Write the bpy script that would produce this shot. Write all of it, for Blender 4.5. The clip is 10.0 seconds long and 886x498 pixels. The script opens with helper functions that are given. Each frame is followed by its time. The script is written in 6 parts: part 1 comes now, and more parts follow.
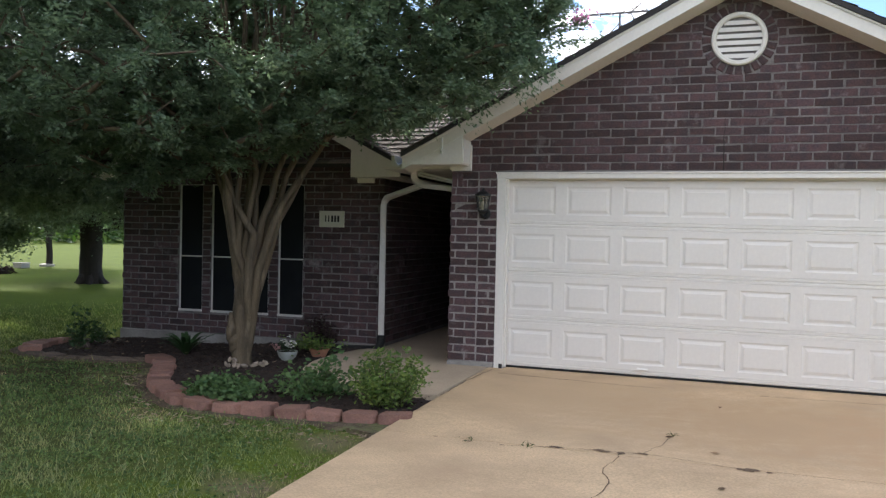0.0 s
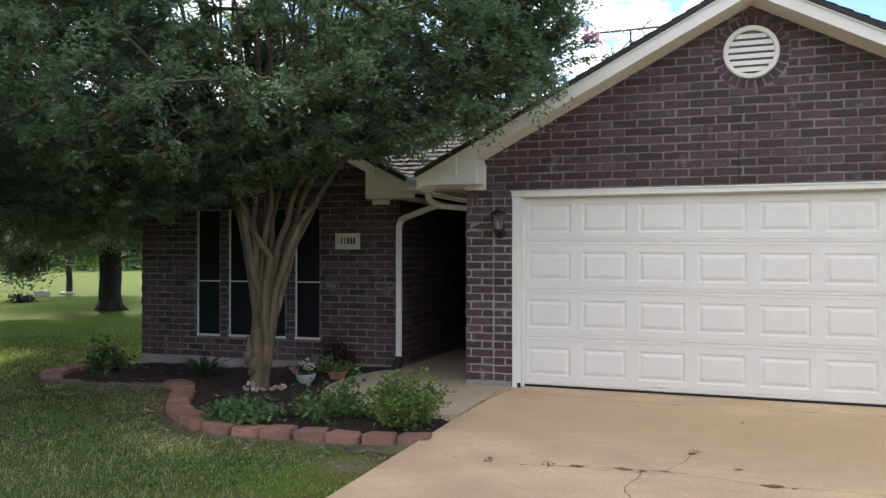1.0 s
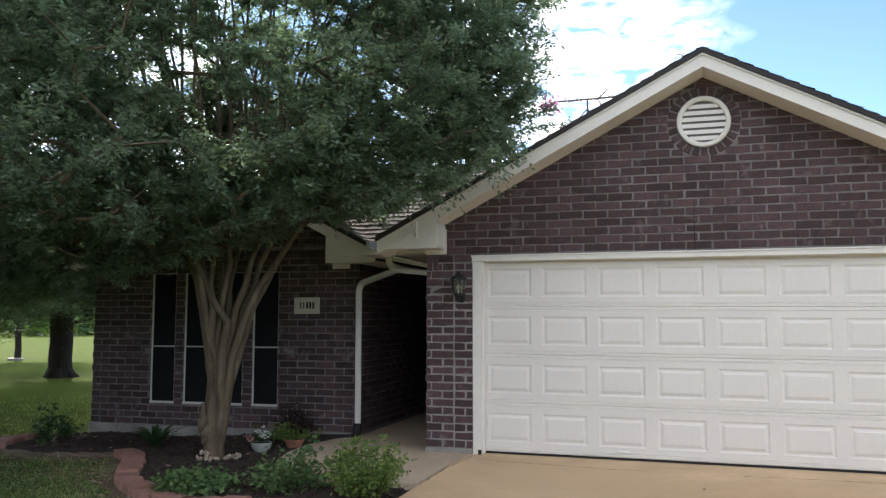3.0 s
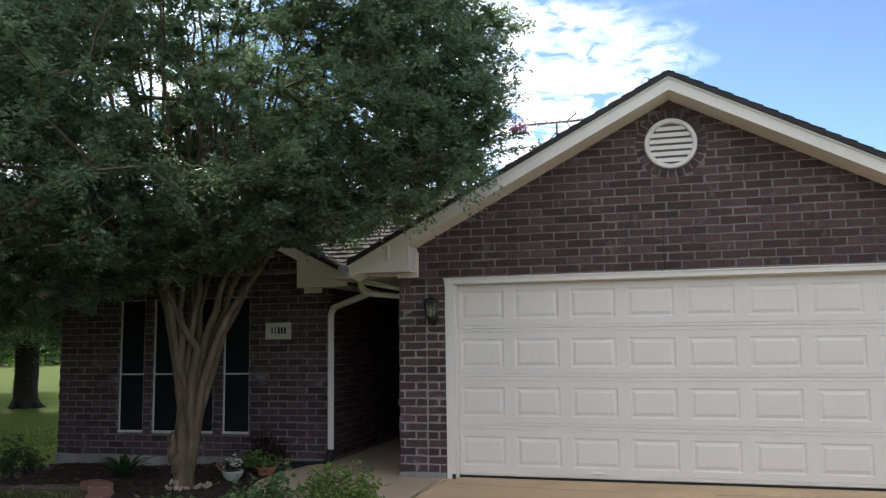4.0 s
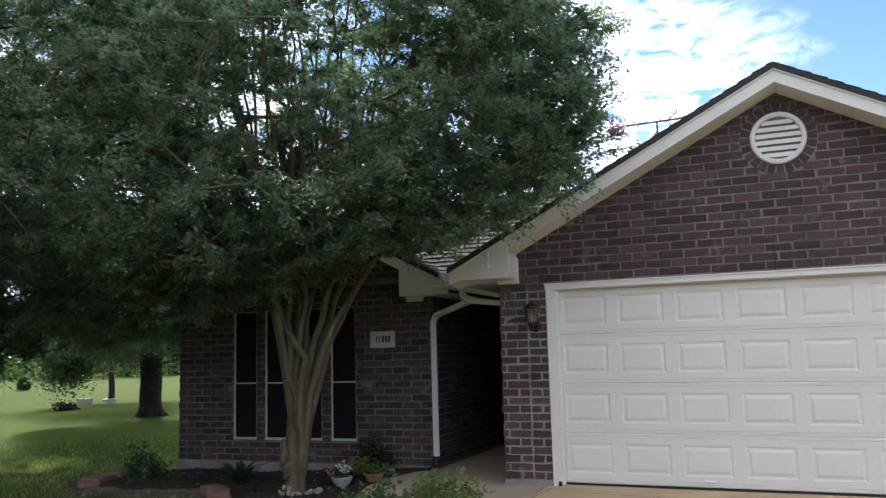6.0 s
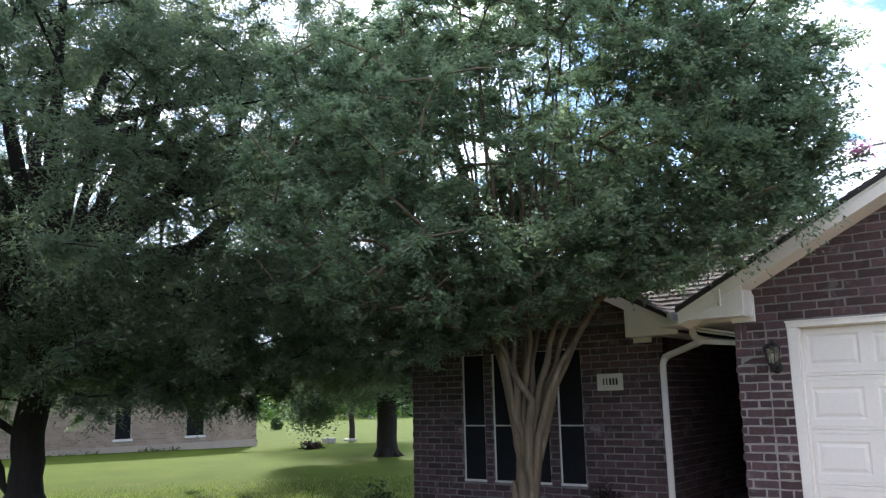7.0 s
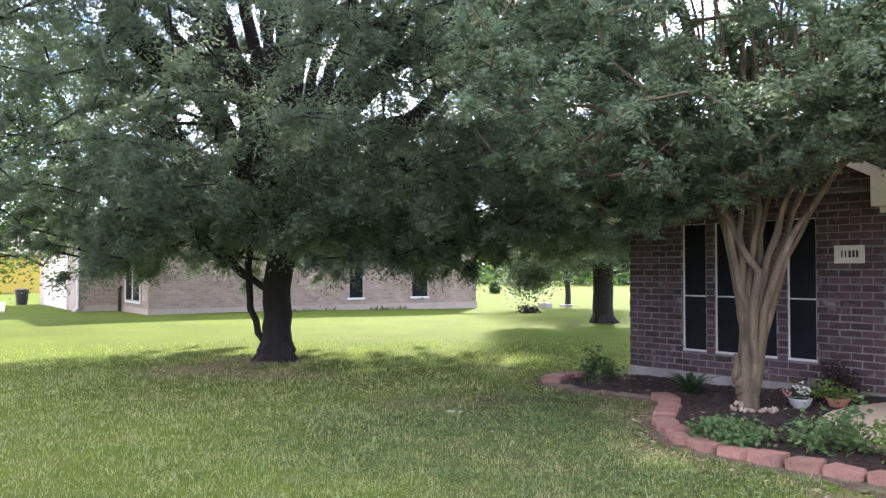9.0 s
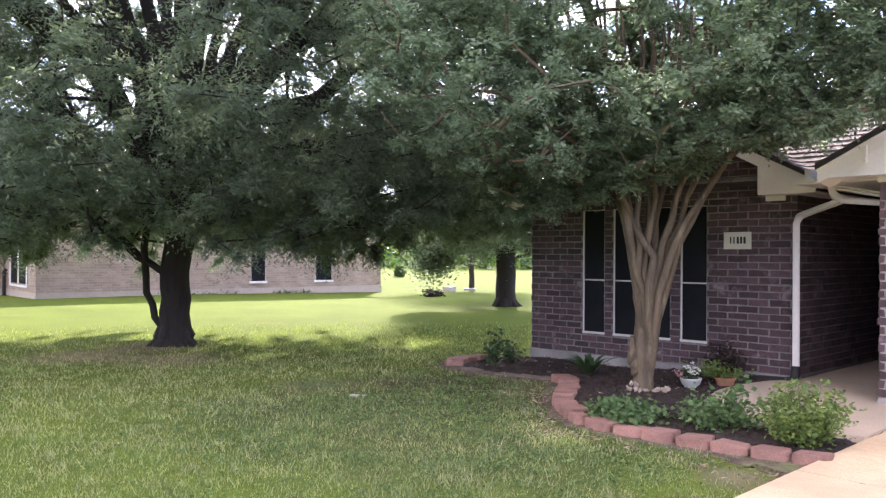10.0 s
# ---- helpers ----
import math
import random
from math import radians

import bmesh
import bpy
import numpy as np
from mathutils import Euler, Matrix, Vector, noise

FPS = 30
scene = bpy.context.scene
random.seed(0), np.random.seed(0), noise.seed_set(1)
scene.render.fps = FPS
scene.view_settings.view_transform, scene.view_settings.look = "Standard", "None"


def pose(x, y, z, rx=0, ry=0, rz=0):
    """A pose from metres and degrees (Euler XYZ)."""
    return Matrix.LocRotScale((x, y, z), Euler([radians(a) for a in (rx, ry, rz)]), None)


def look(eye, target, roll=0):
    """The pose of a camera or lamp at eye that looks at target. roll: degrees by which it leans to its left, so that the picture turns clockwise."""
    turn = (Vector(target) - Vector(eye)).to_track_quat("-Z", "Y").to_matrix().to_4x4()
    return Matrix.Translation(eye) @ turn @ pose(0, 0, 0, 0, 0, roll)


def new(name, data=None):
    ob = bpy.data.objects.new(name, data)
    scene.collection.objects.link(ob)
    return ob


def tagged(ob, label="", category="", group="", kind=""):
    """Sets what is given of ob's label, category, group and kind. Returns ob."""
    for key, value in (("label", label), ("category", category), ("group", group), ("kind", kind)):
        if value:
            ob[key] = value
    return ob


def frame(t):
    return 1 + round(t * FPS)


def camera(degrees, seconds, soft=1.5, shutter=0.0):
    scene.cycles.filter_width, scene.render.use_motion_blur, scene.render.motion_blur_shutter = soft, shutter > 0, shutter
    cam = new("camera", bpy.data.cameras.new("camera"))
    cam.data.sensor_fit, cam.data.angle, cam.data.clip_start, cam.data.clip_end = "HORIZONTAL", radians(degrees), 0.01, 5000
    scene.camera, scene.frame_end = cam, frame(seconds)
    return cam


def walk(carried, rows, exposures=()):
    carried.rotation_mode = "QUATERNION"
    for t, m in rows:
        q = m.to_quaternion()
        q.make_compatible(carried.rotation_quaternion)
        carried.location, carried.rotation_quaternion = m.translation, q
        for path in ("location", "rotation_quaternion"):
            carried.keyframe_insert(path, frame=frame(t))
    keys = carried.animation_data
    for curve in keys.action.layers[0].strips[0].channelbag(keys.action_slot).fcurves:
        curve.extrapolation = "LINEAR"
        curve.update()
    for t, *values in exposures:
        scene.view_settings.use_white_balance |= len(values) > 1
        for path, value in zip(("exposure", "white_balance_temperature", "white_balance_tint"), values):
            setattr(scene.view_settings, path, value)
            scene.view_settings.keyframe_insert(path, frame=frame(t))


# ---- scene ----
cam = camera(56.8, 10.0, soft=1.35)
PATH = [
    (0, (2.13, -8.941, 1.49), (1.504, -7.042, 1.453), 1.2),
    (0.5, (2.136, -8.951, 1.486), (1.504, -7.053, 1.455), 2.1),
    (1, (2.136, -8.943, 1.486), (1.472, -7.057, 1.498), 0.0),
    (1.5, (2.137, -8.936, 1.484), (1.499, -7.041, 1.531), -1.3),
    (2, (2.137, -8.929, 1.483), (1.523, -7.027, 1.537), -1.4),
    (2.5, (2.136, -8.922, 1.482), (1.537, -7.017, 1.593), -0.1),
    (3, (2.136, -8.916, 1.481), (1.564, -7.007, 1.651), -0.0),
    (3.2, (2.136, -8.916, 1.48), (1.578, -7.005, 1.672), -0.15),
    (4.3, (2.147, -8.915, 1.472), (1.649, -6.992, 1.7), -0.88),
    (4.5, (2.152, -8.915, 1.472), (1.65, -6.991, 1.687), -0.8),
    (5, (2.166, -8.919, 1.472), (1.617, -7.004, 1.649), -0.4),
    (5.2, (2.171, -8.918, 1.471), (1.605, -7.007, 1.634), -0.5),
    (6.3, (2.194, -8.907, 1.469), (1.296, -7.147, 1.781), -1.8),
    (6.5, (2.194, -8.905, 1.469), (1.173, -7.222, 1.822), -1.7),
    (7, (2.188, -8.901, 1.469), (0.99, -7.341, 1.833), -1.4),
    (7.5, (2.179, -8.896, 1.469), (0.829, -7.456, 1.793), -0.9),
    (8, (2.17, -8.89, 1.468), (0.671, -7.588, 1.703), -0.6),
    (8.5, (2.164, -8.885, 1.467), (0.586, -7.663, 1.602), -0.3),
    (9, (2.159, -8.883, 1.468), (0.569, -7.67, 1.519), 0.0),
    (9.5, (2.155, -8.881, 1.468), (0.599, -7.624, 1.49), 0.3),
    (10, (2.149, -8.876, 1.468), (0.71, -7.487, 1.48), 0.3),
]
EXPOSURES = [(0.0, 1.72, 6400, 11), (2.0, 1.87, 6500, 10), (3.2, 1.62, 6500, 10), (4.4, 1.25, 6450, 10), (5.2, 1.3, 6400, 10), (6.5, 1.68, 6150, 12), (7.5, 2.3, 6080, 18), (8.2, 2.77, 6130, 22), (9.0, 3.05, 6300, 26), (10.0, 3.12, 6450, 30)]
walk(cam, [(t, look(eye, target, roll)) for t, eye, target, roll in PATH], EXPOSURES)

# ---------------------------------------------------------------- light
SUN_AZ, SUN_EL = -43.0, 28.0
az, el = radians(SUN_AZ), radians(SUN_EL)
SUN_WAY = Vector((math.sin(az) * math.cos(el), math.cos(az) * math.cos(el), math.sin(el)))
sun = new("sun", bpy.data.lights.new("sun", "SUN"))
sun.data.energy, sun.data.angle, sun.data.color = 2.9, radians(2.6), (1.0, 0.95, 0.86)
sun.matrix_world = look(SUN_WAY * 60, (0, 0, 0))

world = bpy.data.worlds.new("sky")
scene.world = world
world.use_nodes = True
wt = world.node_tree
wt.nodes.clear()


def wnode(kind, **sets):
    n = wt.nodes.new(kind)
    for k, v in sets.items():
        n.inputs[k.replace("_", " ")].default_value = v
    return n


sky = wt.nodes.new("ShaderNodeTexSky")
sky.sky_type, sky.sun_disc = "NISHITA", False
sky.sun_elevation, sky.sun_rotation = el, az
sky.air_density, sky.dust_density, sky.ozone_density = 0.6, 0.05, 2.5
bg_sky = wnode("ShaderNodeBackground", Strength=0.105)
wt.links.new(sky.outputs[0], bg_sky.inputs[0])
wco = wt.nodes.new("ShaderNodeTexCoord")
wmap = wt.nodes.new("ShaderNodeMapping")
wmap.inputs["Scale"].default_value = (1.0, 1.5, 2.6)
wmap.inputs["Location"].default_value = (0.55, 0.2, 0.0)
wmap.inputs["Rotation"].default_value = (0.2, 0.5, 0.6)
wt.links.new(wco.outputs["Generated"], wmap.inputs[0])
big = wnode("ShaderNodeTexNoise", Scale=2.3, Detail=3.0, Roughness=0.5)
fine = wnode("ShaderNodeTexNoise", Scale=26.0, Detail=6.0, Roughness=0.62, Distortion=0.5)
for n in (big, fine):
    wt.links.new(wmap.outputs[0], n.inputs["Vector"])
ramp_big = wt.nodes.new("ShaderNodeMapRange")
ramp_big.inputs[1].default_value, ramp_big.inputs[2].default_value = 0.47, 0.63
# a bank of thin cloud above the ridge, clear sky round it
bank = wt.nodes.new("ShaderNodeVectorMath")
bank.operation = "DOT_PRODUCT"
bank.inputs[1].default_value = (-0.10, 0.935, 0.34)
wt.links.new(wco.outputs["Generated"], bank.inputs[0])
total = big.outputs[0]
for lo, hi, gain in ((0.85, 0.95, -0.16), (0.962, 0.996, 0.195)):
    rr = wt.nodes.new("ShaderNodeMapRange")
    rr.inputs[1].default_value, rr.inputs[2].default_value, rr.inputs[4].default_value = lo, hi, gain
    wt.links.new(bank.outputs["Value"], rr.inputs[0])
    ad = wt.nodes.new("ShaderNodeMath")
    wt.links.new(total, ad.inputs[0])
    wt.links.new(rr.outputs[0], ad.inputs[1])
    total = ad.outputs[0]
# thin bright haze round the sun
glare = wt.nodes.new("ShaderNodeVectorMath")
glare.operation = "DOT_PRODUCT"
glare.inputs[1].default_value = SUN_WAY
wt.links.new(wco.outputs["Generated"], glare.inputs[0])
rr = wt.nodes.new("ShaderNodeMapRange")
rr.inputs[1].default_value, rr.inputs[2].default_value, rr.inputs[4].default_value = 0.70, 0.97, 0.24
wt.links.new(glare.outputs["Value"], rr.inputs[0])
ad = wt.nodes.new("ShaderNodeMath")
wt.links.new(total, ad.inputs[0])
wt.links.new(rr.outputs[0], ad.inputs[1])
total = ad.outputs[0]
# unseen extra cloud to the south, added to brighten the south-facing fronts and the drive
south = wt.nodes.new("ShaderNodeVectorMath")
south.operation = "DOT_PRODUCT"
south.inputs[1].default_value = (0.1, -0.9, 0.42)
wt.links.new(wco.outputs["Generated"], south.inputs[0])
rr = wt.nodes.new("ShaderNodeMapRange")
rr.inputs[1].default_value, rr.inputs[2].default_value, rr.inputs[4].default_value = 0.2, 0.8, 0.14
wt.links.new(south.outputs["Value"], rr.inputs[0])
ad = wt.nodes.new("ShaderNodeMath")
wt.links.new(total, ad.inputs[0])
wt.links.new(rr.outputs[0], ad.inputs[1])
total = ad.outputs[0]
wt.links.new(total, ramp_big.inputs[0])
ramp_fine = wt.nodes.new("ShaderNodeMapRange")
ramp_fine.inputs[1].default_value, ramp_fine.inputs[2].default_value = 0.36, 0.66
wt.links.new(fine.outputs[0], ramp_fine.inputs[0])
mul = wt.nodes.new("ShaderNodeMath")
mul.operation = "MULTIPLY"
wt.links.new(ramp_big.outputs[0], mul.inputs[0])
wt.links.new(ramp_fine.outputs[0], mul.inputs[1])
bg_cloud = wnode("ShaderNodeBackground", Color=(1.0, 0.98, 0.96, 1), Strength=1.2)
wmix = wt.nodes.new("ShaderNodeMixShader")
wt.links.new(mul.outputs[0], wmix.inputs[0])
wt.links.new(bg_sky.outputs[0], wmix.inputs[1])
wt.links.new(bg_cloud.outputs[0], wmix.inputs[2])
wout = wt.nodes.new("ShaderNodeOutputWorld")
wt.links.new(wmix.outputs[0], wout.inputs[0])

# ---------------------------------------------------------------- materials


def material(name, col, rough=0.75, col2=None, scale=3.0, fine_scale=40.0, vary=0.25, bump=0.15, bump_scale=90.0,
             random_of="", spread=0.0, through_light=0.0, metal=0.0, coat=0.0, stretch=(1, 1, 1), stain=None, spec=0.4, wobble=0.0, glow=None, worn=()):
    """A surface with patches (scale), grain (fine_scale) and relief; random_of: 'object' or 'island' varies piece by piece."""
    m = bpy.data.materials.new(name)
    m.use_nodes = True
    t = m.node_tree
    nodes, link = t.nodes, t.links.new
    p = nodes["Principled BSDF"]
    p.inputs["Roughness"].default_value, p.inputs["Metallic"].default_value = rough, metal
    p.inputs["Specular IOR Level"].default_value = spec
    p.inputs["Coat Weight"].default_value = coat
    co = nodes.new("ShaderNodeTexCoord")
    mp = nodes.new("ShaderNodeMapping")
    mp.inputs["Scale"].default_value = stretch
    if random_of == "object":
        geo = nodes.new("ShaderNodeNewGeometry")
        link(geo.outputs["Position"], mp.inputs[0])
    else:
        link(co.outputs["Object"], mp.inputs[0])

    def noise_of(s, detail=4.0, rough_=0.6):
        n = nodes.new("ShaderNodeTexNoise")
        n.inputs["Scale"].default_value, n.inputs["Detail"].default_value, n.inputs["Roughness"].default_value = s, detail, rough_
        link(mp.outputs[0], n.inputs["Vector"])
        return n.outputs[0]

    def spreadout(value, lo, hi, a=0.0, b=1.0):
        r = nodes.new("ShaderNodeMapRange")
        r.inputs[1].default_value, r.inputs[2].default_value, r.inputs[3].default_value, r.inputs[4].default_value = lo, hi, a, b
        link(value, r.inputs[0])
        return r.outputs[0]

    def mix(kind, fac, a, b):
        n = nodes.new("ShaderNodeMixRGB")
        n.blend_type = kind
        for slot, v in enumerate((fac, a, b)):
            if isinstance(v, (float, int)):
                n.inputs[slot].default_value = v if slot == 0 else (v, v, v, 1)
            elif isinstance(v, tuple):
                n.inputs[slot].default_value = (*v, 1)
            else:
                link(v, n.inputs[slot])
        return n.outputs[0]

    col2 = col2 or tuple(c * (1 - vary) for c in col)
    out = mix("MIX", spreadout(noise_of(scale), 0.32, 0.68), col, col2)
    grain = spreadout(noise_of(fine_scale, 5.0), 0.3, 0.7, 1 - vary, 1 + vary)
    out = mix("MULTIPLY", 1.0, out, grain)
    if stain:
        tint, size, lo, hi = stain
        out = mix("MIX", spreadout(noise_of(size, 6.0, 0.65), lo, hi), out, tint)
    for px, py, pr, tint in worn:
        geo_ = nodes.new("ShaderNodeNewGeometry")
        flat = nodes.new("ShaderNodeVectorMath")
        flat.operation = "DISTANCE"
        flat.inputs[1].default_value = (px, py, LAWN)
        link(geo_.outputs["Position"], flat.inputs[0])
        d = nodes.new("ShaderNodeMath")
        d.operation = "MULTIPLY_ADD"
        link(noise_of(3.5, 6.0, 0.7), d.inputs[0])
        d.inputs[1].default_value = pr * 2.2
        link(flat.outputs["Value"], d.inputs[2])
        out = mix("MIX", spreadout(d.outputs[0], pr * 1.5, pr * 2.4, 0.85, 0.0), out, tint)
    if random_of:
        src = nodes.new("ShaderNodeObjectInfo").outputs["Random"] if random_of == "object" else nodes.new("ShaderNodeNewGeometry").outputs["Random Per Island"]
        out = mix("MULTIPLY", 1.0, out, spreadout(src, 0.0, 1.0, 1 - spread, 1 + spread))
        if wobble:
            hs = nodes.new("ShaderNodeHueSaturation")
            link(spreadout(src, 0.0, 1.0, 0.5 + wobble, 0.5 - wobble), hs.inputs["Hue"])
            link(out, hs.inputs["Color"])
            out = hs.outputs[0]
    link(out, p.inputs["Base Color"])
    if bump:
        b = nodes.new("ShaderNodeBump")
        b.inputs["Strength"].default_value, b.inputs["Distance"].default_value = bump, 0.02
        link(noise_of(bump_scale, 6.0), b.inputs["Height"])
        link(b.outputs[0], p.inputs["Normal"])
    if through_light:
        tint = (1.15, 1.3, 0.75) if not glow else glow
        tr = nodes.new("ShaderNodeBsdfTranslucent")
        link(mix("MULTIPLY", 1.0, out, tint), tr.inputs["Color"])
        ms = nodes.new("ShaderNodeMixShader")
        ms.inputs[0].default_value = through_light
        link(p.outputs[0], ms.inputs[1])
        link(tr.outputs[0], ms.inputs[2])
        link(ms.outputs[0], nodes["Material Output"].inputs["Surface"])
    return m


LAWN = -0.09
# worn places of the lawn: x, y, radius, bareness
WORN = [(-10.4, -4.2, 0.9, 0.64), (-9.2, -3.4, 0.8, 0.60), (-11.0, -2.9, 0.9, 0.68), (-5.7, -3.2, 0.6, 0.78), (-5.0, -2.2, 0.7, 0.75), (-4.35, -1.6, 0.75, 0.8), (-3.65, -2.2, 0.45, 0.75), (-2.5, -3.2, 0.3, 0.35), (-0.6, -4.5, 0.3, 0.48), (-0.6, -3.3, 0.3, 0.56)]
DIRT, DRY = (0.18, 0.155, 0.09), (0.32, 0.265, 0.155)
# thin lawn with darker ground colours, close to the bed
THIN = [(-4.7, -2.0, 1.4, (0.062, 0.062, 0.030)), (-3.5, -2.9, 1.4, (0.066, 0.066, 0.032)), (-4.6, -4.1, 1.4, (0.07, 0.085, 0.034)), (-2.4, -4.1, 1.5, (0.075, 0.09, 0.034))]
BRICK = (0.090, 0.049, 0.048)
brick_mat = material("dark_brick", BRICK, 0.85, (0.054, 0.040, 0.045), 9.0, 60.0, 0.3, 0.5, 70.0, "object", 0.34, wobble=0.012, stain=((0.27, 0.24, 0.235), 5.0, 0.58, 0.84))
brick_rest_mat = material("dark_brick_far", BRICK, 0.85, (0.054, 0.040, 0.045), 9.0, 60.0, 0.3, 0.5, 70.0, "island", 0.34, wobble=0.012, stain=((0.27, 0.24, 0.235), 5.0, 0.58, 0.84))
mortar_mat = material("mortar", (0.225, 0.205, 0.197), 0.95, (0.12, 0.11, 0.107), 2.2, 80.0, 0.25, 0.4, 120.0)
pier_mortar_mat = material("pale_mortar", (0.32, 0.295, 0.277), 0.95, (0.19, 0.174, 0.164), 3.5, 80.0, 0.25, 0.4, 120.0)
trim_mat = material("cream_paint", (0.75, 0.72, 0.665), 0.45, (0.70, 0.67, 0.62), 2.0, 30.0, 0.04, 0.06, 60.0)
soffit_mat = material("beige_paint", (0.74, 0.69, 0.63), 0.6, (0.69, 0.64, 0.58), 2.0, 30.0, 0.05, 0.06, 60.0)
door_mat = material("white_door_paint", (0.73, 0.70, 0.65), 0.42, (0.695, 0.665, 0.62), 1.2, 25.0, 0.03, 0.03, 200.0)
shingle_mat = material("shingle", (0.24, 0.195, 0.175), 0.95, (0.17, 0.14, 0.13), 3.0, 120.0, 0.35, 0.5, 180.0, "island", 0.3)
roof_edge_mat = material("roof_edge", (0.05, 0.047, 0.048), 0.9, None, 6.0, 80.0, 0.3, 0.4, 90.0)
# worn here: broad browner patches, three of four on the slab nearest the door
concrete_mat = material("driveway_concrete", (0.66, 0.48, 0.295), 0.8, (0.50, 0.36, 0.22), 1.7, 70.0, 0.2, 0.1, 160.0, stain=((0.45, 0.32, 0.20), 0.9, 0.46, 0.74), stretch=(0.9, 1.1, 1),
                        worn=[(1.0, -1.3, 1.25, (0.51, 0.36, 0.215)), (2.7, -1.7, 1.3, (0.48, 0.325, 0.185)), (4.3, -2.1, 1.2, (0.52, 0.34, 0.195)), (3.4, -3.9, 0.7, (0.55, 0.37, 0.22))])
porch_mat = material("porch_concrete", (0.48, 0.385, 0.28), 0.85, (0.39, 0.31, 0.225), 1.5, 45.0, 0.12, 0.25, 150.0)
slab_mat = material("slab_concrete", (0.33, 0.31, 0.285), 0.9, (0.19, 0.178, 0.165), 2.0, 50.0, 0.15, 0.3, 90.0)
# near-black: the gable crack, and shade painted on the porch's back wall and behind the vent
dark_mat = material("crack_and_shade_black", (0.02, 0.018, 0.017), 0.9, None, 4.0, 40.0, 0.3, 0.2, 60.0)
screen_mat = material("solar_screen", (0.010, 0.011, 0.013), 0.7, (0.015, 0.016, 0.018), 2.0, 400.0, 0.2, 0.2, 500.0, spec=0.08)
white_metal = material("white_aluminium", (0.78, 0.77, 0.74), 0.4, None, 3.0, 40.0, 0.05, 0.04, 80.0)
spout_mat = material("aged_white_metal", (0.64, 0.61, 0.56), 0.45, (0.56, 0.53, 0.49), 2.5, 40.0, 0.08, 0.08, 60.0)
black_metal = material("black_iron", (0.014, 0.014, 0.015), 0.5, None, 6.0, 60.0, 0.3, 0.2, 90.0)
black_plastic = material("black_pipe", (0.016, 0.016, 0.017), 0.6, None, 6.0, 60.0, 0.3, 0.2, 90.0)
stone_mat = material("red_edging_block", (0.31, 0.165, 0.125), 0.9, (0.23, 0.125, 0.10), 6.0, 70.0, 0.22, 0.6, 90.0, "object", 0.18, stain=((0.24, 0.2, 0.17), 7.0, 0.58, 0.8))
mulch_mat = material("mulch", (0.045, 0.028, 0.022), 0.95, (0.02, 0.013, 0.011), 14.0, 90.0, 0.5, 1.0, 60.0)
bark_mat = material("crape_bark", (0.138, 0.104, 0.064), 0.78, (0.062, 0.047, 0.031), 4.0, 40.0, 0.22, 0.35, 30.0, stretch=(3, 3, 0.5), stain=((0.25, 0.2, 0.135), 3.0, 0.58, 0.75))
dark_bark = material("dark_bark", (0.036, 0.029, 0.026), 0.95, (0.022, 0.018, 0.017), 5.0, 40.0, 0.35, 1.0, 22.0, stretch=(3, 3, 0.6))
leaf_crape = material("crape_leaf", (0.165, 0.225, 0.154), 0.48, (0.13, 0.186, 0.122), 1.2, 9.0, 0.15, 0.0, random_of="island", spread=0.28, through_light=0.55, wobble=0.02, spec=0.45, glow=(1.38, 1.44, 1.15))
leaf_tree = material("tree_leaf", (0.135, 0.175, 0.125), 0.6, (0.105, 0.14, 0.1), 0.8, 6.0, 0.15, 0.0, spec=0.25, random_of="island", spread=0.2, through_light=0.54, wobble=0.025, glow=(1.38, 1.46, 1.08))
leaf_far = material("far_leaf", (0.075, 0.13, 0.035), 0.6, (0.05, 0.095, 0.03), 0.5, 4.0, 0.2, 0.0, random_of="island", spread=0.4, through_light=0.35, wobble=0.03)
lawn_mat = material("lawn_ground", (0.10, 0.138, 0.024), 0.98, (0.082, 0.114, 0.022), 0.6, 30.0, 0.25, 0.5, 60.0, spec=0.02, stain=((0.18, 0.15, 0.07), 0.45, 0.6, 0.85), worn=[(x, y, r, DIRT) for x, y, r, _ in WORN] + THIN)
blade_mat = material("grass_blade", (0.205, 0.25, 0.105), 0.6, (0.335, 0.315, 0.172), 1.5, 6.0, 0.15, 0.0, spec=0.2, random_of="island", spread=0.5, through_light=0.35, wobble=0.04, stain=((0.32, 0.27, 0.16), 0.7, 0.54, 0.78), glow=(0.93, 1.38, 0.36), worn=[(x, y, r, DRY) for x, y, r, _ in WORN])
tan_brick = material("tan_brick", (0.40, 0.31, 0.25), 0.9, (0.33, 0.25, 0.20), 2.0, 20.0, 0.15, 0.2, 40.0, "island", 0.15)
tan_mortar = material("tan_mortar", (0.45, 0.38, 0.32), 0.95, None, 2.0, 20.0, 0.1, 0.2, 40.0)

# ---------------------------------------------------------------- mesh helpers


def fast_mesh(name, verts, faces):
    """A mesh from arrays: verts n x 3, faces m x k."""
    verts, faces = np.asarray(verts, np.float32), np.asarray(faces, np.int32)
    me = bpy.data.meshes.new(name)
    k = faces.shape[1]
    me.vertices.add(len(verts))
    me.vertices.foreach_set("co", verts.ravel())
    me.loops.add(faces.size)
    me.loops.foreach_set("vertex_index", faces.ravel())
    me.polygons.add(len(faces))
    me.polygons.foreach_set("loop_start", np.arange(len(faces), dtype=np.int32) * k)
    me.update(calc_edges=True)
    me.validate()
    me.polygons.foreach_set("use_smooth", np.zeros(len(me.polygons), bool))
    return me


def place_mesh(name, me, mat, parent=None, label=""):
    if mat and not me.materials:
        me.materials.append(mat)
    ob = new(name, me)
    ob.parent = parent
    return tagged(ob, label) if label else ob


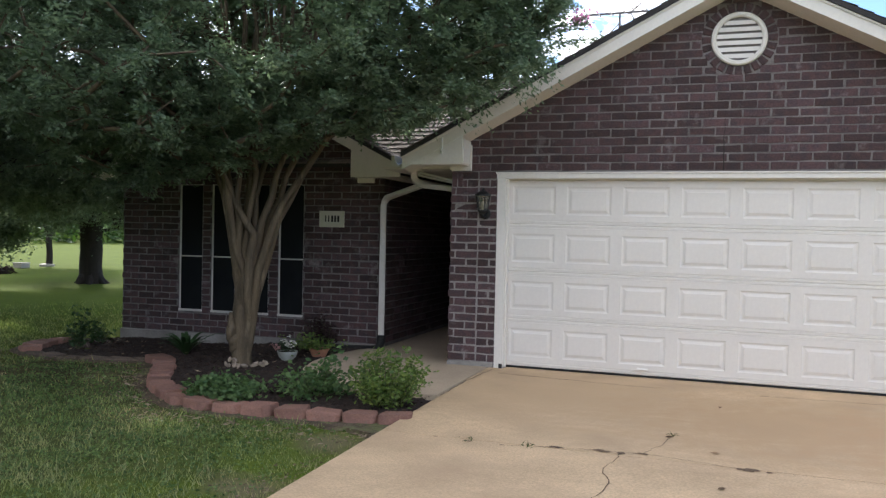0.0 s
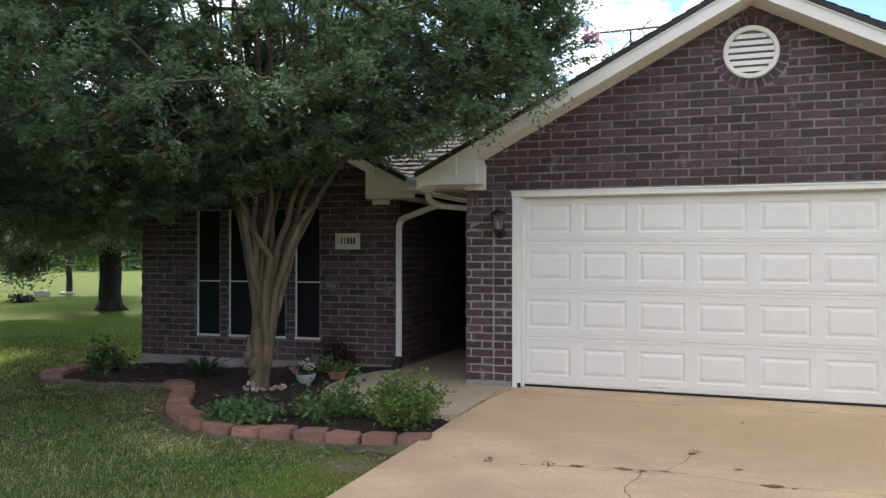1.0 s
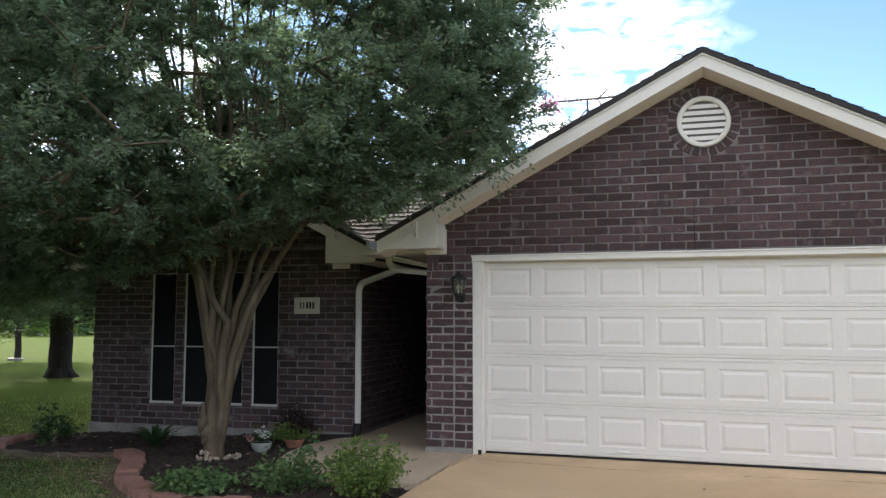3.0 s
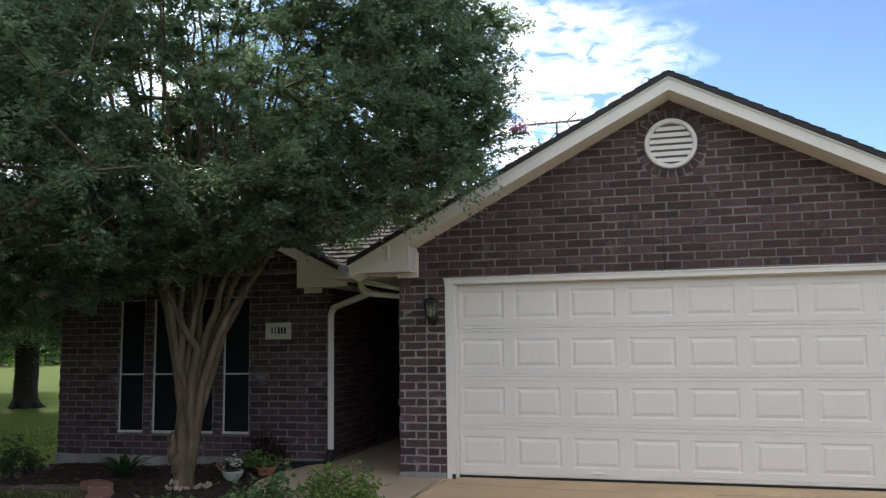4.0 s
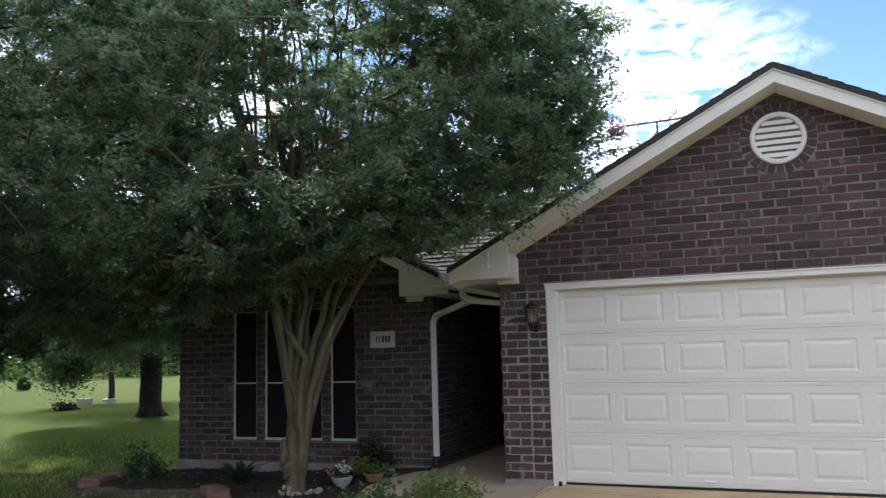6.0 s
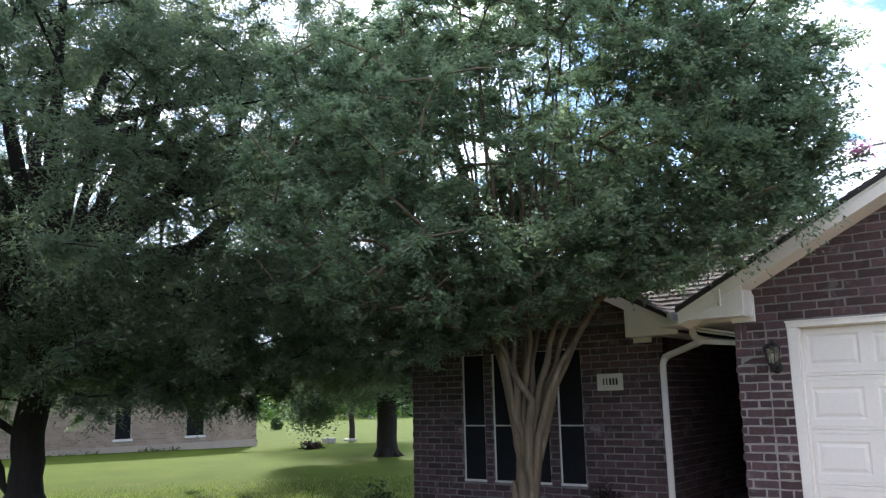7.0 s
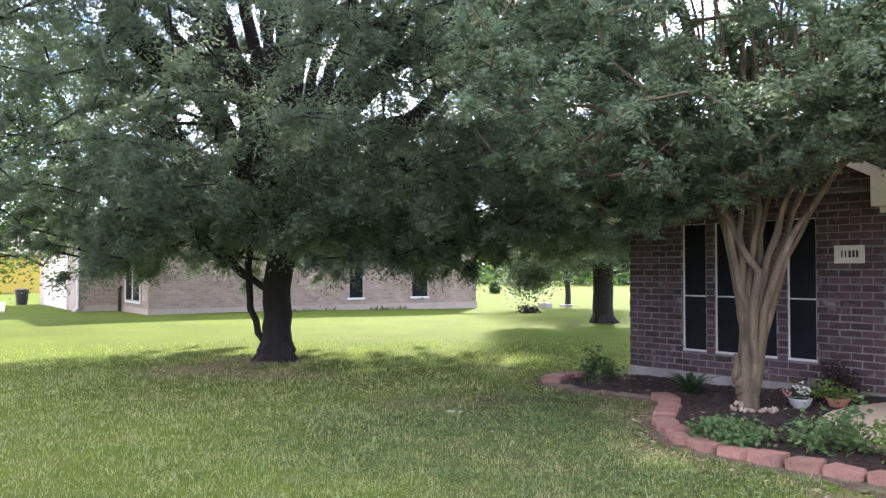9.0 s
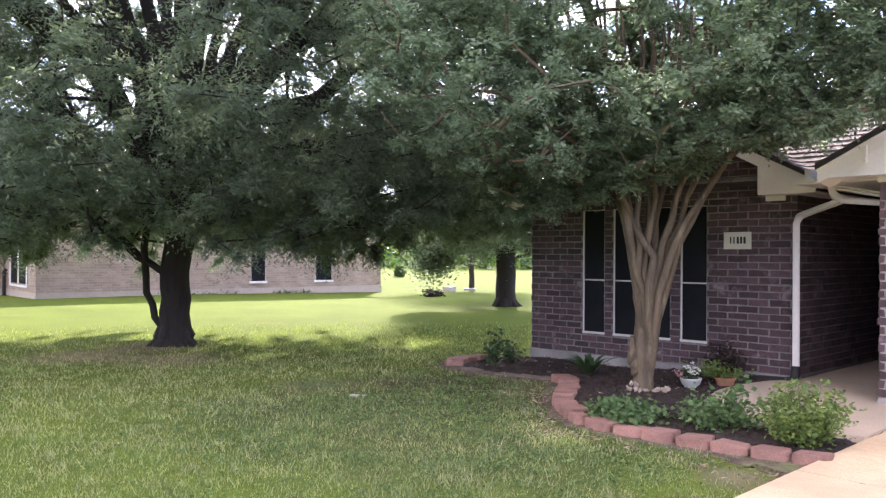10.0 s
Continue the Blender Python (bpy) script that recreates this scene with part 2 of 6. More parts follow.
def part(name, bm, mat, parent=None, label="", smooth=False):
    me = bpy.data.meshes.new(name)
    bmesh.ops.recalc_face_normals(bm, faces=bm.faces)
    for f in bm.faces:
        f.smooth = smooth
    bm.to_mesh(me)
    bm.free()
    return place_mesh(name, me, mat, parent, label)


def empty(name, label, category, group="", kind="", at=(0, 0, 0)):
    ob = new(name)
    ob.location = at
    return tagged(ob, label, category, group, kind)


def add_box(bm, x0, x1, y0, y1, z0, z1, bevel=0.0):
    vs = [bm.verts.new((x, y, z)) for x in (x0, x1) for y in (y0, y1) for z in (z0, z1)]
    fs = [bm.faces.new([vs[i] for i in q]) for q in ((0, 1, 3, 2), (4, 6, 7, 5), (0, 4, 5, 1), (2, 3, 7, 6), (0, 2, 6, 4), (1, 5, 7, 3))]
    if bevel:
        edges = list({e for f in fs for e in f.edges})
        bmesh.ops.bevel(bm, geom=edges, offset=bevel, segments=2, profile=0.5, affect="EDGES")
    return bm


def box(x0, x1, y0, y1, z0, z1, bevel=0.0):
    return add_box(bmesh.new(), x0, x1, y0, y1, z0, z1, bevel)


def add_prism(bm, loop, y0, y1):
    """A closed x-z outline extruded along y."""
    a = [bm.verts.new((x, y0, z)) for x, z in loop]
    b = [bm.verts.new((x, y1, z)) for x, z in loop]
    n = len(loop)
    bm.faces.new(a)
    bm.faces.new(b[::-1])
    for i in range(n):
        bm.faces.new((a[i], b[i], b[(i + 1) % n], a[(i + 1) % n]))
    return bm


def prism(loop, y0, y1):
    return add_prism(bmesh.new(), loop, y0, y1)


def add_slab(bm, loop, z0, z1):
    """A closed x-y outline extruded upwards."""
    a = [bm.verts.new((x, y, z0)) for x, y in loop]
    b = [bm.verts.new((x, y, z1)) for x, y in loop]
    n = len(loop)
    bm.faces.new(a[::-1])
    bm.faces.new(b)
    for i in range(n):
        bm.faces.new((a[i], a[(i + 1) % n], b[(i + 1) % n], b[i]))
    return bm


def slab(loop, z0, z1):
    return add_slab(bmesh.new(), loop, z0, z1)


def add_tube(bm, points, radii, sides=8, caps=True):
    points = [Vector(p) for p in points]
    rings, ref = [], Vector((0.3, 0.9, 0.2)).normalized()
    for i, p in enumerate(points):
        way = (points[min(i + 1, len(points) - 1)] - points[max(i - 1, 0)]).normalized()
        u = way.cross(ref)
        u = u.normalized() if u.length > 1e-3 else way.orthogonal().normalized()
        v = way.cross(u)
        r = radii[i] if isinstance(radii, (list, tuple)) else radii
        rings.append([bm.verts.new(p + r * (math.cos(a) * u + math.sin(a) * v)) for a in (2 * math.pi * k / sides for k in range(sides))])
    for a, b in zip(rings, rings[1:]):
        for k in range(sides):
            bm.faces.new((a[k], a[(k + 1) % sides], b[(k + 1) % sides], b[k]))
    if caps:
        bm.faces.new(rings[0][::-1])
        bm.faces.new(rings[-1])
    return bm


def tube(points, radii, sides=8):
    return add_tube(bmesh.new(), points, radii, sides)


def add_lathe(bm, profile, centre=(0, 0, 0), sides=20):
    """Rings of (radius, height) round an upright axis."""
    cx, cy, cz = centre
    rings = [[bm.verts.new((cx + r * math.cos(2 * math.pi * k / sides), cy + r * math.sin(2 * math.pi * k / sides), cz + h)) for k in range(sides)] for r, h in profile]
    for a, b in zip(rings, rings[1:]):
        for k in range(sides):
            bm.faces.new((a[k], a[(k + 1) % sides], b[(k + 1) % sides], b[k]))
    bm.faces.new(rings[0][::-1])
    bm.faces.new(rings[-1])
    return bm


def lathe(profile, centre=(0, 0, 0), sides=20):
    return add_lathe(bmesh.new(), profile, centre, sides)


# ---------------------------------------------------------------- ground

def spaced(inner, step, outer, grow=1.35):
    v, s, out = inner, step, []
    while v < outer:
        s *= grow
        v += s
        out.append(v)
    return out


def lawn_z(x, y):
    far = np.clip((np.hypot(x + 2, y + 4) - 7) / 12, 0, 1)
    z = LAWN + far * (0.05 * np.sin(0.21 * x + 0.4) * np.cos(0.17 * y) + 0.025 * np.sin(0.5 * x + 0.33 * y))
    return np.where((x > -0.8) | ((x > -6.3) & (y > -0.8)), LAWN - 0.03, z)


gx = np.array([-v for v in spaced(46, 1.0, 1800)][::-1] + list(np.arange(-46, 22.1, 0.5)) + spaced(22, 1.0, 1800))
gy = np.array([-v for v in spaced(24, 1.0, 1800)][::-1] + list(np.arange(-24, 40.1, 0.5)) + spaced(40, 1.0, 1800))
XX, YY = np.meshgrid(gx, gy, indexing="ij")
gv = np.stack([XX, YY, lawn_z(XX, YY)], -1).reshape(-1, 3)
idx = np.arange(len(gx) * len(gy)).reshape(len(gx), len(gy))
gf = np.stack([idx[:-1, :-1], idx[1:, :-1], idx[1:, 1:], idx[:-1, 1:]], -1).reshape(-1, 4)
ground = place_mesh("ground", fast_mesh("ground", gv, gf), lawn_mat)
tagged(ground, "mown green lawn with worn dry patches", "lawn", kind="structure")

DRIVE_X0, DRIVE_X1 = -0.25, 6.1


def drive_z(y):
    return -0.005 + 0.006 * min(y, 0)


def drive_slab(x0, x1, y0, y1, mat, name, parent, bevel=0.008):
    bm = add_box(bmesh.new(), x0, x1, y0, y1, -0.2, 0.0)
    for v in bm.verts:
        v.co.z += drive_z(v.co.y) - 0.005 * max(0.0, v.co.x)
    top = [e for e in bm.edges if all(v.co.z > -0.15 for v in e.verts)]
    bmesh.ops.bevel(bm, geom=top, offset=bevel, segments=2, affect="EDGES")
    return part(name, bm, mat, parent)


driveway = empty("driveway", "tan stained concrete driveway with cracks and oil spots", "driveway", kind="structure")
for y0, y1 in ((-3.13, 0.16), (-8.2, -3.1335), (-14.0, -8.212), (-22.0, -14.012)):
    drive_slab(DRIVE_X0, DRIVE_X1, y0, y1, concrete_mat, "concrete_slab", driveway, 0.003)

# ---------------------------------------------------------------- the house
GX0, GX1 = -0.73, 5.39           # garage front wall
MID, APEX, PITCH = 2.33, 4.253, 0.52
WY = 0.90                        # wing front wall
WX0, WX1 = -6.00, -1.93
WMID, WAPEX = -3.965, 3.61
COURSE, BRICK_L, JOINT = 0.0898, 0.266, 0.0145
DOOR_X0, DOOR_X1 = -0.10, 4.78
VENT = (2.33, 3.55)
CRACK_X = 2.208


def brick_mesh(length, height, depth=0.05, chamfer=0.006, name="brick", seed=0):
    """A brick seen from outside, centred, its face at y = 0: worn corners, chamfered front, no back."""
    rng = random.Random(seed)
    verts, ring = [], []
    a, b = length / 2, height / 2
    outline = [(-a, -b * 0.88), (-a * 0.965, -b), (0, -b), (a * 0.965, -b), (a, -b * 0.88), (a, b * 0.88), (a * 0.965, b), (0, b), (-a * 0.965, b), (-a, b * 0.88)]
    outline = [(x + rng.uniform(-0.0038, 0.0038), z + rng.uniform(-0.0032, 0.0032)) for x, z in outline]
    for inset, y in ((chamfer, 0.0), (0.0, chamfer * 0.8), (0.0, depth)):
        verts += [(x - math.copysign(inset, x) if abs(x) > 1e-3 else x, y, z - math.copysign(inset, z)) for x, z in outline]
    n = len(outline)
    quads = [(n * r + n + k, n * r + n + (k + 1) % n, n * r + (k + 1) % n, n * r + k) for r in (0, 1) for k in range(n)]
    quads += [(0, 1, 8, 9), (1, 2, 7, 8), (2, 3, 6, 7), (3, 4, 5, 6)]
    return fast_mesh(name, verts, quads)


BRICKS = {}


def brick_data(length, variant):
    key = (round(length, 2), variant)
    if key not in BRICKS:
        me = brick_mesh(key[0], COURSE - JOINT, chamfer=0.004 + 0.0018 * (variant % 3), seed=variant)
        me.materials.append(brick_mat)
        BRICKS[key] = me
    return BRICKS[key]


def lay_bricks(courses, rng):
    """(length, x, z) of the bricks of a running bond; courses: lists of (z, [(x0, x1), ...])."""
    out = []
    for n, (z, spans) in enumerate(courses):
        for x0, x1 in spans:
            x = math.floor(x0 / BRICK_L) * BRICK_L + (BRICK_L / 2 if n % 2 else 0) - BRICK_L
            while x < x1:
                a, b = max(x, x0), min(x + BRICK_L - JOINT, x1)
                if b - a > 0.03:
                    out.append((b - a, (a + b) / 2, z))
                x += BRICK_L
    return out


def brick_wall(parent, bricks, base, seed, most=300, nearest=None):
    """Bricks as parts; those past the count joined. base: pose of the wall, x along it, face at y = 0, outwards -y."""
    rng = random.Random(seed)
    bricks = sorted(bricks, key=nearest) if nearest else bricks
    joined_v, joined_f = [], []
    for n, (length, x, z) in enumerate(bricks):
        m = base @ pose(x + rng.uniform(-0.0035, 0.0035), rng.uniform(-0.003, 0.0025), z + rng.uniform(-0.0022, 0.0022), rng.uniform(-0.7, 0.7), rng.uniform(-0.55, 0.55), rng.uniform(-0.6, 0.6))
        me = brick_data(length, rng.randrange(9))
        if n < most:
            ob = place_mesh("brick", me, None, parent)
            ob.matrix_local = m
        else:
            joined_f += [[len(joined_v) + i for i in p.vertices] for p in me.polygons]
            joined_v += [m @ v.co for v in me.vertices]
    if joined_v:
        ob = place_mesh("bricks", fast_mesh("bricks", [tuple(v) for v in joined_v], joined_f), brick_rest_mat, parent)
        tagged(ob, "dark red-brown bricks", kind="stuff")


def cut(spans, a, b):
    """spans without [a, b]."""
    out = []
    for x0, x1 in spans:
        if b <= x0 or a >= x1:
            out.append((x0, x1))
        else:
            out += [s for s in ((x0, a), (b, x1)) if s[1] - s[0] > 0.03]
    return out


def rake_z(x, mid, top):
    return top - PITCH * abs(x - mid)


# garage front wall: mortar body with the door opening, bricks in front of it
wall_garage = empty("wall_garage", "dark red-brown brick garage wall with pale mortar", "brick wall", kind="structure")
bm = bmesh.new()
M0 = 0.005                       # mortar behind the brick faces
soff = 0.20
add_prism(bm, [(GX0 + 0.004, 0.0), (DOOR_X0 - 0.02, 0.0), (DOOR_X0 - 0.02, 2.15), (DOOR_X1 + 0.02, 2.15), (DOOR_X1 + 0.02, 0.0), (GX1, 0.0),
               (GX1, rake_z(GX1, MID, APEX) - soff), (MID, APEX - soff), (GX0 + 0.004, rake_z(GX0, MID, APEX) - soff)], M0, 0.16)
part("mortar", bm, mortar_mat, wall_garage)
part("pier_mortar", box(GX0 + 0.006, DOOR_X0 - 0.021, 0.0025, 0.0048, 0.046, 2.12), pier_mortar_mat, wall_garage, "pale smeared mortar of the pier")
corner = random.Random(29)
courses = []
n = 0
while True:
    z = 0.05 + (n + 0.5) * COURSE
    half = (APEX - soff + 0.03 - z) / PITCH
    if half <= 0.05:
        break
    spans = [(max(GX0 + (corner.uniform(-0.016, 0.006) if z < 2.0 else 0.0), MID - half), min(GX1, MID + half))]
    if z < 2.19:
        spans = cut(spans, DOOR_X0 - 0.085, DOOR_X1 + 0.085)
        spans = cut(spans, -0.412, -0.400)
    if 2.0 < z < 2.2:
        spans = cut(spans, GX0 - 0.1, -0.598)
    ring = 0.378
    if abs(z - VENT[1]) < ring:
        w = math.sqrt(ring * ring - (z - VENT[1]) ** 2)
        spans = cut(spans, VENT[0] - w, VENT[0] + w)
    courses.append((z, spans))
    n += 1
front_bricks = lay_bricks(courses, None)
for x in (-0.693, -0.637):
    ob = place_mesh("brick", brick_data(0.17, 1), None, wall_garage)
    ob.matrix_local = pose(x + 0.012 * (x > -0.65), -0.001, 2.115, 0, 90, 0) @ Matrix.Diagonal((1, 1, 0.8, 1))
brick_wall(wall_garage, front_bricks, Matrix(), 3, 330, nearest=lambda b: abs(b[1] - 1.0))
ringmesh = None
for k in range(24):
    a = 2 * math.pi * k / 24
    if ringmesh is None:
        ringmesh = brick_mesh(0.088, 0.052, 0.05)
        for v in ringmesh.vertices:
            if v.co.x > 0:
                v.co.z *= 1.28
        ringmesh.materials.append(brick_mat)
    ob = place_mesh("brick", ringmesh, None, wall_garage)
    ob.matrix_local = pose(VENT[0], -0.008, VENT[1]) @ pose(0, 0, 0, 0, -math.degrees(a), 0) @ pose(0.322, 0, 0)
part("footing", box(GX0 - 0.012, DOOR_X0 - 0.1, -0.014, 0.15, -0.2, 0.045, 0.006), slab_mat, wall_garage, "grey concrete slab edge")

# side wall of the garage, towards the porch
wall_garage_side = empty("wall_garage_side", "dark brick side wall of the garage along the porch", "brick wall", kind="structure")
part("mortar", box(GX0 + 0.009, GX0 + 0.16, 0.161, 9.0, -0.2, 2.3), mortar_mat, wall_garage_side)
side = lay_bricks([(0.05 + (k + 0.5) * COURSE, [(-6.0, -0.004)]) for k in range(24)], None)
brick_wall(wall_garage_side, side, pose(GX0, 0, 0, 0, 0, -90), 4, 120, nearest=lambda b: -b[1])

# wing front wall with four tall narrow windows
WIN_W, WIN_Z0, WIN_Z1, WIN_MID = 0.372, 0.36, 2.12, 1.104
WIN_X = [-5.036 + 0.526 * k for k in range(4)]
wall_wing = empty("wall_wing", "dark red-brown brick wing wall with pale mortar", "brick wall", kind="structure")
bm = bmesh.new()
edges = [WX0] + [v for x in WIN_X for v in (x, x + WIN_W)] + [WX1 - 0.004]
for k in range(0, len(edges), 2):
    add_box(bm, edges[k], edges[k + 1], WY + M0, WY + 0.16, WIN_Z0, WIN_Z1)
add_box(bm, WX0, WX1 - 0.004, WY + M0, WY + 0.16, 0.0, WIN_Z0)
add_prism(bm, [(WX0, WIN_Z1), (WX1 - 0.004, WIN_Z1), (WX1 - 0.004, rake_z(WX1, WMID, WAPEX) - soff), (WMID, WAPEX - soff), (WX0, rake_z(WX0, WMID, WAPEX) - soff)], WY + M0, WY + 0.16)
part("mortar", bm, mortar_mat, wall_wing)
courses, n = [], 0
while True:
    z = 0.035 + (n + 0.5) * COURSE
    half = (WAPEX - soff + 0.03 - z) / PITCH
    if half <= 0.05:
        break
    spans = [(max(WX0 + corner.uniform(-0.012, 0.006), WMID - half), min(WX1 + corner.uniform(-0.004, 0.006), WMID + half))]
    if WIN_Z0 - 0.03 < z < WIN_Z1:
        for x in WIN_X:
            spans = cut(spans, x - 0.004, x + WIN_W + 0.004)
    courses.append((z, spans))
    n += 1
brick_wall(wall_wing, lay_bricks(courses, None), pose(0, WY, 0), 5, 330, nearest=lambda b: abs(b[2] - 1.1))
part("footing", box(WX0 - 0.02, WX1, WY - 0.025, WY + 0.14, -0.3, 0.03, 0.01), slab_mat, wall_wing, "stained grey concrete slab edge")
wall_wing_left = empty("wall_wing_left", "dark brick outer side wall of the wing", "brick wall", kind="structure")
part("mortar", box(WX0 + 0.009, WX0 + 0.16, WY + 0.161, 10.0, -0.2, 2.3), mortar_mat, wall_wing_left)
wall_wing_side = empty("wall_wing_side", "dark brick side wall of the wing along the porch", "brick wall", kind="structure")
part("mortar", box(WX1 - 0.16, WX1 - 0.009, WY + 0.161, 4.2, -0.2, 2.3), mortar_mat, wall_wing_side)
side = lay_bricks([(0.035 + (k + 0.5) * COURSE, [(0.004 + WY, 4.2)]) for k in range(24)], None)
brick_wall(wall_wing_side, side, pose(WX1, 0, 0, 0, 0, 90), 6, 200, nearest=lambda b: b[1])
# the recess's darkness is put into this wall's colour
wall_porch = tagged(part("wall_porch", box(WX1, GX0, 4.0, 4.16, -0.2, 2.4), dark_mat), "porch back wall, near-black with the recess's shade put into its colour", "wall", kind="structure")

for k, x in enumerate(WIN_X):
    w = empty(f"window_{k + 1}", "tall narrow window with a dark solar screen and white frame", "window", kind="structure", at=(x, WY, 0))
    bm = bmesh.new()
    t = 0.018
    add_box(bm, 0.0, t, 0.0, 0.05, WIN_Z0, WIN_Z1, 0.003)
    add_box(bm, WIN_W - t * 0.35, WIN_W, 0.012, 0.05, WIN_Z0, WIN_Z1)
    add_box(bm, t, WIN_W - t * 0.35, 0.004, 0.05, WIN_Z1 - t, WIN_Z1)
    part("window_frame", bm, spout_mat, w)
    part("window_sill", box(-0.004, WIN_W + 0.004, -0.012, 0.05, WIN_Z0 - 0.03, WIN_Z0 - 0.001, 0.004), spout_mat, w)
    part("rail", box(t, WIN_W - t * 0.35, 0.006, 0.04, WIN_MID - 0.009, WIN_MID + 0.009, 0.002), spout_mat, w)
    part("screen", box(t, WIN_W - t * 0.35, 0.022, 0.03, WIN_MID + 0.01, WIN_Z1 - t), screen_mat, w, "dark solar screen")
    part("screen", box(t, WIN_W - t * 0.35, 0.018, 0.03, WIN_Z0, WIN_MID - 0.01), screen_mat, w, "dark solar screen")


# roofs: shingle courses as stepped geometry, white rake boards, soffits
def roof_slope(parent, mid, top, side, reach, y0, y1, course=0.14):
    """One slope in stepped shingle courses, from the eave up to the ridge."""
    verts, faces = [], []
    rng = random.Random(int(reach * 100) + side)
    length = reach
    n = math.ceil(length / course)
    for k in range(n):
        d0, d1 = reach - k * course, max(reach - (k + 1) * course - 0.03, 0)
        y = y0 - rng.uniform(0, 0.2)
        while y < y1:
            w = rng.choice((0.16, 0.2, 0.26, 0.3))
            a, b = max(y, y0), min(y + w - 0.006, y1)
            y += w
            if b - a < 0.02:
                continue
            lift = rng.uniform(0.0, 0.007)
            z0, z1 = top - PITCH * d0, top - PITCH * d1
            p = len(verts)
            X0, X1 = mid + side * d0, mid + side * d1
            verts += [(X0, a, z0 + 0.012 + lift), (X0, b, z0 + 0.012 + lift), (X1, b, z1 + 0.001), (X1, a, z1 + 0.001), (X0, a, z0 - 0.006), (X0, b, z0 - 0.006)]
            faces += [(p, p + 1, p + 2, p + 3), (p + 4, p + 5, p + 1, p)]
    ob = place_mesh("shingles", fast_mesh("shingles", verts, faces), shingle_mat, parent, "weathered brown asphalt shingles")
    tagged(ob, kind="stuff")


def gable_roof(name, label, mid, top, reach_l, reach_r, y0, y1, wall_y, shingle_sides=(-1, 1)):
    roof = empty(name, label, "roof", kind="structure")
    L, R = mid - reach_l, mid + reach_r

    def band(d0, d1, ya, yb, mat, pname, lab="", inset=0.0):
        bm = bmesh.new()
        add_prism(bm, [(L + inset, rake_z(L + inset, mid, top) - d1), (mid, top - d1), (mid, top - d0), (L + inset, rake_z(L + inset, mid, top) - d0)], ya, yb)
        add_prism(bm, [(mid, top - d1), (R - inset, rake_z(R - inset, mid, top) - d1), (R - inset, rake_z(R - inset, mid, top) - d0), (mid, top - d0)], ya, yb)
        return part(pname, bm, mat, roof, lab)

    band(0.0, 0.05, y0 - 0.035, y1, roof_edge_mat, "roof_deck", "dark roof edge")
    band(0.052, 0.196, y0, y0 + 0.03, trim_mat, "rake_board", "cream painted rake board", 0.01)
    band(0.053, 0.074, y0 - 0.016, y0 - 0.001, trim_mat, "rake_moulding", "cream painted moulding", 0.01)
    so = band(0.176, 0.192, y0 + 0.031, wall_y + 0.008, soffit_mat, "soffit", "painted soffit", 0.02)
    for v in so.data.vertices:
        if v.co.y > wall_y - 0.05:
            v.co.z -= 0.034
    for s in shingle_sides:
        roof_slope(roof, mid, top + 0.004, s, reach_l if s < 0 else reach_r, y0 - 0.03, y1)
    return roof


roof_garage = gable_roof("roof_garage", "brown shingled garage gable roof with cream rake boards", MID, APEX, 3.565, 3.565, -0.30, 9.0, 0.0)
roof_wing = gable_roof("roof_wing", "brown shingled wing gable roof with cream rake boards", WMID, WAPEX, 2.37, 2.37, WY - 0.30, 9.0, WY)


# main roof behind, sloping to the front between garage and wing
roof_main = empty("roof_main", "brown shingled main roof rising behind the porch", "roof", kind="structure", at=(0, 3.95, 0))
roof_main.rotation_euler = (0, 0, radians(-90))
RM = 4.02
part("roof_deck", prism([(0.0, RM - 0.05), (3.15, RM - 0.05 - PITCH * 3.15), (3.15, RM - PITCH * 3.15), (0.0, RM)], -4.6, 2.3), roof_edge_mat, roof_main, "dark roof edge")
part("back_slope", prism([(-4.6, RM - 0.05 - PITCH * 4.6), (-0.001, RM - 0.05), (-0.001, RM), (-4.6, RM - PITCH * 4.6)], -4.6, 2.3), roof_edge_mat, roof_main)
roof_slope(roof_main, 0.0, RM + 0.004, 1, 3.15, -4.6, 2.3)


def eave_box(name, x_out, x_in, y0, wall_y, z0, mid, top, board_x0, board_x1, board_z0, board_z1):
    e = empty(name, "cream painted boxed eave return at the gable foot", "eave", kind="structure")
    part("front_panel", prism([(x_out, z0), (x_in, z0), (x_in, rake_z(x_in, mid, top) - 0.15), (x_out, rake_z(x_out, mid, top) - 0.06)], y0 + 0.004, y0 + 0.025), trim_mat, e)
    part("underside", box(min(x_out, x_in), max(x_out, x_in), y0 + 0.026, wall_y, z0 + 0.002, z0 + 0.02), soffit_mat, e)
    part("side_panel", box(x_in - 0.012, x_in + 0.012, y0 + 0.0255, wall_y, z0 + 0.021, rake_z(x_in, mid, top) - 0.23), trim_mat, e)
    part("frieze_board", box(board_x0, board_x1, wall_y - 0.03, wall_y, board_z0, board_z1, 0.003), trim_mat, e)


eave_box("eave_return_1", -1.215, -0.52, -0.30, 0.0, 2.262, MID, APEX, -0.74, -0.49, 2.212, 2.50)
eave_box("eave_return_2", -1.60, -2.275, WY - 0.30, WY, 2.19, WMID, WAPEX, -2.30, -2.06, 2.13, 2.45)

# ceiling of the porch and the eave soffits beside it
tagged(part("ceiling", box(-1.6, GX0, 0.05, 4.0, 2.24, 2.27), soffit_mat), "painted porch ceiling", "ceiling", kind="structure")
tagged(part("soffit_wing", box(WX1, -1.6, WY + 0.001, 4.0, 2.19, 2.21), soffit_mat), "painted eave soffit over the porch", "soffit", kind="structure")

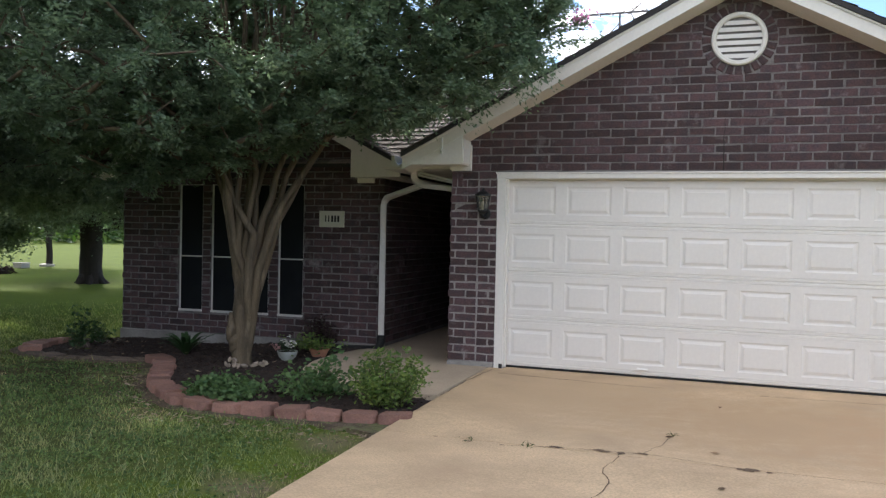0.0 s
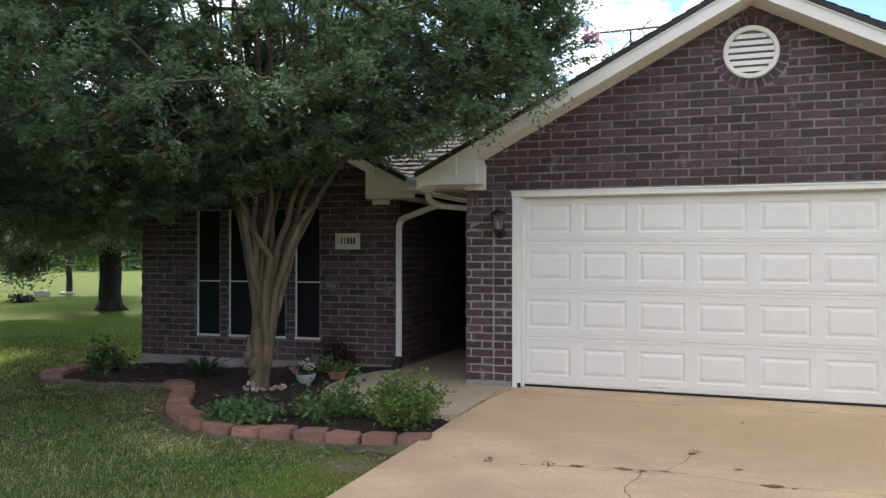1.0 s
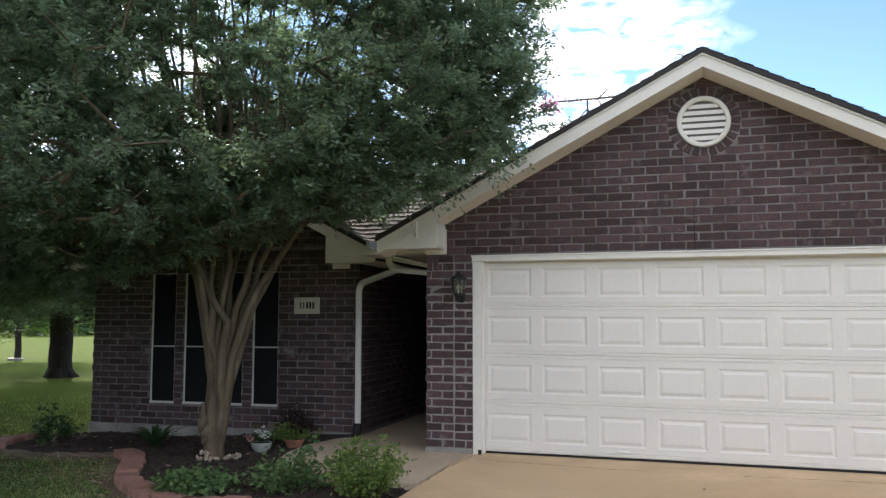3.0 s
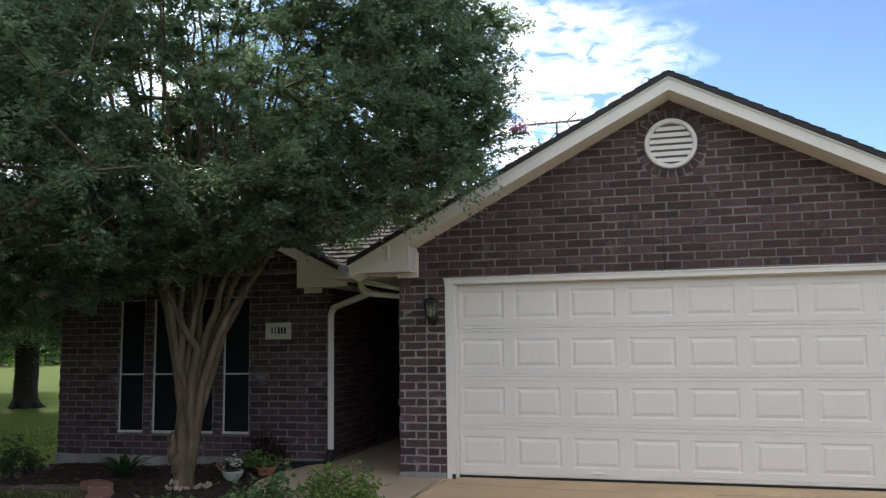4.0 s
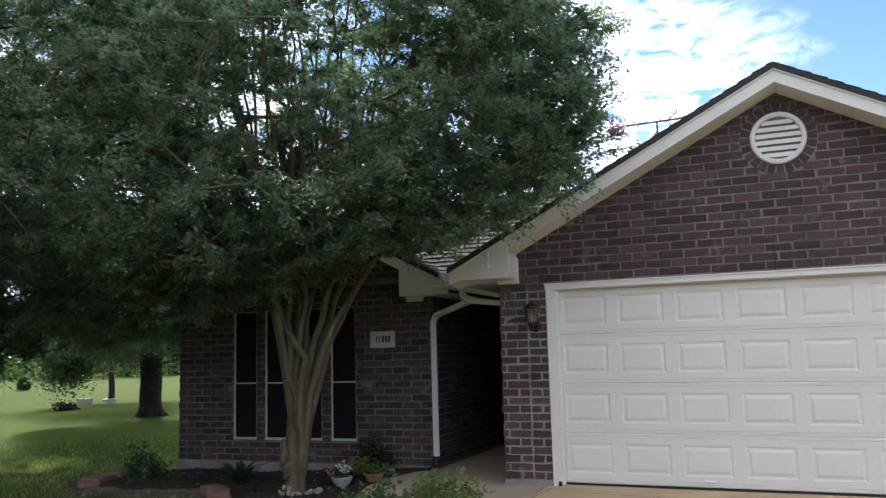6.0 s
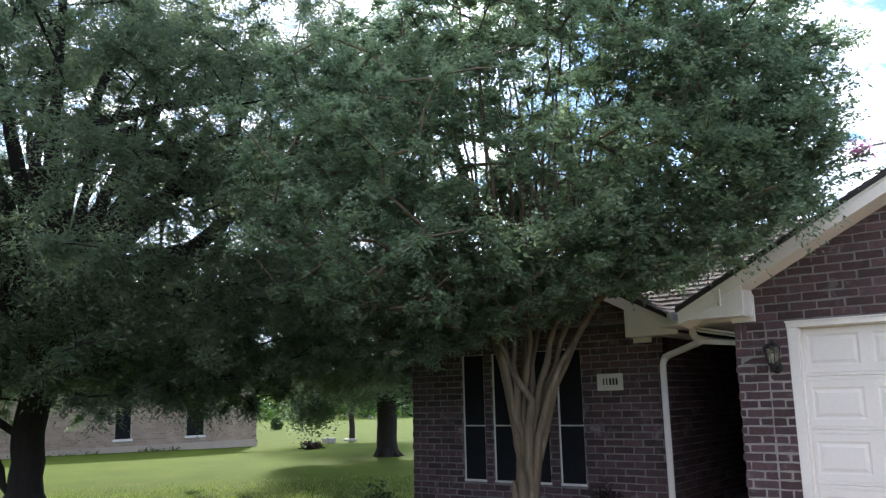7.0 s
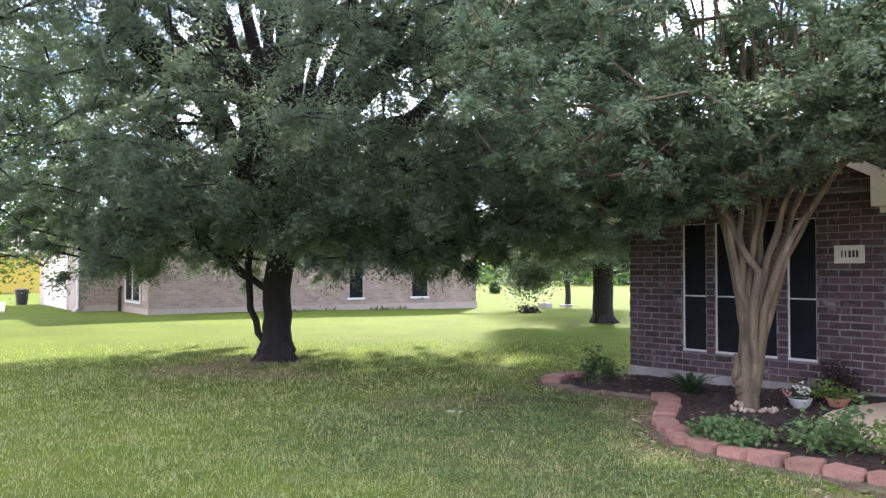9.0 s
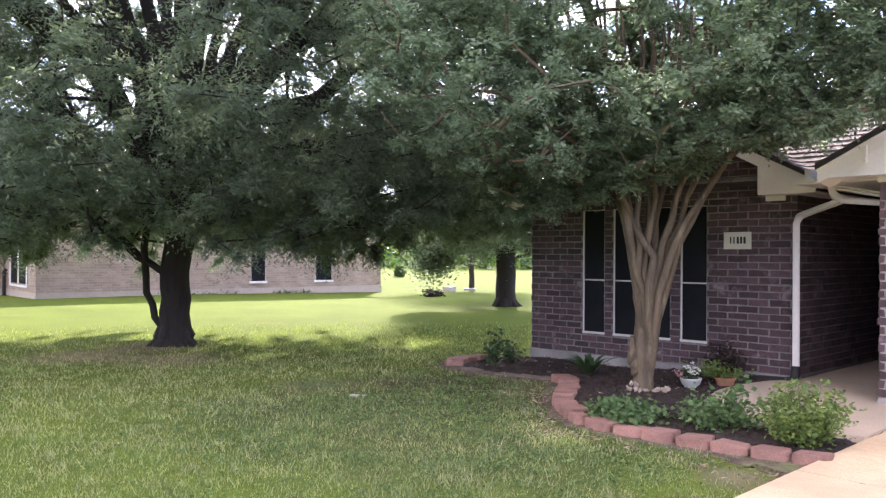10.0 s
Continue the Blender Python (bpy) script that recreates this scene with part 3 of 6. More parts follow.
# gutters and downspout
gut = empty("gutter", "white aluminium gutter along the wing eave", "gutter")
bm = bmesh.new()
prof = [(-1.670, 2.435), (-1.670, 2.335), (-1.635, 2.315), (-1.570, 2.315), (-1.550, 2.365), (-1.525, 2.435), (-1.535, 2.435), (-1.560, 2.370), (-1.575, 2.325), (-1.630, 2.325), (-1.660, 2.345), (-1.660, 2.435)]
add_prism(bm, prof, WY - 0.40, 4.0)
part("trough", bm, white_metal, gut)
part("end_cap", prism([(-1.675, 2.440), (-1.675, 2.330), (-1.635, 2.310), (-1.565, 2.310), (-1.545, 2.365), (-1.518, 2.440)], WY - 0.41, WY - 0.401), white_metal, gut)
gut2 = empty("gutter", "white aluminium gutter along the garage eave", "gutter")
part("trough", prism([(-1.225, 2.37), (-1.225, 2.27), (-1.29, 2.25), (-1.33, 2.29), (-1.35, 2.37), (-1.34, 2.37), (-1.322, 2.295), (-1.288, 2.262), (-1.236, 2.28), (-1.236, 2.37)], -0.26, 4.0), white_metal, gut2)


def flat_pipe(points, w, d, parent, name, mat, label=""):
    """A downspout of w x d section, with rounded bends."""
    pts = [Vector(p) for p in points]
    path = [pts[0]]
    for a, b, c in zip(pts, pts[1:], pts[2:]):
        r = min(0.09, (b - a).length * 0.45, (c - b).length * 0.45)
        p, q = b + (a - b).normalized() * r, b + (c - b).normalized() * r
        for k in range(5):
            s = k / 4
            path.append((1 - s) ** 2 * p + 2 * s * (1 - s) * b + s * s * q)
    path.append(pts[-1])
    bm, rings = bmesh.new(), []
    for i, p in enumerate(path):
        way = (path[min(i + 1, len(path) - 1)] - path[max(i - 1, 0)]).normalized()
        u = Vector((0.94, 0.34, 0))
        u = (u - way * u.dot(way))
        u = u.normalized() if u.length > 0.15 else Vector((0, 0, 1))
        v = way.cross(u).normalized()
        ring = []
        for sx, sy in ((-1, -0.7), (-0.7, -1), (0.7, -1), (1, -0.7), (1, 0.7), (0.7, 1), (-0.7, 1), (-1, 0.7)):
            ring.append(bm.verts.new(p + u * sx * w / 2 + v * sy * d / 2))
        rings.append(ring)
    for a, b in zip(rings, rings[1:]):
        for k in range(8):
            bm.faces.new((a[k], a[(k + 1) % 8], b[(k + 1) % 8], b[k]))
    bm.faces.new(rings[0])
    bm.faces.new(rings[-1][::-1])
    return part(name, bm, mat, parent, label)


spout = empty("downspout", "white downspout bending down to a black drain elbow", "downspout", at=(0, 0, 0))
flat_pipe([(-1.37, 0.45, 2.33), (-1.355, 0.45, 2.13), (-1.20, 0.43, 2.068), (GX0 - 0.005, 0.28, 2.015)], 0.08, 0.06, spout, "side_pipe", spout_mat)
flat_pipe([(-1.27, 0.455, 2.07), (-1.85, 0.79, 1.935), (-1.90, 0.81, 1.86), (-1.90, 0.81, 0.15)], 0.078, 0.058, spout, "pipe", spout_mat)
for k in range(2):
    part("conduit", tube([(-1.30, 0.44, 2.235 - 0.034 * k), (-1.0, 0.36, 2.165 - 0.03 * k), (GX0 - 0.004, 0.28, 2.11 - 0.03 * k)], 0.012, 8), white_metal, spout, "thin white conduit")
part("elbow", tube([(-1.90, 0.81, 0.17), (-1.90, 0.80, 0.07), (-1.93, 0.79, 0.0), (-2.02, 0.785, -0.02), (-2.3, 0.79, -0.03), (-2.7, 0.80, -0.04)], 0.055, 10), black_plastic, spout, "black corrugated drain pipe", True)

# garage door: four sections, eight raised panels each
garage_door = empty("garage_door", "white raised-panel sectional garage door, closed", "garage door", at=(DOOR_X0, 0.09, 0.02))
garage_door.rotation_euler = (0, radians(0.3), 0)
SECT, CELL, PW, PH = 0.533, 0.61, 0.485, 0.315
panel_verts, panel_faces = [], []
for inset, y in ((0.0, 0.0), (0.010, 0.007), (0.024, 0.009), (0.050, 0.0015), (0.054, -0.001)):
    a, b = PW / 2 - inset, PH / 2 - inset
    panel_verts += [(-a, y, -b), (a, y, -b), (a, y, b), (-a, y, b)]
for r in range(4):
    panel_faces += [(4 * r + k, 4 * r + (k + 1) % 4, 4 * r + 4 + (k + 1) % 4, 4 * r + 4 + k) for k in range(4)]
panel_faces.append((16, 17, 18, 19))
panel_me = fast_mesh("panel", panel_verts, panel_faces)
panel_me.materials.append(door_mat)
for r in range(4):
    bm = bmesh.new()
    xs = [0.0] + [v for c in range(8) for v in (CELL * (c + 0.5) - PW / 2, CELL * (c + 0.5) + PW / 2)] + [8 * CELL]
    zs = [0.042, SECT / 2 - PH / 2, SECT / 2 + PH / 2, SECT - 0.042]
    for i in range(len(xs) - 1):
        for j in range(3):
            if j == 1 and i % 2 == 1:
                continue
            q = [bm.verts.new(p) for p in ((xs[i], 0, zs[j]), (xs[i + 1], 0, zs[j]), (xs[i + 1], 0, zs[j + 1]), (xs[i], 0, zs[j + 1]))]
            bm.faces.new(q)
    bmesh.ops.remove_doubles(bm, verts=bm.verts, dist=1e-4)
    for za, ya, zb, yb in ((0.042, 0, 0.038, 0.007), (0.038, 0.007, 0.034, 0.0), (0.034, 0.0, 0.008, 0.001), (0.008, 0.001, 0.002, 0.008), (0.002, 0.008, 0.0, 0.011), (SECT - 0.042, 0, SECT - 0.038, 0.007), (SECT - 0.038, 0.007, SECT - 0.034, 0.0), (SECT - 0.034, 0.0, SECT - 0.008, 0.0), (SECT - 0.008, 0.0, SECT - 0.003, 0.008), (SECT - 0.003, 0.008, SECT, 0.011)):
        bm.faces.new([bm.verts.new(p) for p in ((0, ya, za), (8 * CELL, ya, za), (8 * CELL, yb, zb), (0, yb, zb))])
    sect = part("section", bm, door_mat, garage_door)
    sect.location.z = r * SECT
    for c in range(8):
        ob = place_mesh("panel", panel_me, None, sect)
        ob.location = (CELL * (c + 0.5), 0, SECT / 2)
part("bottom_seal", box(0.0, 8 * CELL, 0.0, 0.03, -0.02, -0.002), black_plastic, garage_door, "black rubber bottom seal")
hm = bmesh.new()
add_box(hm, 1.48, 1.60, -0.012, -0.001, 0.055, 0.075, 0.003)
add_box(hm, 1.5, 1.58, -0.03, -0.01, 0.058, 0.07, 0.003)
part("handle", hm, white_metal, garage_door, "white lift handle")
frame_g = empty("door_frame", "white painted garage door frame", "door frame", kind="structure")
part("jamb", box(DOOR_X0 - 0.088, DOOR_X0 + 0.012, -0.008, 0.10, -0.01, 2.122, 0.005), trim_mat, frame_g)
part("jamb", box(DOOR_X1 - 0.012, DOOR_X1 + 0.088, -0.008, 0.10, -0.01, 2.122, 0.005), trim_mat, frame_g)
part("stop", box(DOOR_X0 + 0.013, DOOR_X0 + 0.035, 0.02, 0.085, 0.0, 2.113, 0.003), trim_mat, frame_g)
part("header", box(DOOR_X0 - 0.095, DOOR_X1 + 0.095, -0.010, 0.10, 2.123, 2.176, 0.005), trim_mat, frame_g)
part("drip_cap", box(DOOR_X0 - 0.105, DOOR_X1 + 0.105, -0.022, 0.0, 2.177, 2.193, 0.003), trim_mat, frame_g)
part("head_stop", box(DOOR_X0 + 0.036, DOOR_X1 - 0.036, 0.03, 0.085, 2.114, 2.1225, 0.002), trim_mat, frame_g)
# black block in place of the dark gap at the jamb's foot
part("corner_seal", box(DOOR_X0 - 0.03, DOOR_X0 + 0.011, -0.0165, -0.0085, -0.008, 0.045, 0.003), black_plastic, frame_g, "small black block standing for the dark gap at the jamb's foot")
tagged(part("garage_ceiling", box(GX0 + 0.17, GX1, 0.165, 8.8, 2.3, 2.33), soffit_mat), "plain garage ceiling", "ceiling", kind="structure")
tagged(part("wall_garage_right", box(GX1 - 0.15, GX1, 0.161, 9.0, -0.2, 2.299), mortar_mat), "brick side wall of the garage", "brick wall", kind="structure")
tagged(part("wall_back", box(WX0, GX1, 9.001, 9.15, -0.2, 2.4), mortar_mat), "brick back wall of the house", "brick wall", kind="structure")

# settling crack down the gable's joints
bm, prev = bmesh.new(), None
rng = random.Random(17)
for k in range(15):
    z = 2.205 + 0.0449 * k
    x = CRACK_X + (0.0 if k < 9 else 0.006) + rng.uniform(-0.004, 0.004)
    w = 0.0045 * (1.15 - k / 15)
    row = [bm.verts.new((x - w, -0.0045, z)), bm.verts.new((x + w, -0.0045, z))]
    if prev:
        bm.faces.new((prev[0], prev[1], row[1], row[0]))
    prev = row
part("crack", bm, dark_mat, wall_garage, "dark settling crack")

# round gable vent
vent = empty("gable_vent", "round white louvred gable vent in a brick ring", "vent", at=(VENT[0], 0, VENT[1]))
bm = bmesh.new()
for y0, y1, r0, r1 in ((-0.03, 0.02, 0.222, 0.272),):
    prev = None
    first = None
    for k in range(49):
        a = 2 * math.pi * k / 48
        ring = [bm.verts.new((r * math.cos(a), y, r * math.sin(a))) for r, y in ((r0, y0 + 0.012), (r0 + 0.012, y0), (r1 - 0.012, y0), (r1, y0 + 0.01), (r1, y1), (r0, y1))]
        if prev:
            for i in range(6):
                bm.faces.new((prev[i], prev[(i + 1) % 6], ring[(i + 1) % 6], ring[i]))
        prev = ring
part("ring", bm, trim_mat, vent, smooth=False)
for k in range(6):
    z = -0.172 + 0.068 * k
    w = math.sqrt(0.226 ** 2 - z * z)
    bm = bmesh.new()
    add_prism(bm, [(-w, z - 0.026), (w, z - 0.026), (w, z + 0.026), (-w, z + 0.026)], 0.0, 0.006)
    for v in bm.verts:
        v.co.y += 0.022 * (v.co.z - z + 0.026) / 0.052 - 0.015
    part("slat", bm, trim_mat, vent)
# flat near-black disc painted as the shade behind the slats
bm = bmesh.new()
bm.faces.new([bm.verts.new((0.23 * math.cos(2 * math.pi * k / 40), 0.022, 0.23 * math.sin(2 * math.pi * k / 40))) for k in range(40)])
part("backing", bm, dark_mat, vent, "near-black disc, the shade behind the slats put into its colour")

# ---------------------------------------------------------------- trees


def grow(paths, tips, r_tip, power, rng, droop=0.0, sway=0.1):
    """Joins tips to first limbs: every tip grows from the nearest wood so far. paths: polylines from the foot up, each a list of
    (x, y, z); the first points of later paths may lie on earlier ones. Gives node places, parents and radii."""
    place, parent = [], []
    for path in paths:
        last = -1
        if place:
            d = np.linalg.norm(np.array(place) - np.array(path[0]), axis=1)
            k = int(d.argmin())
            if d[k] < 0.12:
                last = k
        dense = [Vector(path[0])]
        for a, b in zip(path, path[1:]):
            a, b = Vector(a), Vector(b)
            steps = max(2, int((b - a).length / 0.22))
            dense += [a.lerp(b, (k + 1) / steps) for k in range(steps)]
        for n, p in enumerate(dense):
            if n == 0 and last >= 0:
                continue
            w = 0.03 * min(1, n / 4)
            place.append((p.x + rng.uniform(-w, w), p.y + rng.uniform(-w, w), p.z))
            parent.append(last)
            last = len(place) - 1
    wood = len(place)
    pl = np.zeros((wood + len(tips) * 6 + 10, 3))
    pl[:wood] = place
    count = wood
    foot = np.array(place[0])
    order = sorted(range(len(tips)), key=lambda k: min(np.linalg.norm(pl[:wood] - tips[k], axis=1)))
    ends = []
    for k in order:
        tip = np.array(tips[k])
        off = pl[:count] - tip
        d = np.linalg.norm(off, axis=1) + 0.8 * np.maximum(0, off[:, 2])
        d = d + 0.6 * np.maximum(0, 0.45 * np.linalg.norm(tip - foot) - np.linalg.norm(pl[:count] - foot, axis=1))
        near = int(d.argmin())
        a = pl[near].copy()
        span = np.linalg.norm(tip - a)
        steps = int(np.clip(span / 0.3, 1, 5))
        mid = (a + tip) / 2 + np.array([rng.uniform(-1, 1), rng.uniform(-1, 1), 0.6 - droop]) * sway * span
        last = near
        for s in range(1, steps + 1):
            u = s / steps
            pl[count] = (1 - u) ** 2 * a + 2 * u * (1 - u) * mid + u * u * tip
            parent.append(last)
            last = count
            count += 1
        ends.append(last)
    pl = pl[:count]
    load = np.zeros(count)
    load[ends] = 1
    for k in range(count - 1, -1, -1):
        if parent[k] >= 0:
            load[parent[k]] += load[k]
    return pl, parent, r_tip * np.maximum(load, 1) ** power, ends, wood


def wood_mesh(name, pl, parent, rad, sides=7, flare=None, thin=1.0):
    """Tubes along all wood, each node joined to its parent."""
    child = [[] for _ in parent]
    roots = []
    for k, p in enumerate(parent):
        (child[p] if p >= 0 else roots).append(k)
    verts, faces = [], []

    def ring(p, way, r, n):
        u = np.cross(way, (0.31, 0.9, 0.2))
        u /= np.linalg.norm(u) + 1e-9
        v = np.cross(way, u)
        at = len(verts)
        for j in range(n):
            a = 2 * math.pi * j / n
            verts.append(p + r * (math.cos(a) * u + math.sin(a) * v))
        return at

    stack = [(r, None) for r in roots]
    while stack:
        k, start = stack.pop()
        chain = [k]
        while child[chain[-1]]:
            c = sorted(child[chain[-1]], key=lambda j: -rad[j])
            stack += [(j, chain[-1]) for j in c[1:]]
            chain.append(c[0])
        nodes = ([start] if start is not None else []) + chain
        if len(nodes) < 2:
            continue
        n = sides if rad[chain[0]] > 0.02 else 4
        prev = None
        for i, j in enumerate(nodes):
            way = pl[nodes[min(i + 1, len(nodes) - 1)]] - pl[nodes[max(i - 1, 0)]]
            way = way / (np.linalg.norm(way) + 1e-9)
            r = rad[j] if not (i == 0 and start is not None) else min(rad[j], rad[chain[0]] * 1.15)
            if flare and start is None:
                r += flare[0] * math.exp(-max(0, pl[j][2] - pl[k][2]) / flare[1])
            at = ring(pl[j], way, r, n)
            if prev is not None:
                for q in range(n):
                    faces.append((prev + q, prev + (q + 1) % n, at + (q + 1) % n, at + q))
            prev = at
    me = fast_mesh(name, verts, faces)
    me.polygons.foreach_set("use_smooth", np.ones(len(me.polygons), bool))
    return me


def leaf_mesh(name, centres, per, spread, size, rs, flat=0.4, ratio=0.45, hang=0.0):
    """Small pointed leaves of four corners round the centres."""
    n = len(centres) * per
    c = np.repeat(np.asarray(centres), per, axis=0)
    c = c + rs.normal(0, 1, (n, 3)) * np.array(spread)
    way = rs.normal(0, 1, (n, 3))
    way[:, 2] = way[:, 2] * flat - hang
    way /= np.linalg.norm(way, axis=1)[:, None]
    nrm = rs.normal(0, 0.8, (n, 3)) + np.array([0, 0, 0.8])
    side = np.cross(way, nrm)
    side /= np.linalg.norm(side, axis=1)[:, None] + 1e-9
    up = np.cross(side, way)
    s = size * rs.uniform(0.6, 1.25, (n, 1))
    tipv = c + way * s * 0.5 - up * s * 0.08
    tail = c - way * s * 0.5 - up * s * 0.04
    a = c + side * s * ratio * 0.5 + way * s * 0.05
    b = c - side * s * ratio * 0.5 + way * s * 0.05
    verts = np.stack([tail, a, tipv, b], 1).reshape(-1, 3)
    faces = np.arange(4 * n).reshape(n, 4)
    return fast_mesh(name, verts, faces)


def spray_mesh(name, pl, parent, ends, twigs, per, length, size, rs, wide=0.7, lift=0.0, droop=0.25, ratio=0.42, loose=0.022, low=0.0, corners=4):
    """Leaves in rows along fine twigs that fan out of every branch end."""
    ends = np.asarray(ends)
    up = np.asarray(parent)[ends]
    way = pl[ends] - pl[up]
    way /= np.linalg.norm(way, axis=1)[:, None] + 1e-9
    e, w = np.repeat(pl[ends], twigs, axis=0), np.repeat(way, twigs, axis=0)
    w = w + rs.normal(0, wide, w.shape) * np.array([1, 1, 0.55]) + np.array([0, 0, lift])
    w /= np.linalg.norm(w, axis=1)[:, None] + 1e-9
    span = length * rs.uniform(0.55, 1.3, (len(e), 1))
    span = np.where(e[:, 2:] < low, 0.5, 1.0) * span
    e = e - w * span * 0.25
    m = len(e) * per
    u = np.tile((np.arange(per) + 0.5) / per, len(e))[:, None]
    E, W, S = np.repeat(e, per, axis=0), np.repeat(w, per, axis=0), np.repeat(span, per, axis=0)
    side = np.cross(W, np.array([0.12, 0.05, 1.0]))
    side /= np.linalg.norm(side, axis=1)[:, None] + 1e-9
    turn = np.where(np.arange(m) % 2 == 0, 1.0, -1.0)[:, None]
    c = E + W * S * u - np.array([0, 0, 1.0]) * droop * S * u * u + rs.normal(0, loose, (m, 3))
    axis = W * rs.uniform(0.3, 0.9, (m, 1)) + side * turn * rs.uniform(0.5, 1.1, (m, 1)) + rs.normal(0, 0.3, (m, 3))
    axis[:, 2] -= droop
    axis /= np.linalg.norm(axis, axis=1)[:, None] + 1e-9
    nrm = rs.normal(0, 0.55, (m, 3)) + np.array([0, 0, 0.9])
    across = np.cross(axis, nrm)
    across /= np.linalg.norm(across, axis=1)[:, None] + 1e-9
    s = size * rs.uniform(0.6, 1.25, (m, 1)) * (1.1 - 0.4 * u)
    c = c + axis * s * 0.5
    if corners == 3:
        verts = np.stack([c - axis * s * 0.3 + across * s * ratio * 0.5, c + axis * s * 0.7, c - axis * s * 0.5 - across * s * ratio * 0.5], 1).reshape(-1, 3)
        return fast_mesh(name, verts, np.arange(3 * m).reshape(m, 3))
    verts = np.stack([c - axis * s * 0.5, c + across * s * ratio * 0.5, c + axis * s * 0.5, c - across * s * ratio * 0.5], 1).reshape(-1, 3)
    return fast_mesh(name, verts, np.arange(4 * m).reshape(m, 4))


def crown_tips(n, centre, radii, rs, shell=0.45, bumps=0.22, low=-1.0, seed=0):
    """Points in an uneven ellipsoid, denser outwards; low: how far down it reaches, of its half height."""
    out = []
    while len(out) < n:
        d = rs.normal(0, 1, 3)
        d /= np.linalg.norm(d)
        r = (shell + (1 - shell) * rs.uniform() ** 0.6)
        r *= 1 + bumps * noise.noise(Vector(d * 2.3) + Vector((seed, 0, 0))) + 0.1 * noise.noise(Vector(d * 6) + Vector((0, seed, 0)))
        if d[2] * r < low:
            continue
        out.append(np.array(centre) + d * r * np.array(radii))
    return np.array(out)


# crape myrtle in the bed: many stems from one foot
rs = np.random.RandomState(11)
rng = random.Random(11)
CX, CY = -2.86, -0.93
ACROSS, AWAY = Vector((0.86, 0.51, 0)), Vector((-0.51, 0.86, 0))
crape = empty("crape_myrtle", "multi-stemmed crape myrtle with smooth tan bark and dark green leaves", "tree", at=(0, 0, 0))


def crape_at(s, d, z):
    p = Vector((CX, CY, 0)) + ACROSS * s + AWAY * d
    return (p.x, p.y, z)


stems = [[crape_at(0, 0, -0.08), crape_at(0.0, 0, 0.4), crape_at(0.01, 0, 0.8)]]
# each stem: its offset across at heights 1.0, 1.6, 2.1 and 2.55, its offset away, and its top (across, away, height)
ways = [((-0.09, -0.20, -0.30, -0.42), 0.03, (-1.6, -0.2, 3.8)), ((-0.07, -0.15, -0.23, -0.28), -0.05, (-1.2, 0.5, 4.4)), ((-0.06, -0.11, -0.15, -0.17), 0.06, (-0.7, -0.6, 4.3)),
        ((-0.03, -0.06, -0.07, -0.06), -0.07, (-0.4, 0.3, 5.0)), ((0.0, 0.0, 0.02, 0.06), 0.05, (-0.1, -0.5, 4.9)), ((0.03, 0.06, 0.10, 0.18), -0.04, (0.2, 0.6, 5.2)),
        ((0.08, 0.13, 0.21, 0.31), 0.05, (0.5, -0.3, 5.0)), ((0.10, 0.21, 0.34, 0.50), -0.06, (0.9, 0.3, 4.8)), ((0.13, 0.28, 0.47, 0.68), 0.04, (1.4, -0.4, 4.5)),
        ((0.14, 0.33, 0.58, 0.86), -0.05, (1.9, 0.2, 4.2)), ((0.16, 0.38, 0.66, 0.98), 0.05, (2.5, -0.1, 3.8)), ((-0.05, -0.13, -0.26, -0.52), -0.08, (-1.5, -0.8, 3.2))]
for k, (across, d, top) in enumerate(ways):
    a = 2 * math.pi * k / len(ways)
    q = [crape_at(0.09 * math.cos(a), 0.09 * math.sin(a), -0.02), crape_at(0.45 * across[0] + 0.07 * math.cos(a), 0.08 * math.sin(a), 0.5)]
    q += [crape_at(s + rng.uniform(-0.02, 0.02) * n + 0.035 * (n == 0) * math.cos(a), d * (0.8 + 0.6 * n) + 0.045 * (n == 0) * math.sin(a), z) for n, (s, z) in enumerate(zip(across, (1.0, 1.6, 2.1, 2.55)))]
    q += [crape_at(0.55 * across[3] + 0.45 * top[0], 0.5 * top[1], 0.5 * (2.55 + top[2])), crape_at(*top)]
    stems.append(q)
# a stem that forks across the front, and the fan of upright stems that shows between the leaves
stems.append([crape_at(0.04, -0.13, 0.5), crape_at(0.06, -0.14, 1.0), crape_at(0.07, -0.13, 1.45), crape_at(-0.10, -0.16, 1.8), crape_at(-0.26, -0.2, 2.15), crape_at(-0.5, -0.3, 2.6), crape_at(-1.1, -0.6, 3.5)])
for k in range(20):
    s = -1.55 + 3.2 * k / 19
    foot = min(stems[1:13], key=lambda q: abs(Vector(q[5]).x - crape_at(0.42 * s + 0.1, 0, 0)[0]))
    d = rng.uniform(-0.9, 0.9)
    b = Vector(foot[5])
    top = Vector(crape_at(s, d, rng.uniform(5.3, 6.2)))
    m1, m2 = b.lerp(top, 0.33) + Vector((rng.uniform(-0.09, 0.09), 0, 0.12)), b.lerp(top, 0.66) + Vector((rng.uniform(-0.09, 0.09), 0, 0.1))
    stems.append([foot[5], tuple(m1), tuple(m2), tuple(top)])
low_x = [-6.5, -4.8, -4.3, -3.9, -3.0, -2.3, -1.8, -1.28, -0.9, -0.4, 0.0, 0.42, 0.8, 2.0]
low_z = [2.0, 1.9, 1.93, 1.95, 2.12, 2.3, 2.44, 2.46, 2.55, 2.66, 2.84, 3.08, 3.5, 5.0]


def crown_floor(p):
    """Underside of the crown: it climbs to the right, and gently towards the house."""
    return np.interp(p[:, 0] + 0.42 * (p[:, 1] + 1.0), low_x, low_z) + 0.10 + 0.14 * (p[:, 1] + 1.0)


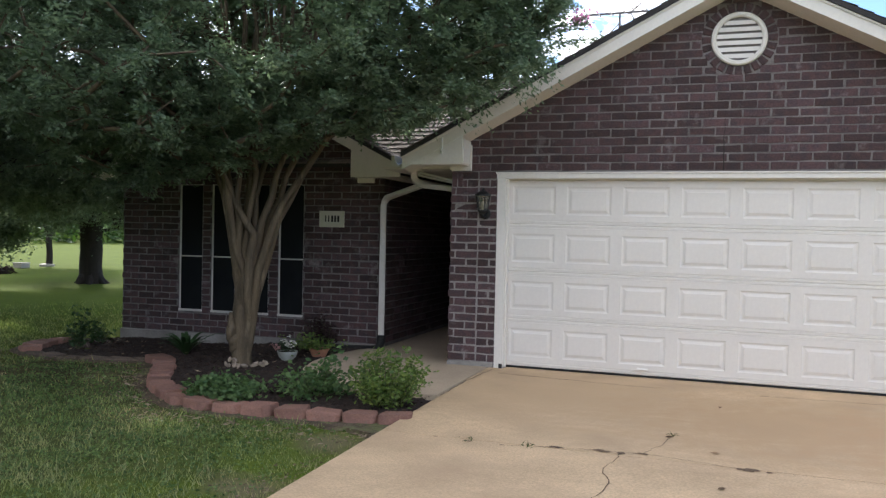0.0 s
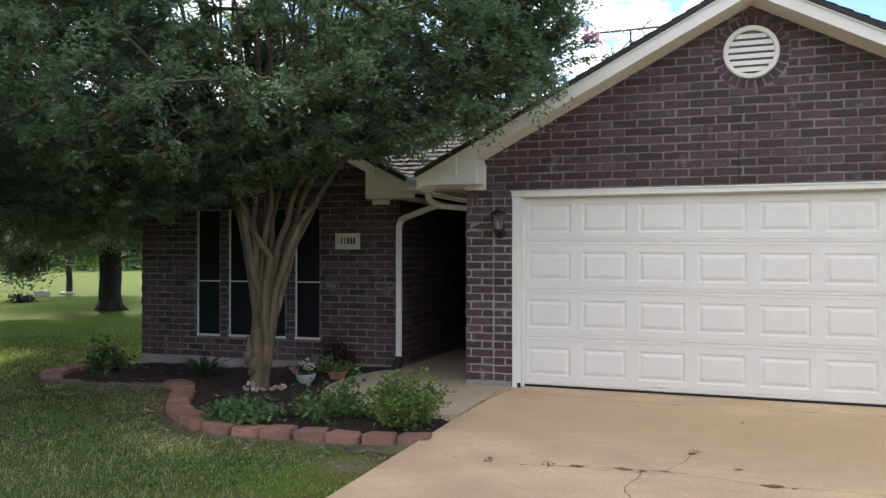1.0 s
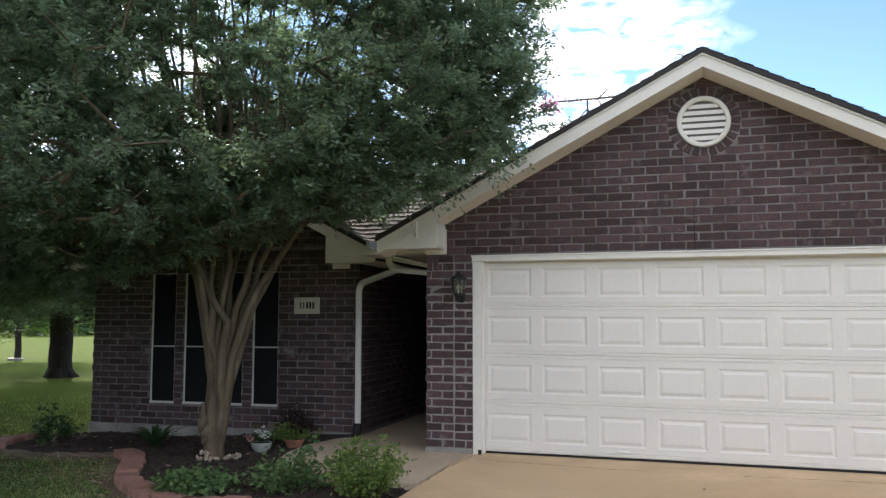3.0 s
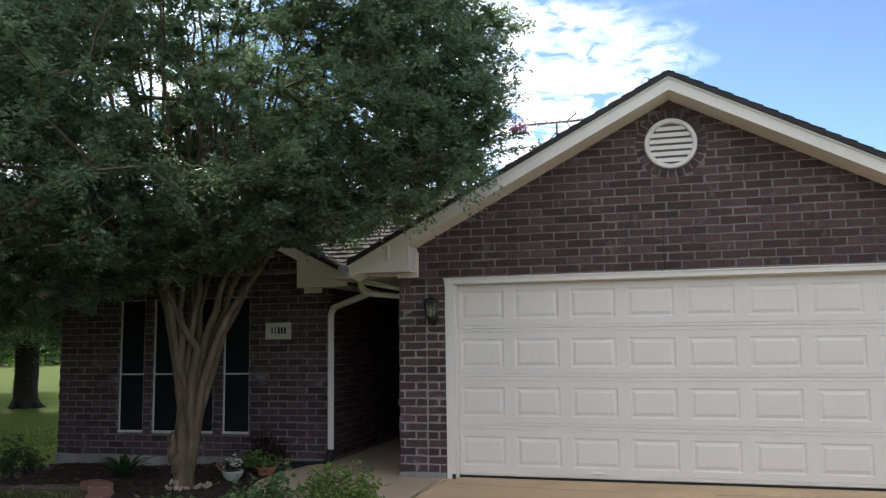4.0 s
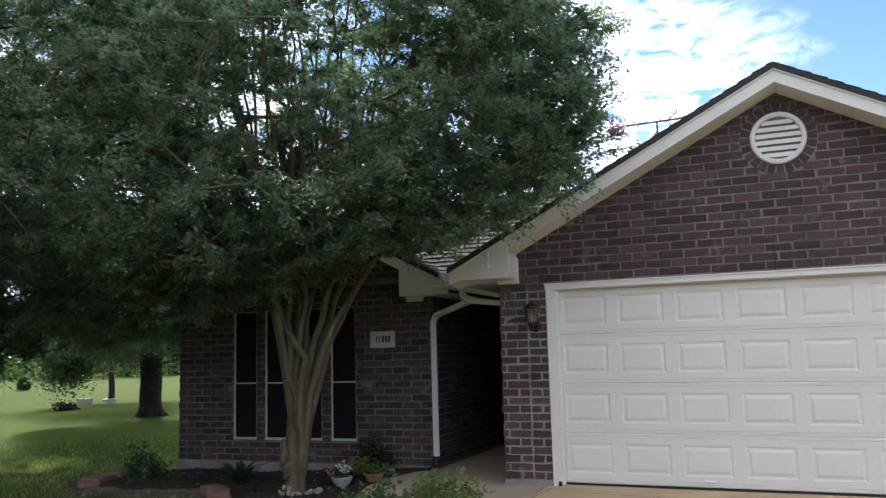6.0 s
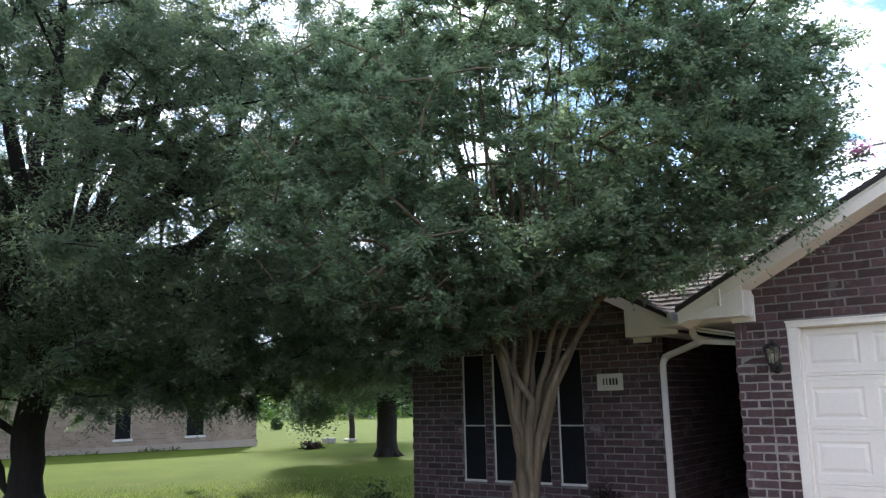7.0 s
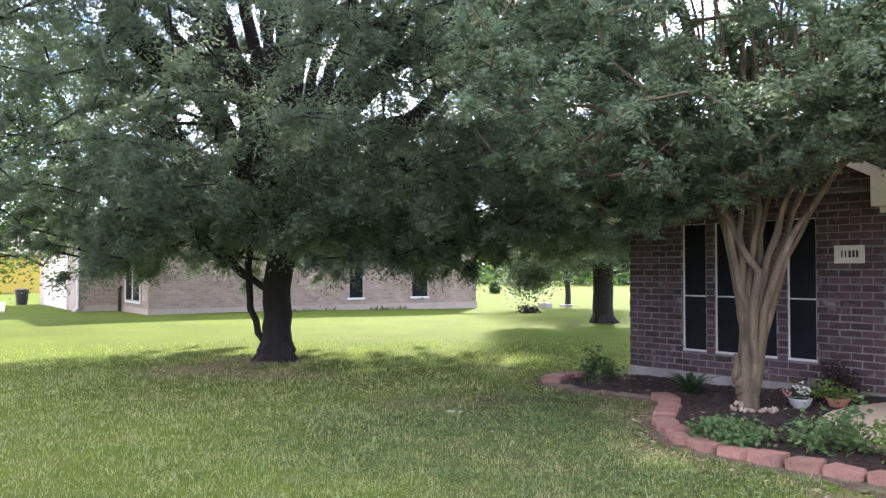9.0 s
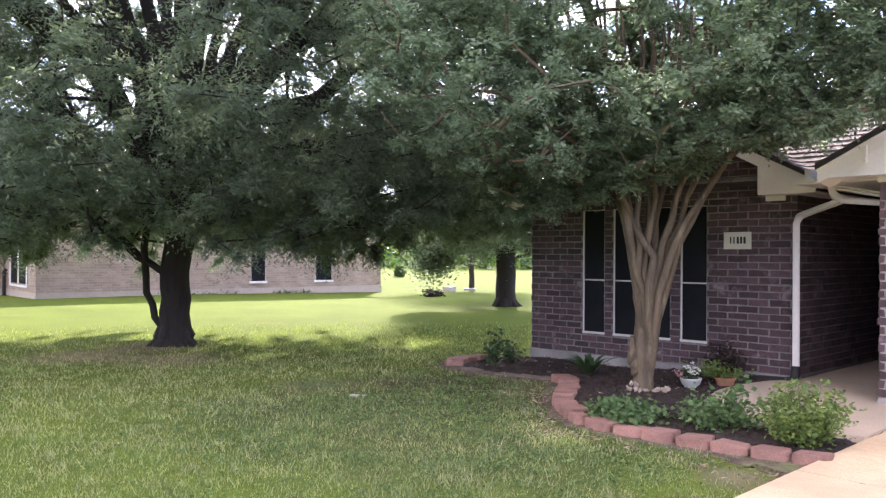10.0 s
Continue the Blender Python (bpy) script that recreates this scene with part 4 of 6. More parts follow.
tips = np.concatenate([crown_tips(1280, (CX + 0.75, CY + 0.35, 4.25), (2.75, 2.5, 2.55), rs, 0.62, 0.34, -0.95, 3),
                       crown_tips(170, (CX - 0.8, CY - 0.7, 2.95), (1.6, 1.3, 0.95), rs, 0.3, 0.2, -0.95, 6),
                       crown_tips(90, (CX - 1.7, CY - 0.4, 3.6), (1.3, 1.3, 1.2), rs, 0.3, 0.3, -0.95, 7),
                       crown_tips(100, (CX + 2.5, CY + 0.9, 4.4), (1.2, 1.2, 1.3), rs, 0.3, 0.35, -0.95, 8),
                       # next two lobes are hidden behind the crown, added to keep sun off the drive
                       crown_tips(120, (-3.3, 0.7, 4.2), (1.5, 1.2, 0.8), rs, 0.2, 0.3, -0.95, 10),
                       crown_tips(90, (-3.6, 1.9, 4.2), (0.95, 0.85, 0.6), rs, 0.2, 0.2, -0.95, 17),
                       crown_tips(170, (CX - 0.2, CY - 2.0, 3.7), (2.2, 1.4, 1.5), rs, 0.4, 0.3, -0.95, 15),
                       crown_tips(90, (-4.9, -0.9, 2.75), (1.0, 0.9, 0.75), rs, 0.2, 0.3, -0.95, 16),
                       crown_tips(70, (-5.9, -0.4, 3.0), (0.9, 0.8, 0.7), rs, 0.2, 0.3, -0.95, 18),
                       crown_tips(60, (CX + 1.7, CY + 0.2, 3.8), (1.6, 1.0, 0.7), rs, 0.2, 0.3, -0.95, 11),
                       crown_tips(150, (CX - 2.1, CY, 5.7), (1.4, 1.3, 1.1), rs, 0.2, 0.3, -0.95, 13)])
over_garage = (tips[:, 1] > -0.5) & (tips[:, 0] > -1.45) & (tips[:, 2] < 2.62 + 0.52 * (tips[:, 0] + 1.23))
over_wing = (tips[:, 1] > 0.4) & (tips[:, 0] < -1.4) & (tips[:, 2] < 3.85 - 0.52 * np.abs(tips[:, 0] - WMID))
tips = tips[~(over_garage | over_wing)]
hung = np.stack([rs.uniform(-4.2, 0.75, 330), rs.uniform(-1.75, -0.62, 330), np.zeros(330)], 1)
hung[:, 2] = crown_floor(hung) + rs.uniform(0.0, 1.0, 330) ** 1.3 * 0.95
edge_tips = np.stack([rs.uniform(-0.5, 0.8, 80), rs.uniform(-1.25, -0.6, 80), rs.uniform(3.0, 4.6, 80)], 1)
tips = np.concatenate([tips, hung, edge_tips])
tips = tips[tips[:, 2] > crown_floor(tips)]
clump = np.array([noise.noise(Vector((p[0] * 1.5, p[1] * 1.5, p[2] * 1.9 + 7.0))) for p in tips])
tips = tips[(clump > -0.34) | (tips[:, 2] < 3.0) | ((tips[:, 1] > 0.1) & (tips[:, 2] < 4.9))]
# a fuller top
tips = np.concatenate([tips, crown_tips(120, (-2.3, -0.2, 5.5), (2.1, 1.5, 1.2), rs, 0.1, 0.3, -0.95, 19)])
# the middle stands open: upright stems with gaps between them
xp, zp = tips[:, 0] + 0.42 * (tips[:, 1] + 1.0), tips[:, 2] - 0.3 * (tips[:, 1] + 1.0)
ragged = np.array([0.68 + 0.38 * noise.noise(Vector((z_ * 1.9, y_ * 0.8, 5.0))) for z_, y_ in zip(zp, tips[:, 1])])
inner = (tips[:, 0] + 0.2 * (tips[:, 1] + 1.0) < ragged) & ((xp < -0.4) | (rs.uniform(0, 1, len(xp)) < np.where(xp > 0.3, 0.6, 0.78)))
tips, zp, xp = tips[inner], zp[inner], xp[inner]
gappy = np.clip(1.3 - np.hypot((xp + 2.6) / (0.62 + 0.2 * (zp - 2.5)), (zp - 4.5) / 1.35), 0, 1)
gappy = np.maximum(gappy, np.clip(1.2 - np.hypot((xp + 0.55) / 0.5, (zp - 3.75) / 0.3), 0, 1))
tips = tips[rs.uniform(0, 1, len(tips)) > np.where(tips[:, 1] > CY + 0.2, 0.08, 0.42) * np.clip(gappy * 1.7, 0, 1)]
# the side towards the garage stands dense
tips = np.concatenate([tips, crown_tips(110, (-1.1, 0.3, 4.9), (0.85, 0.9, 1.1), rs, 0.1, 0.3, -0.95, 24), crown_tips(36, (-2.2, 0.6, 4.9), (0.9, 0.6, 0.9), rs, 0.1, 0.3, -0.95, 25)])
pl, par, rad, ends, wood = grow(stems, tips, 0.0075, 0.38, rng)
rad = np.minimum(rad, 0.03)
zs = pl[:wood, 2]
rad[:wood] = np.interp(zs, (0.0, 0.5, 1.0, 1.5, 2.0, 2.6, 3.5, 5.0), (0.06, 0.055, 0.050, 0.041, 0.033, 0.027, 0.021, 0.014)) * np.array([rng.uniform(0.85, 1.15) for _ in range(wood)])
first = [k for k in range(wood) if zs[k] < 0.85 and np.hypot(pl[k][0] - CX, pl[k][1] - CY) < 0.03]
rad[first] = np.interp(zs[first], (0.0, 0.5, 0.85), (0.11, 0.10, 0.09))
place_mesh("trunk", wood_mesh("trunk", pl, par, rad, 9, (0.012, 0.10)), bark_mat, crape, "smooth olive-tan multi-stemmed trunk")
place_mesh("crown", spray_mesh("crown", pl, par, ends, 12, 16, 0.40, 0.072, rs, 0.8, 0.1, 0.18, 0.46, 0.018, 2.75), leaf_crape, crape, "small dark green leaves")
bm = bmesh.new()
for s, z, r in ((-0.125, 0.47, 0.045), (-0.115, 0.36, 0.06), (-0.09, 0.25, 0.055), (0.05, 0.3, 0.035)):
    p = Vector(crape_at(s, -0.07, z))
    m = bmesh.ops.create_icosphere(bm, subdivisions=3, radius=r)["verts"]
    for v in m:
        v.co = p + Vector((v.co.x * 0.8, v.co.y, v.co.z * 1.9)) * (1 + 0.6 * noise.noise(v.co * 28 + p) + 0.25 * noise.noise(v.co * 75 + p))
part("burl", bm, bark_mat, crape, "knotty swelling low on the trunk", smooth=True)

# broad shade tree on the lawn
rs = np.random.RandomState(21)
rng = random.Random(21)
TX, TY = -11.0, -2.5
shade = empty("shade_tree", "broad dark shade tree with a forked trunk on the lawn", "tree")
paths = [[(TX, TY, -0.2), (TX + 0.02, TY, 0.9), (TX + 0.1, TY + 0.05, 1.9), (TX + 0.15, TY, 3.2), (TX + 0.1, TY, 5.0), (TX + 0.3, TY, 7.6)],
         [(TX + 0.1, TY + 0.05, 1.9), (TX + 1.0, TY + 0.9, 3.1), (TX + 2.3, TY + 1.8, 4.4)],
         [(TX + 0.1, TY + 0.05, 1.9), (TX - 0.6, TY - 1.3, 3.3), (TX - 0.8, TY - 2.6, 4.8)],
         [(TX + 0.15, TY, 3.2), (TX - 1.2, TY + 0.7, 4.4), (TX - 2.4, TY + 1.4, 6.2)],
         [(TX + 0.15, TY, 3.2), (TX + 1.2, TY - 0.9, 4.6), (TX + 2.1, TY - 1.8, 6.3)],
         [(TX + 0.02, TY, 1.0), (TX - 0.25, TY - 0.5, 1.4), (TX - 0.55, TY - 1.05, 1.95), (TX - 1.2, TY - 2.6, 3.0)],
         [(TX - 0.04, TY - 0.09, 0.05), (TX - 0.13, TY - 0.29, 0.38), (TX - 0.18, TY - 0.39, 0.8), (TX - 0.21, TY - 0.44, 1.3), (TX - 0.15, TY - 0.42, 2.3), (TX + 0.3, TY - 0.7, 4.2)],
         [(TX + 0.1, TY + 0.05, 1.9), (TX + 0.45, TY - 0.35, 3.3), (TX + 0.9, TY - 0.6, 6.4)],
         [(TX + 0.1, TY + 0.05, 1.9), (TX - 0.2, TY + 0.55, 3.3), (TX - 0.6, TY + 1.2, 6.4)],
         [(TX + 0.1, TY + 0.05, 1.9), (TX + 0.4, TY + 0.75, 3.5), (TX + 1.0, TY + 1.4, 6.6)],
         [(TX + 1.0, TY + 0.9, 3.1), (TX + 1.8, TY + 3.0, 3.6), (TX + 2.5, TY + 5.2, 3.2)]]
# limbs that fan out of the fork, each with side branches
for k in range(15):
    bearing = 2 * math.pi * (k + rng.uniform(-0.3, 0.3)) / 15
    reach_, rise = rng.uniform(2.9, 4.8), rng.uniform(3.4, 6.2)
    foot = (TX + 0.1, TY + 0.05, 1.9) if k % 3 else (TX + 0.15, TY, 3.2)
    cx_, cy_ = math.cos(bearing), math.sin(bearing)
    limb_path = [foot, (TX + 0.1 + 0.32 * reach_ * cx_, TY + 0.32 * reach_ * cy_, foot[2] + 0.5 * rise), (TX + 0.1 + 0.66 * reach_ * cx_, TY + 0.66 * reach_ * cy_, foot[2] + 0.82 * rise), (TX + reach_ * cx_, TY + reach_ * cy_, foot[2] + rise)]
    paths.append(limb_path)
    for j in (1, 2):
        b = limb_path[j]
        t2 = bearing + rng.choice((-1, 1)) * rng.uniform(0.5, 0.9)
        l2 = rng.uniform(1.2, 2.2)
        paths.append([b, (b[0] + 0.5 * l2 * math.cos(t2), b[1] + 0.5 * l2 * math.sin(t2), b[2] + 0.35), (b[0] + l2 * math.cos(t2), b[1] + l2 * math.sin(t2), b[2] + 0.5)])
tips = np.concatenate([crown_tips(4300, (TX + 0.2, TY + 0.6, 4.9), (6.0, 6.4, 4.9), rs, 0.36, 0.30, -0.9, 9),
                       crown_tips(760, (TX - 0.2, TY + 0.4, 2.5), (5.0, 5.4, 1.4), rs, 0.35, 0.25, -1, 12),
                       crown_tips(360, (TX + 2.4, TY + 4.6, 2.75), (2.4, 2.5, 1.7), rs, 0.3, 0.25, -1, 14),
                       crown_tips(240, (TX + 3.0, TY + 3.8, 7.2), (2.0, 2.0, 1.7), rs, 0.2, 0.3, -1, 20)])
off = np.hypot(tips[:, 0] - TX, tips[:, 1] - TY)
bump = np.array([noise.noise(Vector((p[0] * 0.9, p[1] * 0.9, 2.0))) for p in tips])
tips = tips[tips[:, 2] > np.interp(off, [0, 1.5, 3.0, 4.8, 7], [2.15, 2.0, 1.5, 1.05, 1.25]) + 0.6 * bump]
tips = tips[(tips[:, 1] < 0.2) | (tips[:, 2] > 1.8)]
# foliage in drooping layers
off = np.hypot(tips[:, 0] - TX, tips[:, 1] - TY)
layer = np.array([noise.noise(Vector((p[0] * 0.55, p[1] * 0.55, (p[2] + 0.22 * o) * 1.25 + 3.0))) for p, o in zip(tips, off)])
tips = tips[(layer > -0.085) | (tips[:, 2] < 2.6)]
# a low limb that droops towards the house
paths.append([(TX + 1.0, TY + 0.9, 3.1), (TX + 1.15, TY + 1.7, 3.0), (TX + 1.25, TY + 2.4, 2.3), (TX + 1.3, TY + 2.7, 1.8)])
tips = np.concatenate([tips, crown_tips(34, (TX + 1.2, TY + 2.5, 1.95), (0.6, 0.75, 0.6), rs, 0.2, 0.3, -1, 22)])
pl, par, rad, ends, wood = grow(paths, tips, 0.008, 0.36, rng, 0.3)
rad[:wood] = np.maximum(rad[:wood], np.interp(pl[:wood, 2], (0, 2.0, 3.0, 4.5, 7.0), (0.25, 0.24, 0.16, 0.115, 0.05)))
rad = np.minimum(rad, 0.25)
side = [k for k in range(wood) if pl[k][2] < 2.4 and pl[k][1] < TY - 0.1 and np.hypot(pl[k][0] - TX + 0.2, pl[k][1] - TY + 0.42) < 0.4]
rad[side] = 0.06
limb = [k for k in range(wood) if 1.1 < pl[k][2] < 3.0 and pl[k][1] < TY - 0.5]
rad[limb] = np.clip(rad[limb], 0.075, 0.095)
place_mesh("trunk", wood_mesh("trunk", pl, par, rad, 10, (0.2, 0.17)), dark_bark, shade, "dark furrowed forked trunk")
place_mesh("crown", spray_mesh("crown", pl, par, ends, 15, 22, 0.82, 0.077, rs, 0.85, -0.05, 0.28, 0.42, 0.035, 2.5, corners=3), leaf_tree, shade, "fine dark green foliage")


def add_roots(tree, x, y, z, r, bark, seed):
    """Root swellings that run from the trunk's foot into the lawn."""
    rr = random.Random(seed)
    for k in range(7):
        a = 2 * math.pi * k / 7 + rr.uniform(-0.25, 0.25)
        reach = r * rr.uniform(1.25, 1.75)
        ca, sa = math.cos(a), math.sin(a)
        part("root", tube([(x + 0.5 * r * ca, y + 0.5 * r * sa, z + 0.3), (x + 0.8 * r * ca, y + 0.8 * r * sa, z + 0.12), (x + 0.65 * reach * ca, y + 0.65 * reach * sa, z + 0.05), (x + reach * ca, y + reach * sa, z - 0.05)], [r * 0.4, r * 0.38, r * 0.27, r * 0.12], 8), bark, tree, smooth=True)


add_roots(shade, TX, TY, LAWN, 0.3, dark_bark, 23)


def plain_tree(name, label, at, height, radius, trunk_r, low, n, per, leaf, mat, seed, bark=None, spread=0.4, fork=None, hung=()):
    rs, rng = np.random.RandomState(seed), random.Random(seed)
    x, y, z = at
    top = height * 0.8
    tree = empty(name, label, "tree", at=(0, 0, 0))
    fork = fork or low * 0.75
    paths = [[(x, y, z - 0.2), (x + 0.03, y, z + fork), (x, y + 0.1, z + top)]]
    for k in range(5):
        a = 2 * math.pi * k / 5 + rng.uniform(-0.4, 0.4)
        paths.append([(x + 0.03, y, z + fork), (x + 0.3 * radius * math.cos(a), y + 0.3 * radius * math.sin(a), z + fork + 0.18 * height), (x + 0.65 * radius * math.cos(a), y + 0.65 * radius * math.sin(a), z + 0.6 * height)])
    cz = (height + low) / 2
    tips = crown_tips(n, (x, y, z + cz), (radius, radius, (height - low) / 2), rs, 0.4, 0.3, -0.95, seed)
    for hx, hy, hz, hr, hn in hung:
        paths.append([(x + 0.03, y, z + fork), (0.5 * (x + hx), 0.5 * (y + hy), z + fork + 0.8), (hx, hy, hz + hr)])
        tips = np.concatenate([tips, crown_tips(hn, (hx, hy, hz), (hr, hr, hr), rs, 0.2, 0.4, -1, seed + 5)])
    pl, par, rad, ends, wood = grow(paths, tips, 0.012, 0.42, rng)
    rad = np.minimum(rad * trunk_r / rad.max(), trunk_r)
    place_mesh("trunk", wood_mesh("trunk", pl, par, rad, 8, (trunk_r * 0.6, 0.2)), bark or dark_bark, tree)
    place_mesh("crown", leaf_mesh("crown", pl[ends], per, (spread, spread, spread * 0.75), leaf, rs), mat, tree, "green foliage")
    return tree


lawn_tree = plain_tree("lawn_tree", "dark-trunked tree on the lawn behind the wing", (-14.1, 9.4, -0.12), 5.6, 2.8, 0.30, 1.35, 420, 120, 0.11, leaf_tree, 31, fork=1.9, spread=0.27, hung=((-14.7, 7.0, 1.35, 0.5, 40), (-13.4, 7.0, 2.3, 0.8, 60)))
add_roots(lawn_tree, -14.1, 9.4, -0.12, 0.33, dark_bark, 24)
plain_tree("distant_tree", "slender tree far across the lawn", (-22.95, 17.1, -0.12), 6.5, 2.6, 0.12, 1.7, 150, 80, 0.2, leaf_far, 32, spread=0.5)
plain_tree("neighbour_tree", "leafy tree in front of the neighbouring house", (-21.0, -6.3, -0.12), 8.0, 3.8, 0.25, 1.35, 330, 100, 0.15, leaf_far, 33, spread=0.5)
plain_tree("back_tree", "tree behind the neighbouring house", (-36.0, 16.0, -0.12), 9.0, 5.0, 0.3, 2.0, 200, 80, 0.26, leaf_far, 34, spread=0.6)

# far woods along the horizon; the nearer southern arc is unseen, added to block skylight
rs = np.random.RandomState(41)
a = np.radians(np.concatenate([rs.uniform(-100, 60, 1500), rs.uniform(60, 260, 1700)]))
r = np.concatenate([rs.uniform(85, 130, 1500), rs.uniform(42, 62, 1700)])
cx, cy = 2 - r * -np.sin(a), -9 + r * np.cos(a)
h = 3 + 4 * (np.sin(a * 9) + np.sin(a * 23 + 1)) * 0.5 + rs.uniform(0, 5, 3200)
h = np.where(np.arange(3200) < 1500, h, 4.0 + 0.8 * h)
cc = np.stack([cx, cy, np.clip(rs.uniform(0, 1, 3200) * np.maximum(h, 2.0), 0.2, 17)], 1)
woods = place_mesh("woods", leaf_mesh("woods", cc, 17, (1.5, 1.5, 1.0), 1.65, rs), leaf_far)
tagged(woods, "green woods on the horizon, with an unseen southern arc added to block low skylight", "woods", kind="stuff")

# ---------------------------------------------------------------- neighbouring house
NA, NB = Vector((-25.7, -0.05, 0)), Vector((-24.6, 13.3, 0))
along = (NB - NA).normalized()
inward = Vector((-along.y, along.x, 0))
yaw = math.degrees(math.atan2(along.y, along.x))
nlen = (NB - NA).length
nhouse = empty("neighbour_house", "low tan brick house across the lawn", "house", at=(NA.x, NA.y, -0.1))
nhouse.rotation_euler = (0, 0, radians(yaw))
bm = bmesh.new()
add_box(bm, 0, nlen, 0.02, 9.0, -0.3, 2.75)
part("wall", bm, tan_mortar, nhouse, "tan brick walls")


def tan_bricks(length, gaps, place):
    """Brick courses on one face of the far house. place: from (along, out, height) to the house's own axes."""
    verts, faces = [], []
    for n in range(30):
        z = 0.25 + n * 0.085
        x = -0.15 * (n % 2)
        while x < length:
            a0, b0 = max(x, 0), min(x + 0.28, length)
            x += 0.295
            if b0 - a0 < 0.03 or any(w0 - 0.02 < (a0 + b0) / 2 < w1 + 0.02 and 0.4 < z < 2.25 for w0, w1 in gaps):
                continue
            p = len(verts)
            for y, i in ((0.016, 0.004), (0.008, 0.0)):
                verts += [place(u, y, v) for u, v in ((a0 + i, z + i), (b0 - i, z + i), (b0 - i, z + 0.074 - i), (a0 + i, z + 0.074 - i))]
            faces += [(p, p + 1, p + 2, p + 3)] + [(p + 4 + k, p + 4 + (k + 1) % 4, p + (k + 1) % 4, p + k) for k in range(4)]
    tagged(place_mesh("bricks", fast_mesh("bricks", verts, faces), tan_brick, nhouse, "tan bricks"), kind="stuff")


tan_bricks(nlen, ((7.41, 8.06), (10.2, 11.0)), lambda u, o, z: (u, 0.02 - o, z))
tan_bricks(4.4, ((0.95, 3.55),), lambda u, o, z: (-o, 4.4 - u, z))
tan_bricks(1.5, (), lambda u, o, z: (-1.58 + u, 4.4 - o, z))
for k, u in enumerate((4.3, 5.0, 5.2, 5.9, 6.6, 8.6, 9.0, 9.7)):
    tagged(place_mesh("weed", leaf_mesh("weed", np.array([(u, -0.12, 0.03)]), 60, (0.16, 0.05, 0.06), 0.12, np.random.RandomState(44 + k), flat=1.0, ratio=0.4), leaf_far, nhouse, "low weeds at the wall's foot"), kind="stuff")
part("meter_pipe", tube([(-0.12, 4.05, -0.1), (-0.12, 4.05, 0.85), (-0.06, 4.05, 0.95)], 0.06, 8), black_plastic, nhouse, "dark meter pipe beside the wall")
part("footing", box(-0.02, nlen + 0.02, -0.02, 0.2, -0.3, 0.22), tan_mortar, nhouse)
bm = bmesh.new()
ridge = 4.9
for x0, x1 in ((-0.5, nlen + 0.5),):
    v = [bm.verts.new(p) for p in ((x0, -0.5, 2.7), (x1, -0.5, 2.7), (x1, 9.5, 2.7), (x0, 9.5, 2.7), (x0 + 4, 4.5, ridge), (x1 - 4, 4.5, ridge))]
    for f in ((0, 1, 5, 4), (1, 2, 5), (2, 3, 4, 5), (3, 0, 4), (3, 2, 1, 0)):
        bm.faces.new([v[i] for i in f])
part("roof", bm, shingle_mat, nhouse, "brown shingled hip roof")
for x0, x1 in ((7.41, 8.06), (10.2, 11.0)):
    w = part("window", box(x0 + 0.04, x1 - 0.04, 0.0, 0.019, 0.5, 2.16), screen_mat, nhouse, "dark window")
    bm = bmesh.new()
    for b in ((x0, x0 + 0.04, 0.5, 2.2), (x1 - 0.04, x1, 0.5, 2.2)):
        add_box(bm, b[0], b[1], -0.02, 0.018, b[2], b[3])
    part("frame", bm, tan_mortar, w)
    part("sill", box(x0 - 0.04, x1 + 0.04, -0.05, 0.018, 0.42, 0.499, 0.006), white_metal, w)

# ---------------------------------------------------------------- the bed, walk and edging
walk_way = [(-0.262, -1.78), (-0.85, -1.92), (-1.22, -1.82), (-1.70, -1.45), (-2.06, -1.0), (-2.2, -0.5), (-2.22, 0.05), (-2.12, 0.58), (-1.95, 0.86), (-1.93, 0.89), (-1.93, 4.0), (-0.745, 4.0), (-0.745, -0.02), (-0.262, -0.02)]
porch = tagged(part("porch_walk", slab(walk_way, -0.2, 0.0), porch_mat), "worn concrete porch walk between the bed and the driveway", "walkway", kind="structure")
bed_line = [(-6.26, 0.05), (-6.20, -0.38), (-6.0, -0.68), (-5.7, -0.86), (-5.1, -0.93), (-4.6, -0.80), (-4.1, -0.70), (-3.75, -0.95), (-3.42, -1.45), (-3.1, -1.95), (-2.72, -2.36), (-2.36, -2.60), (-2.0, -2.70), (-1.5, -2.70), (-0.9, -2.66), (-0.28, -2.58),
            (-0.268, -1.80), (-0.86, -1.94), (-1.23, -1.84), (-1.71, -1.46), (-2.07, -1.0), (-2.21, -0.5), (-2.23, 0.05), (-2.13, 0.58), (-1.96, 0.865), (-5.98, 0.865), (-6.35, 0.5)]


def bed_sink(x):
    return 0.075 * min(1.0, max(0.0, (-3.2 - x) / 1.2))


bm = bmesh.new()
top = [bm.verts.new((x, y, 0.0)) for x, y in bed_line]
bm.faces.new(top)
bmesh.ops.triangulate(bm, faces=bm.faces)
for _ in range(5):
    long_edges = [e for e in bm.edges if e.calc_length() > 0.14]
    if not long_edges:
        break
    bmesh.ops.subdivide_edges(bm, edges=long_edges, cuts=1)
    bmesh.ops.triangulate(bm, faces=bm.faces)
for v in bm.verts:
    edge = v.is_boundary
    v.co.z = (-0.05 if edge else -0.02 + 0.035 * noise.noise(v.co * 2.2) + 0.02 * noise.noise(v.co * 9)) - bed_sink(v.co.x)
bed = tagged(part("mulch_bed", bm, mulch_mat, smooth=True), "dark mulch planting bed along the house", "planting bed", kind="structure")

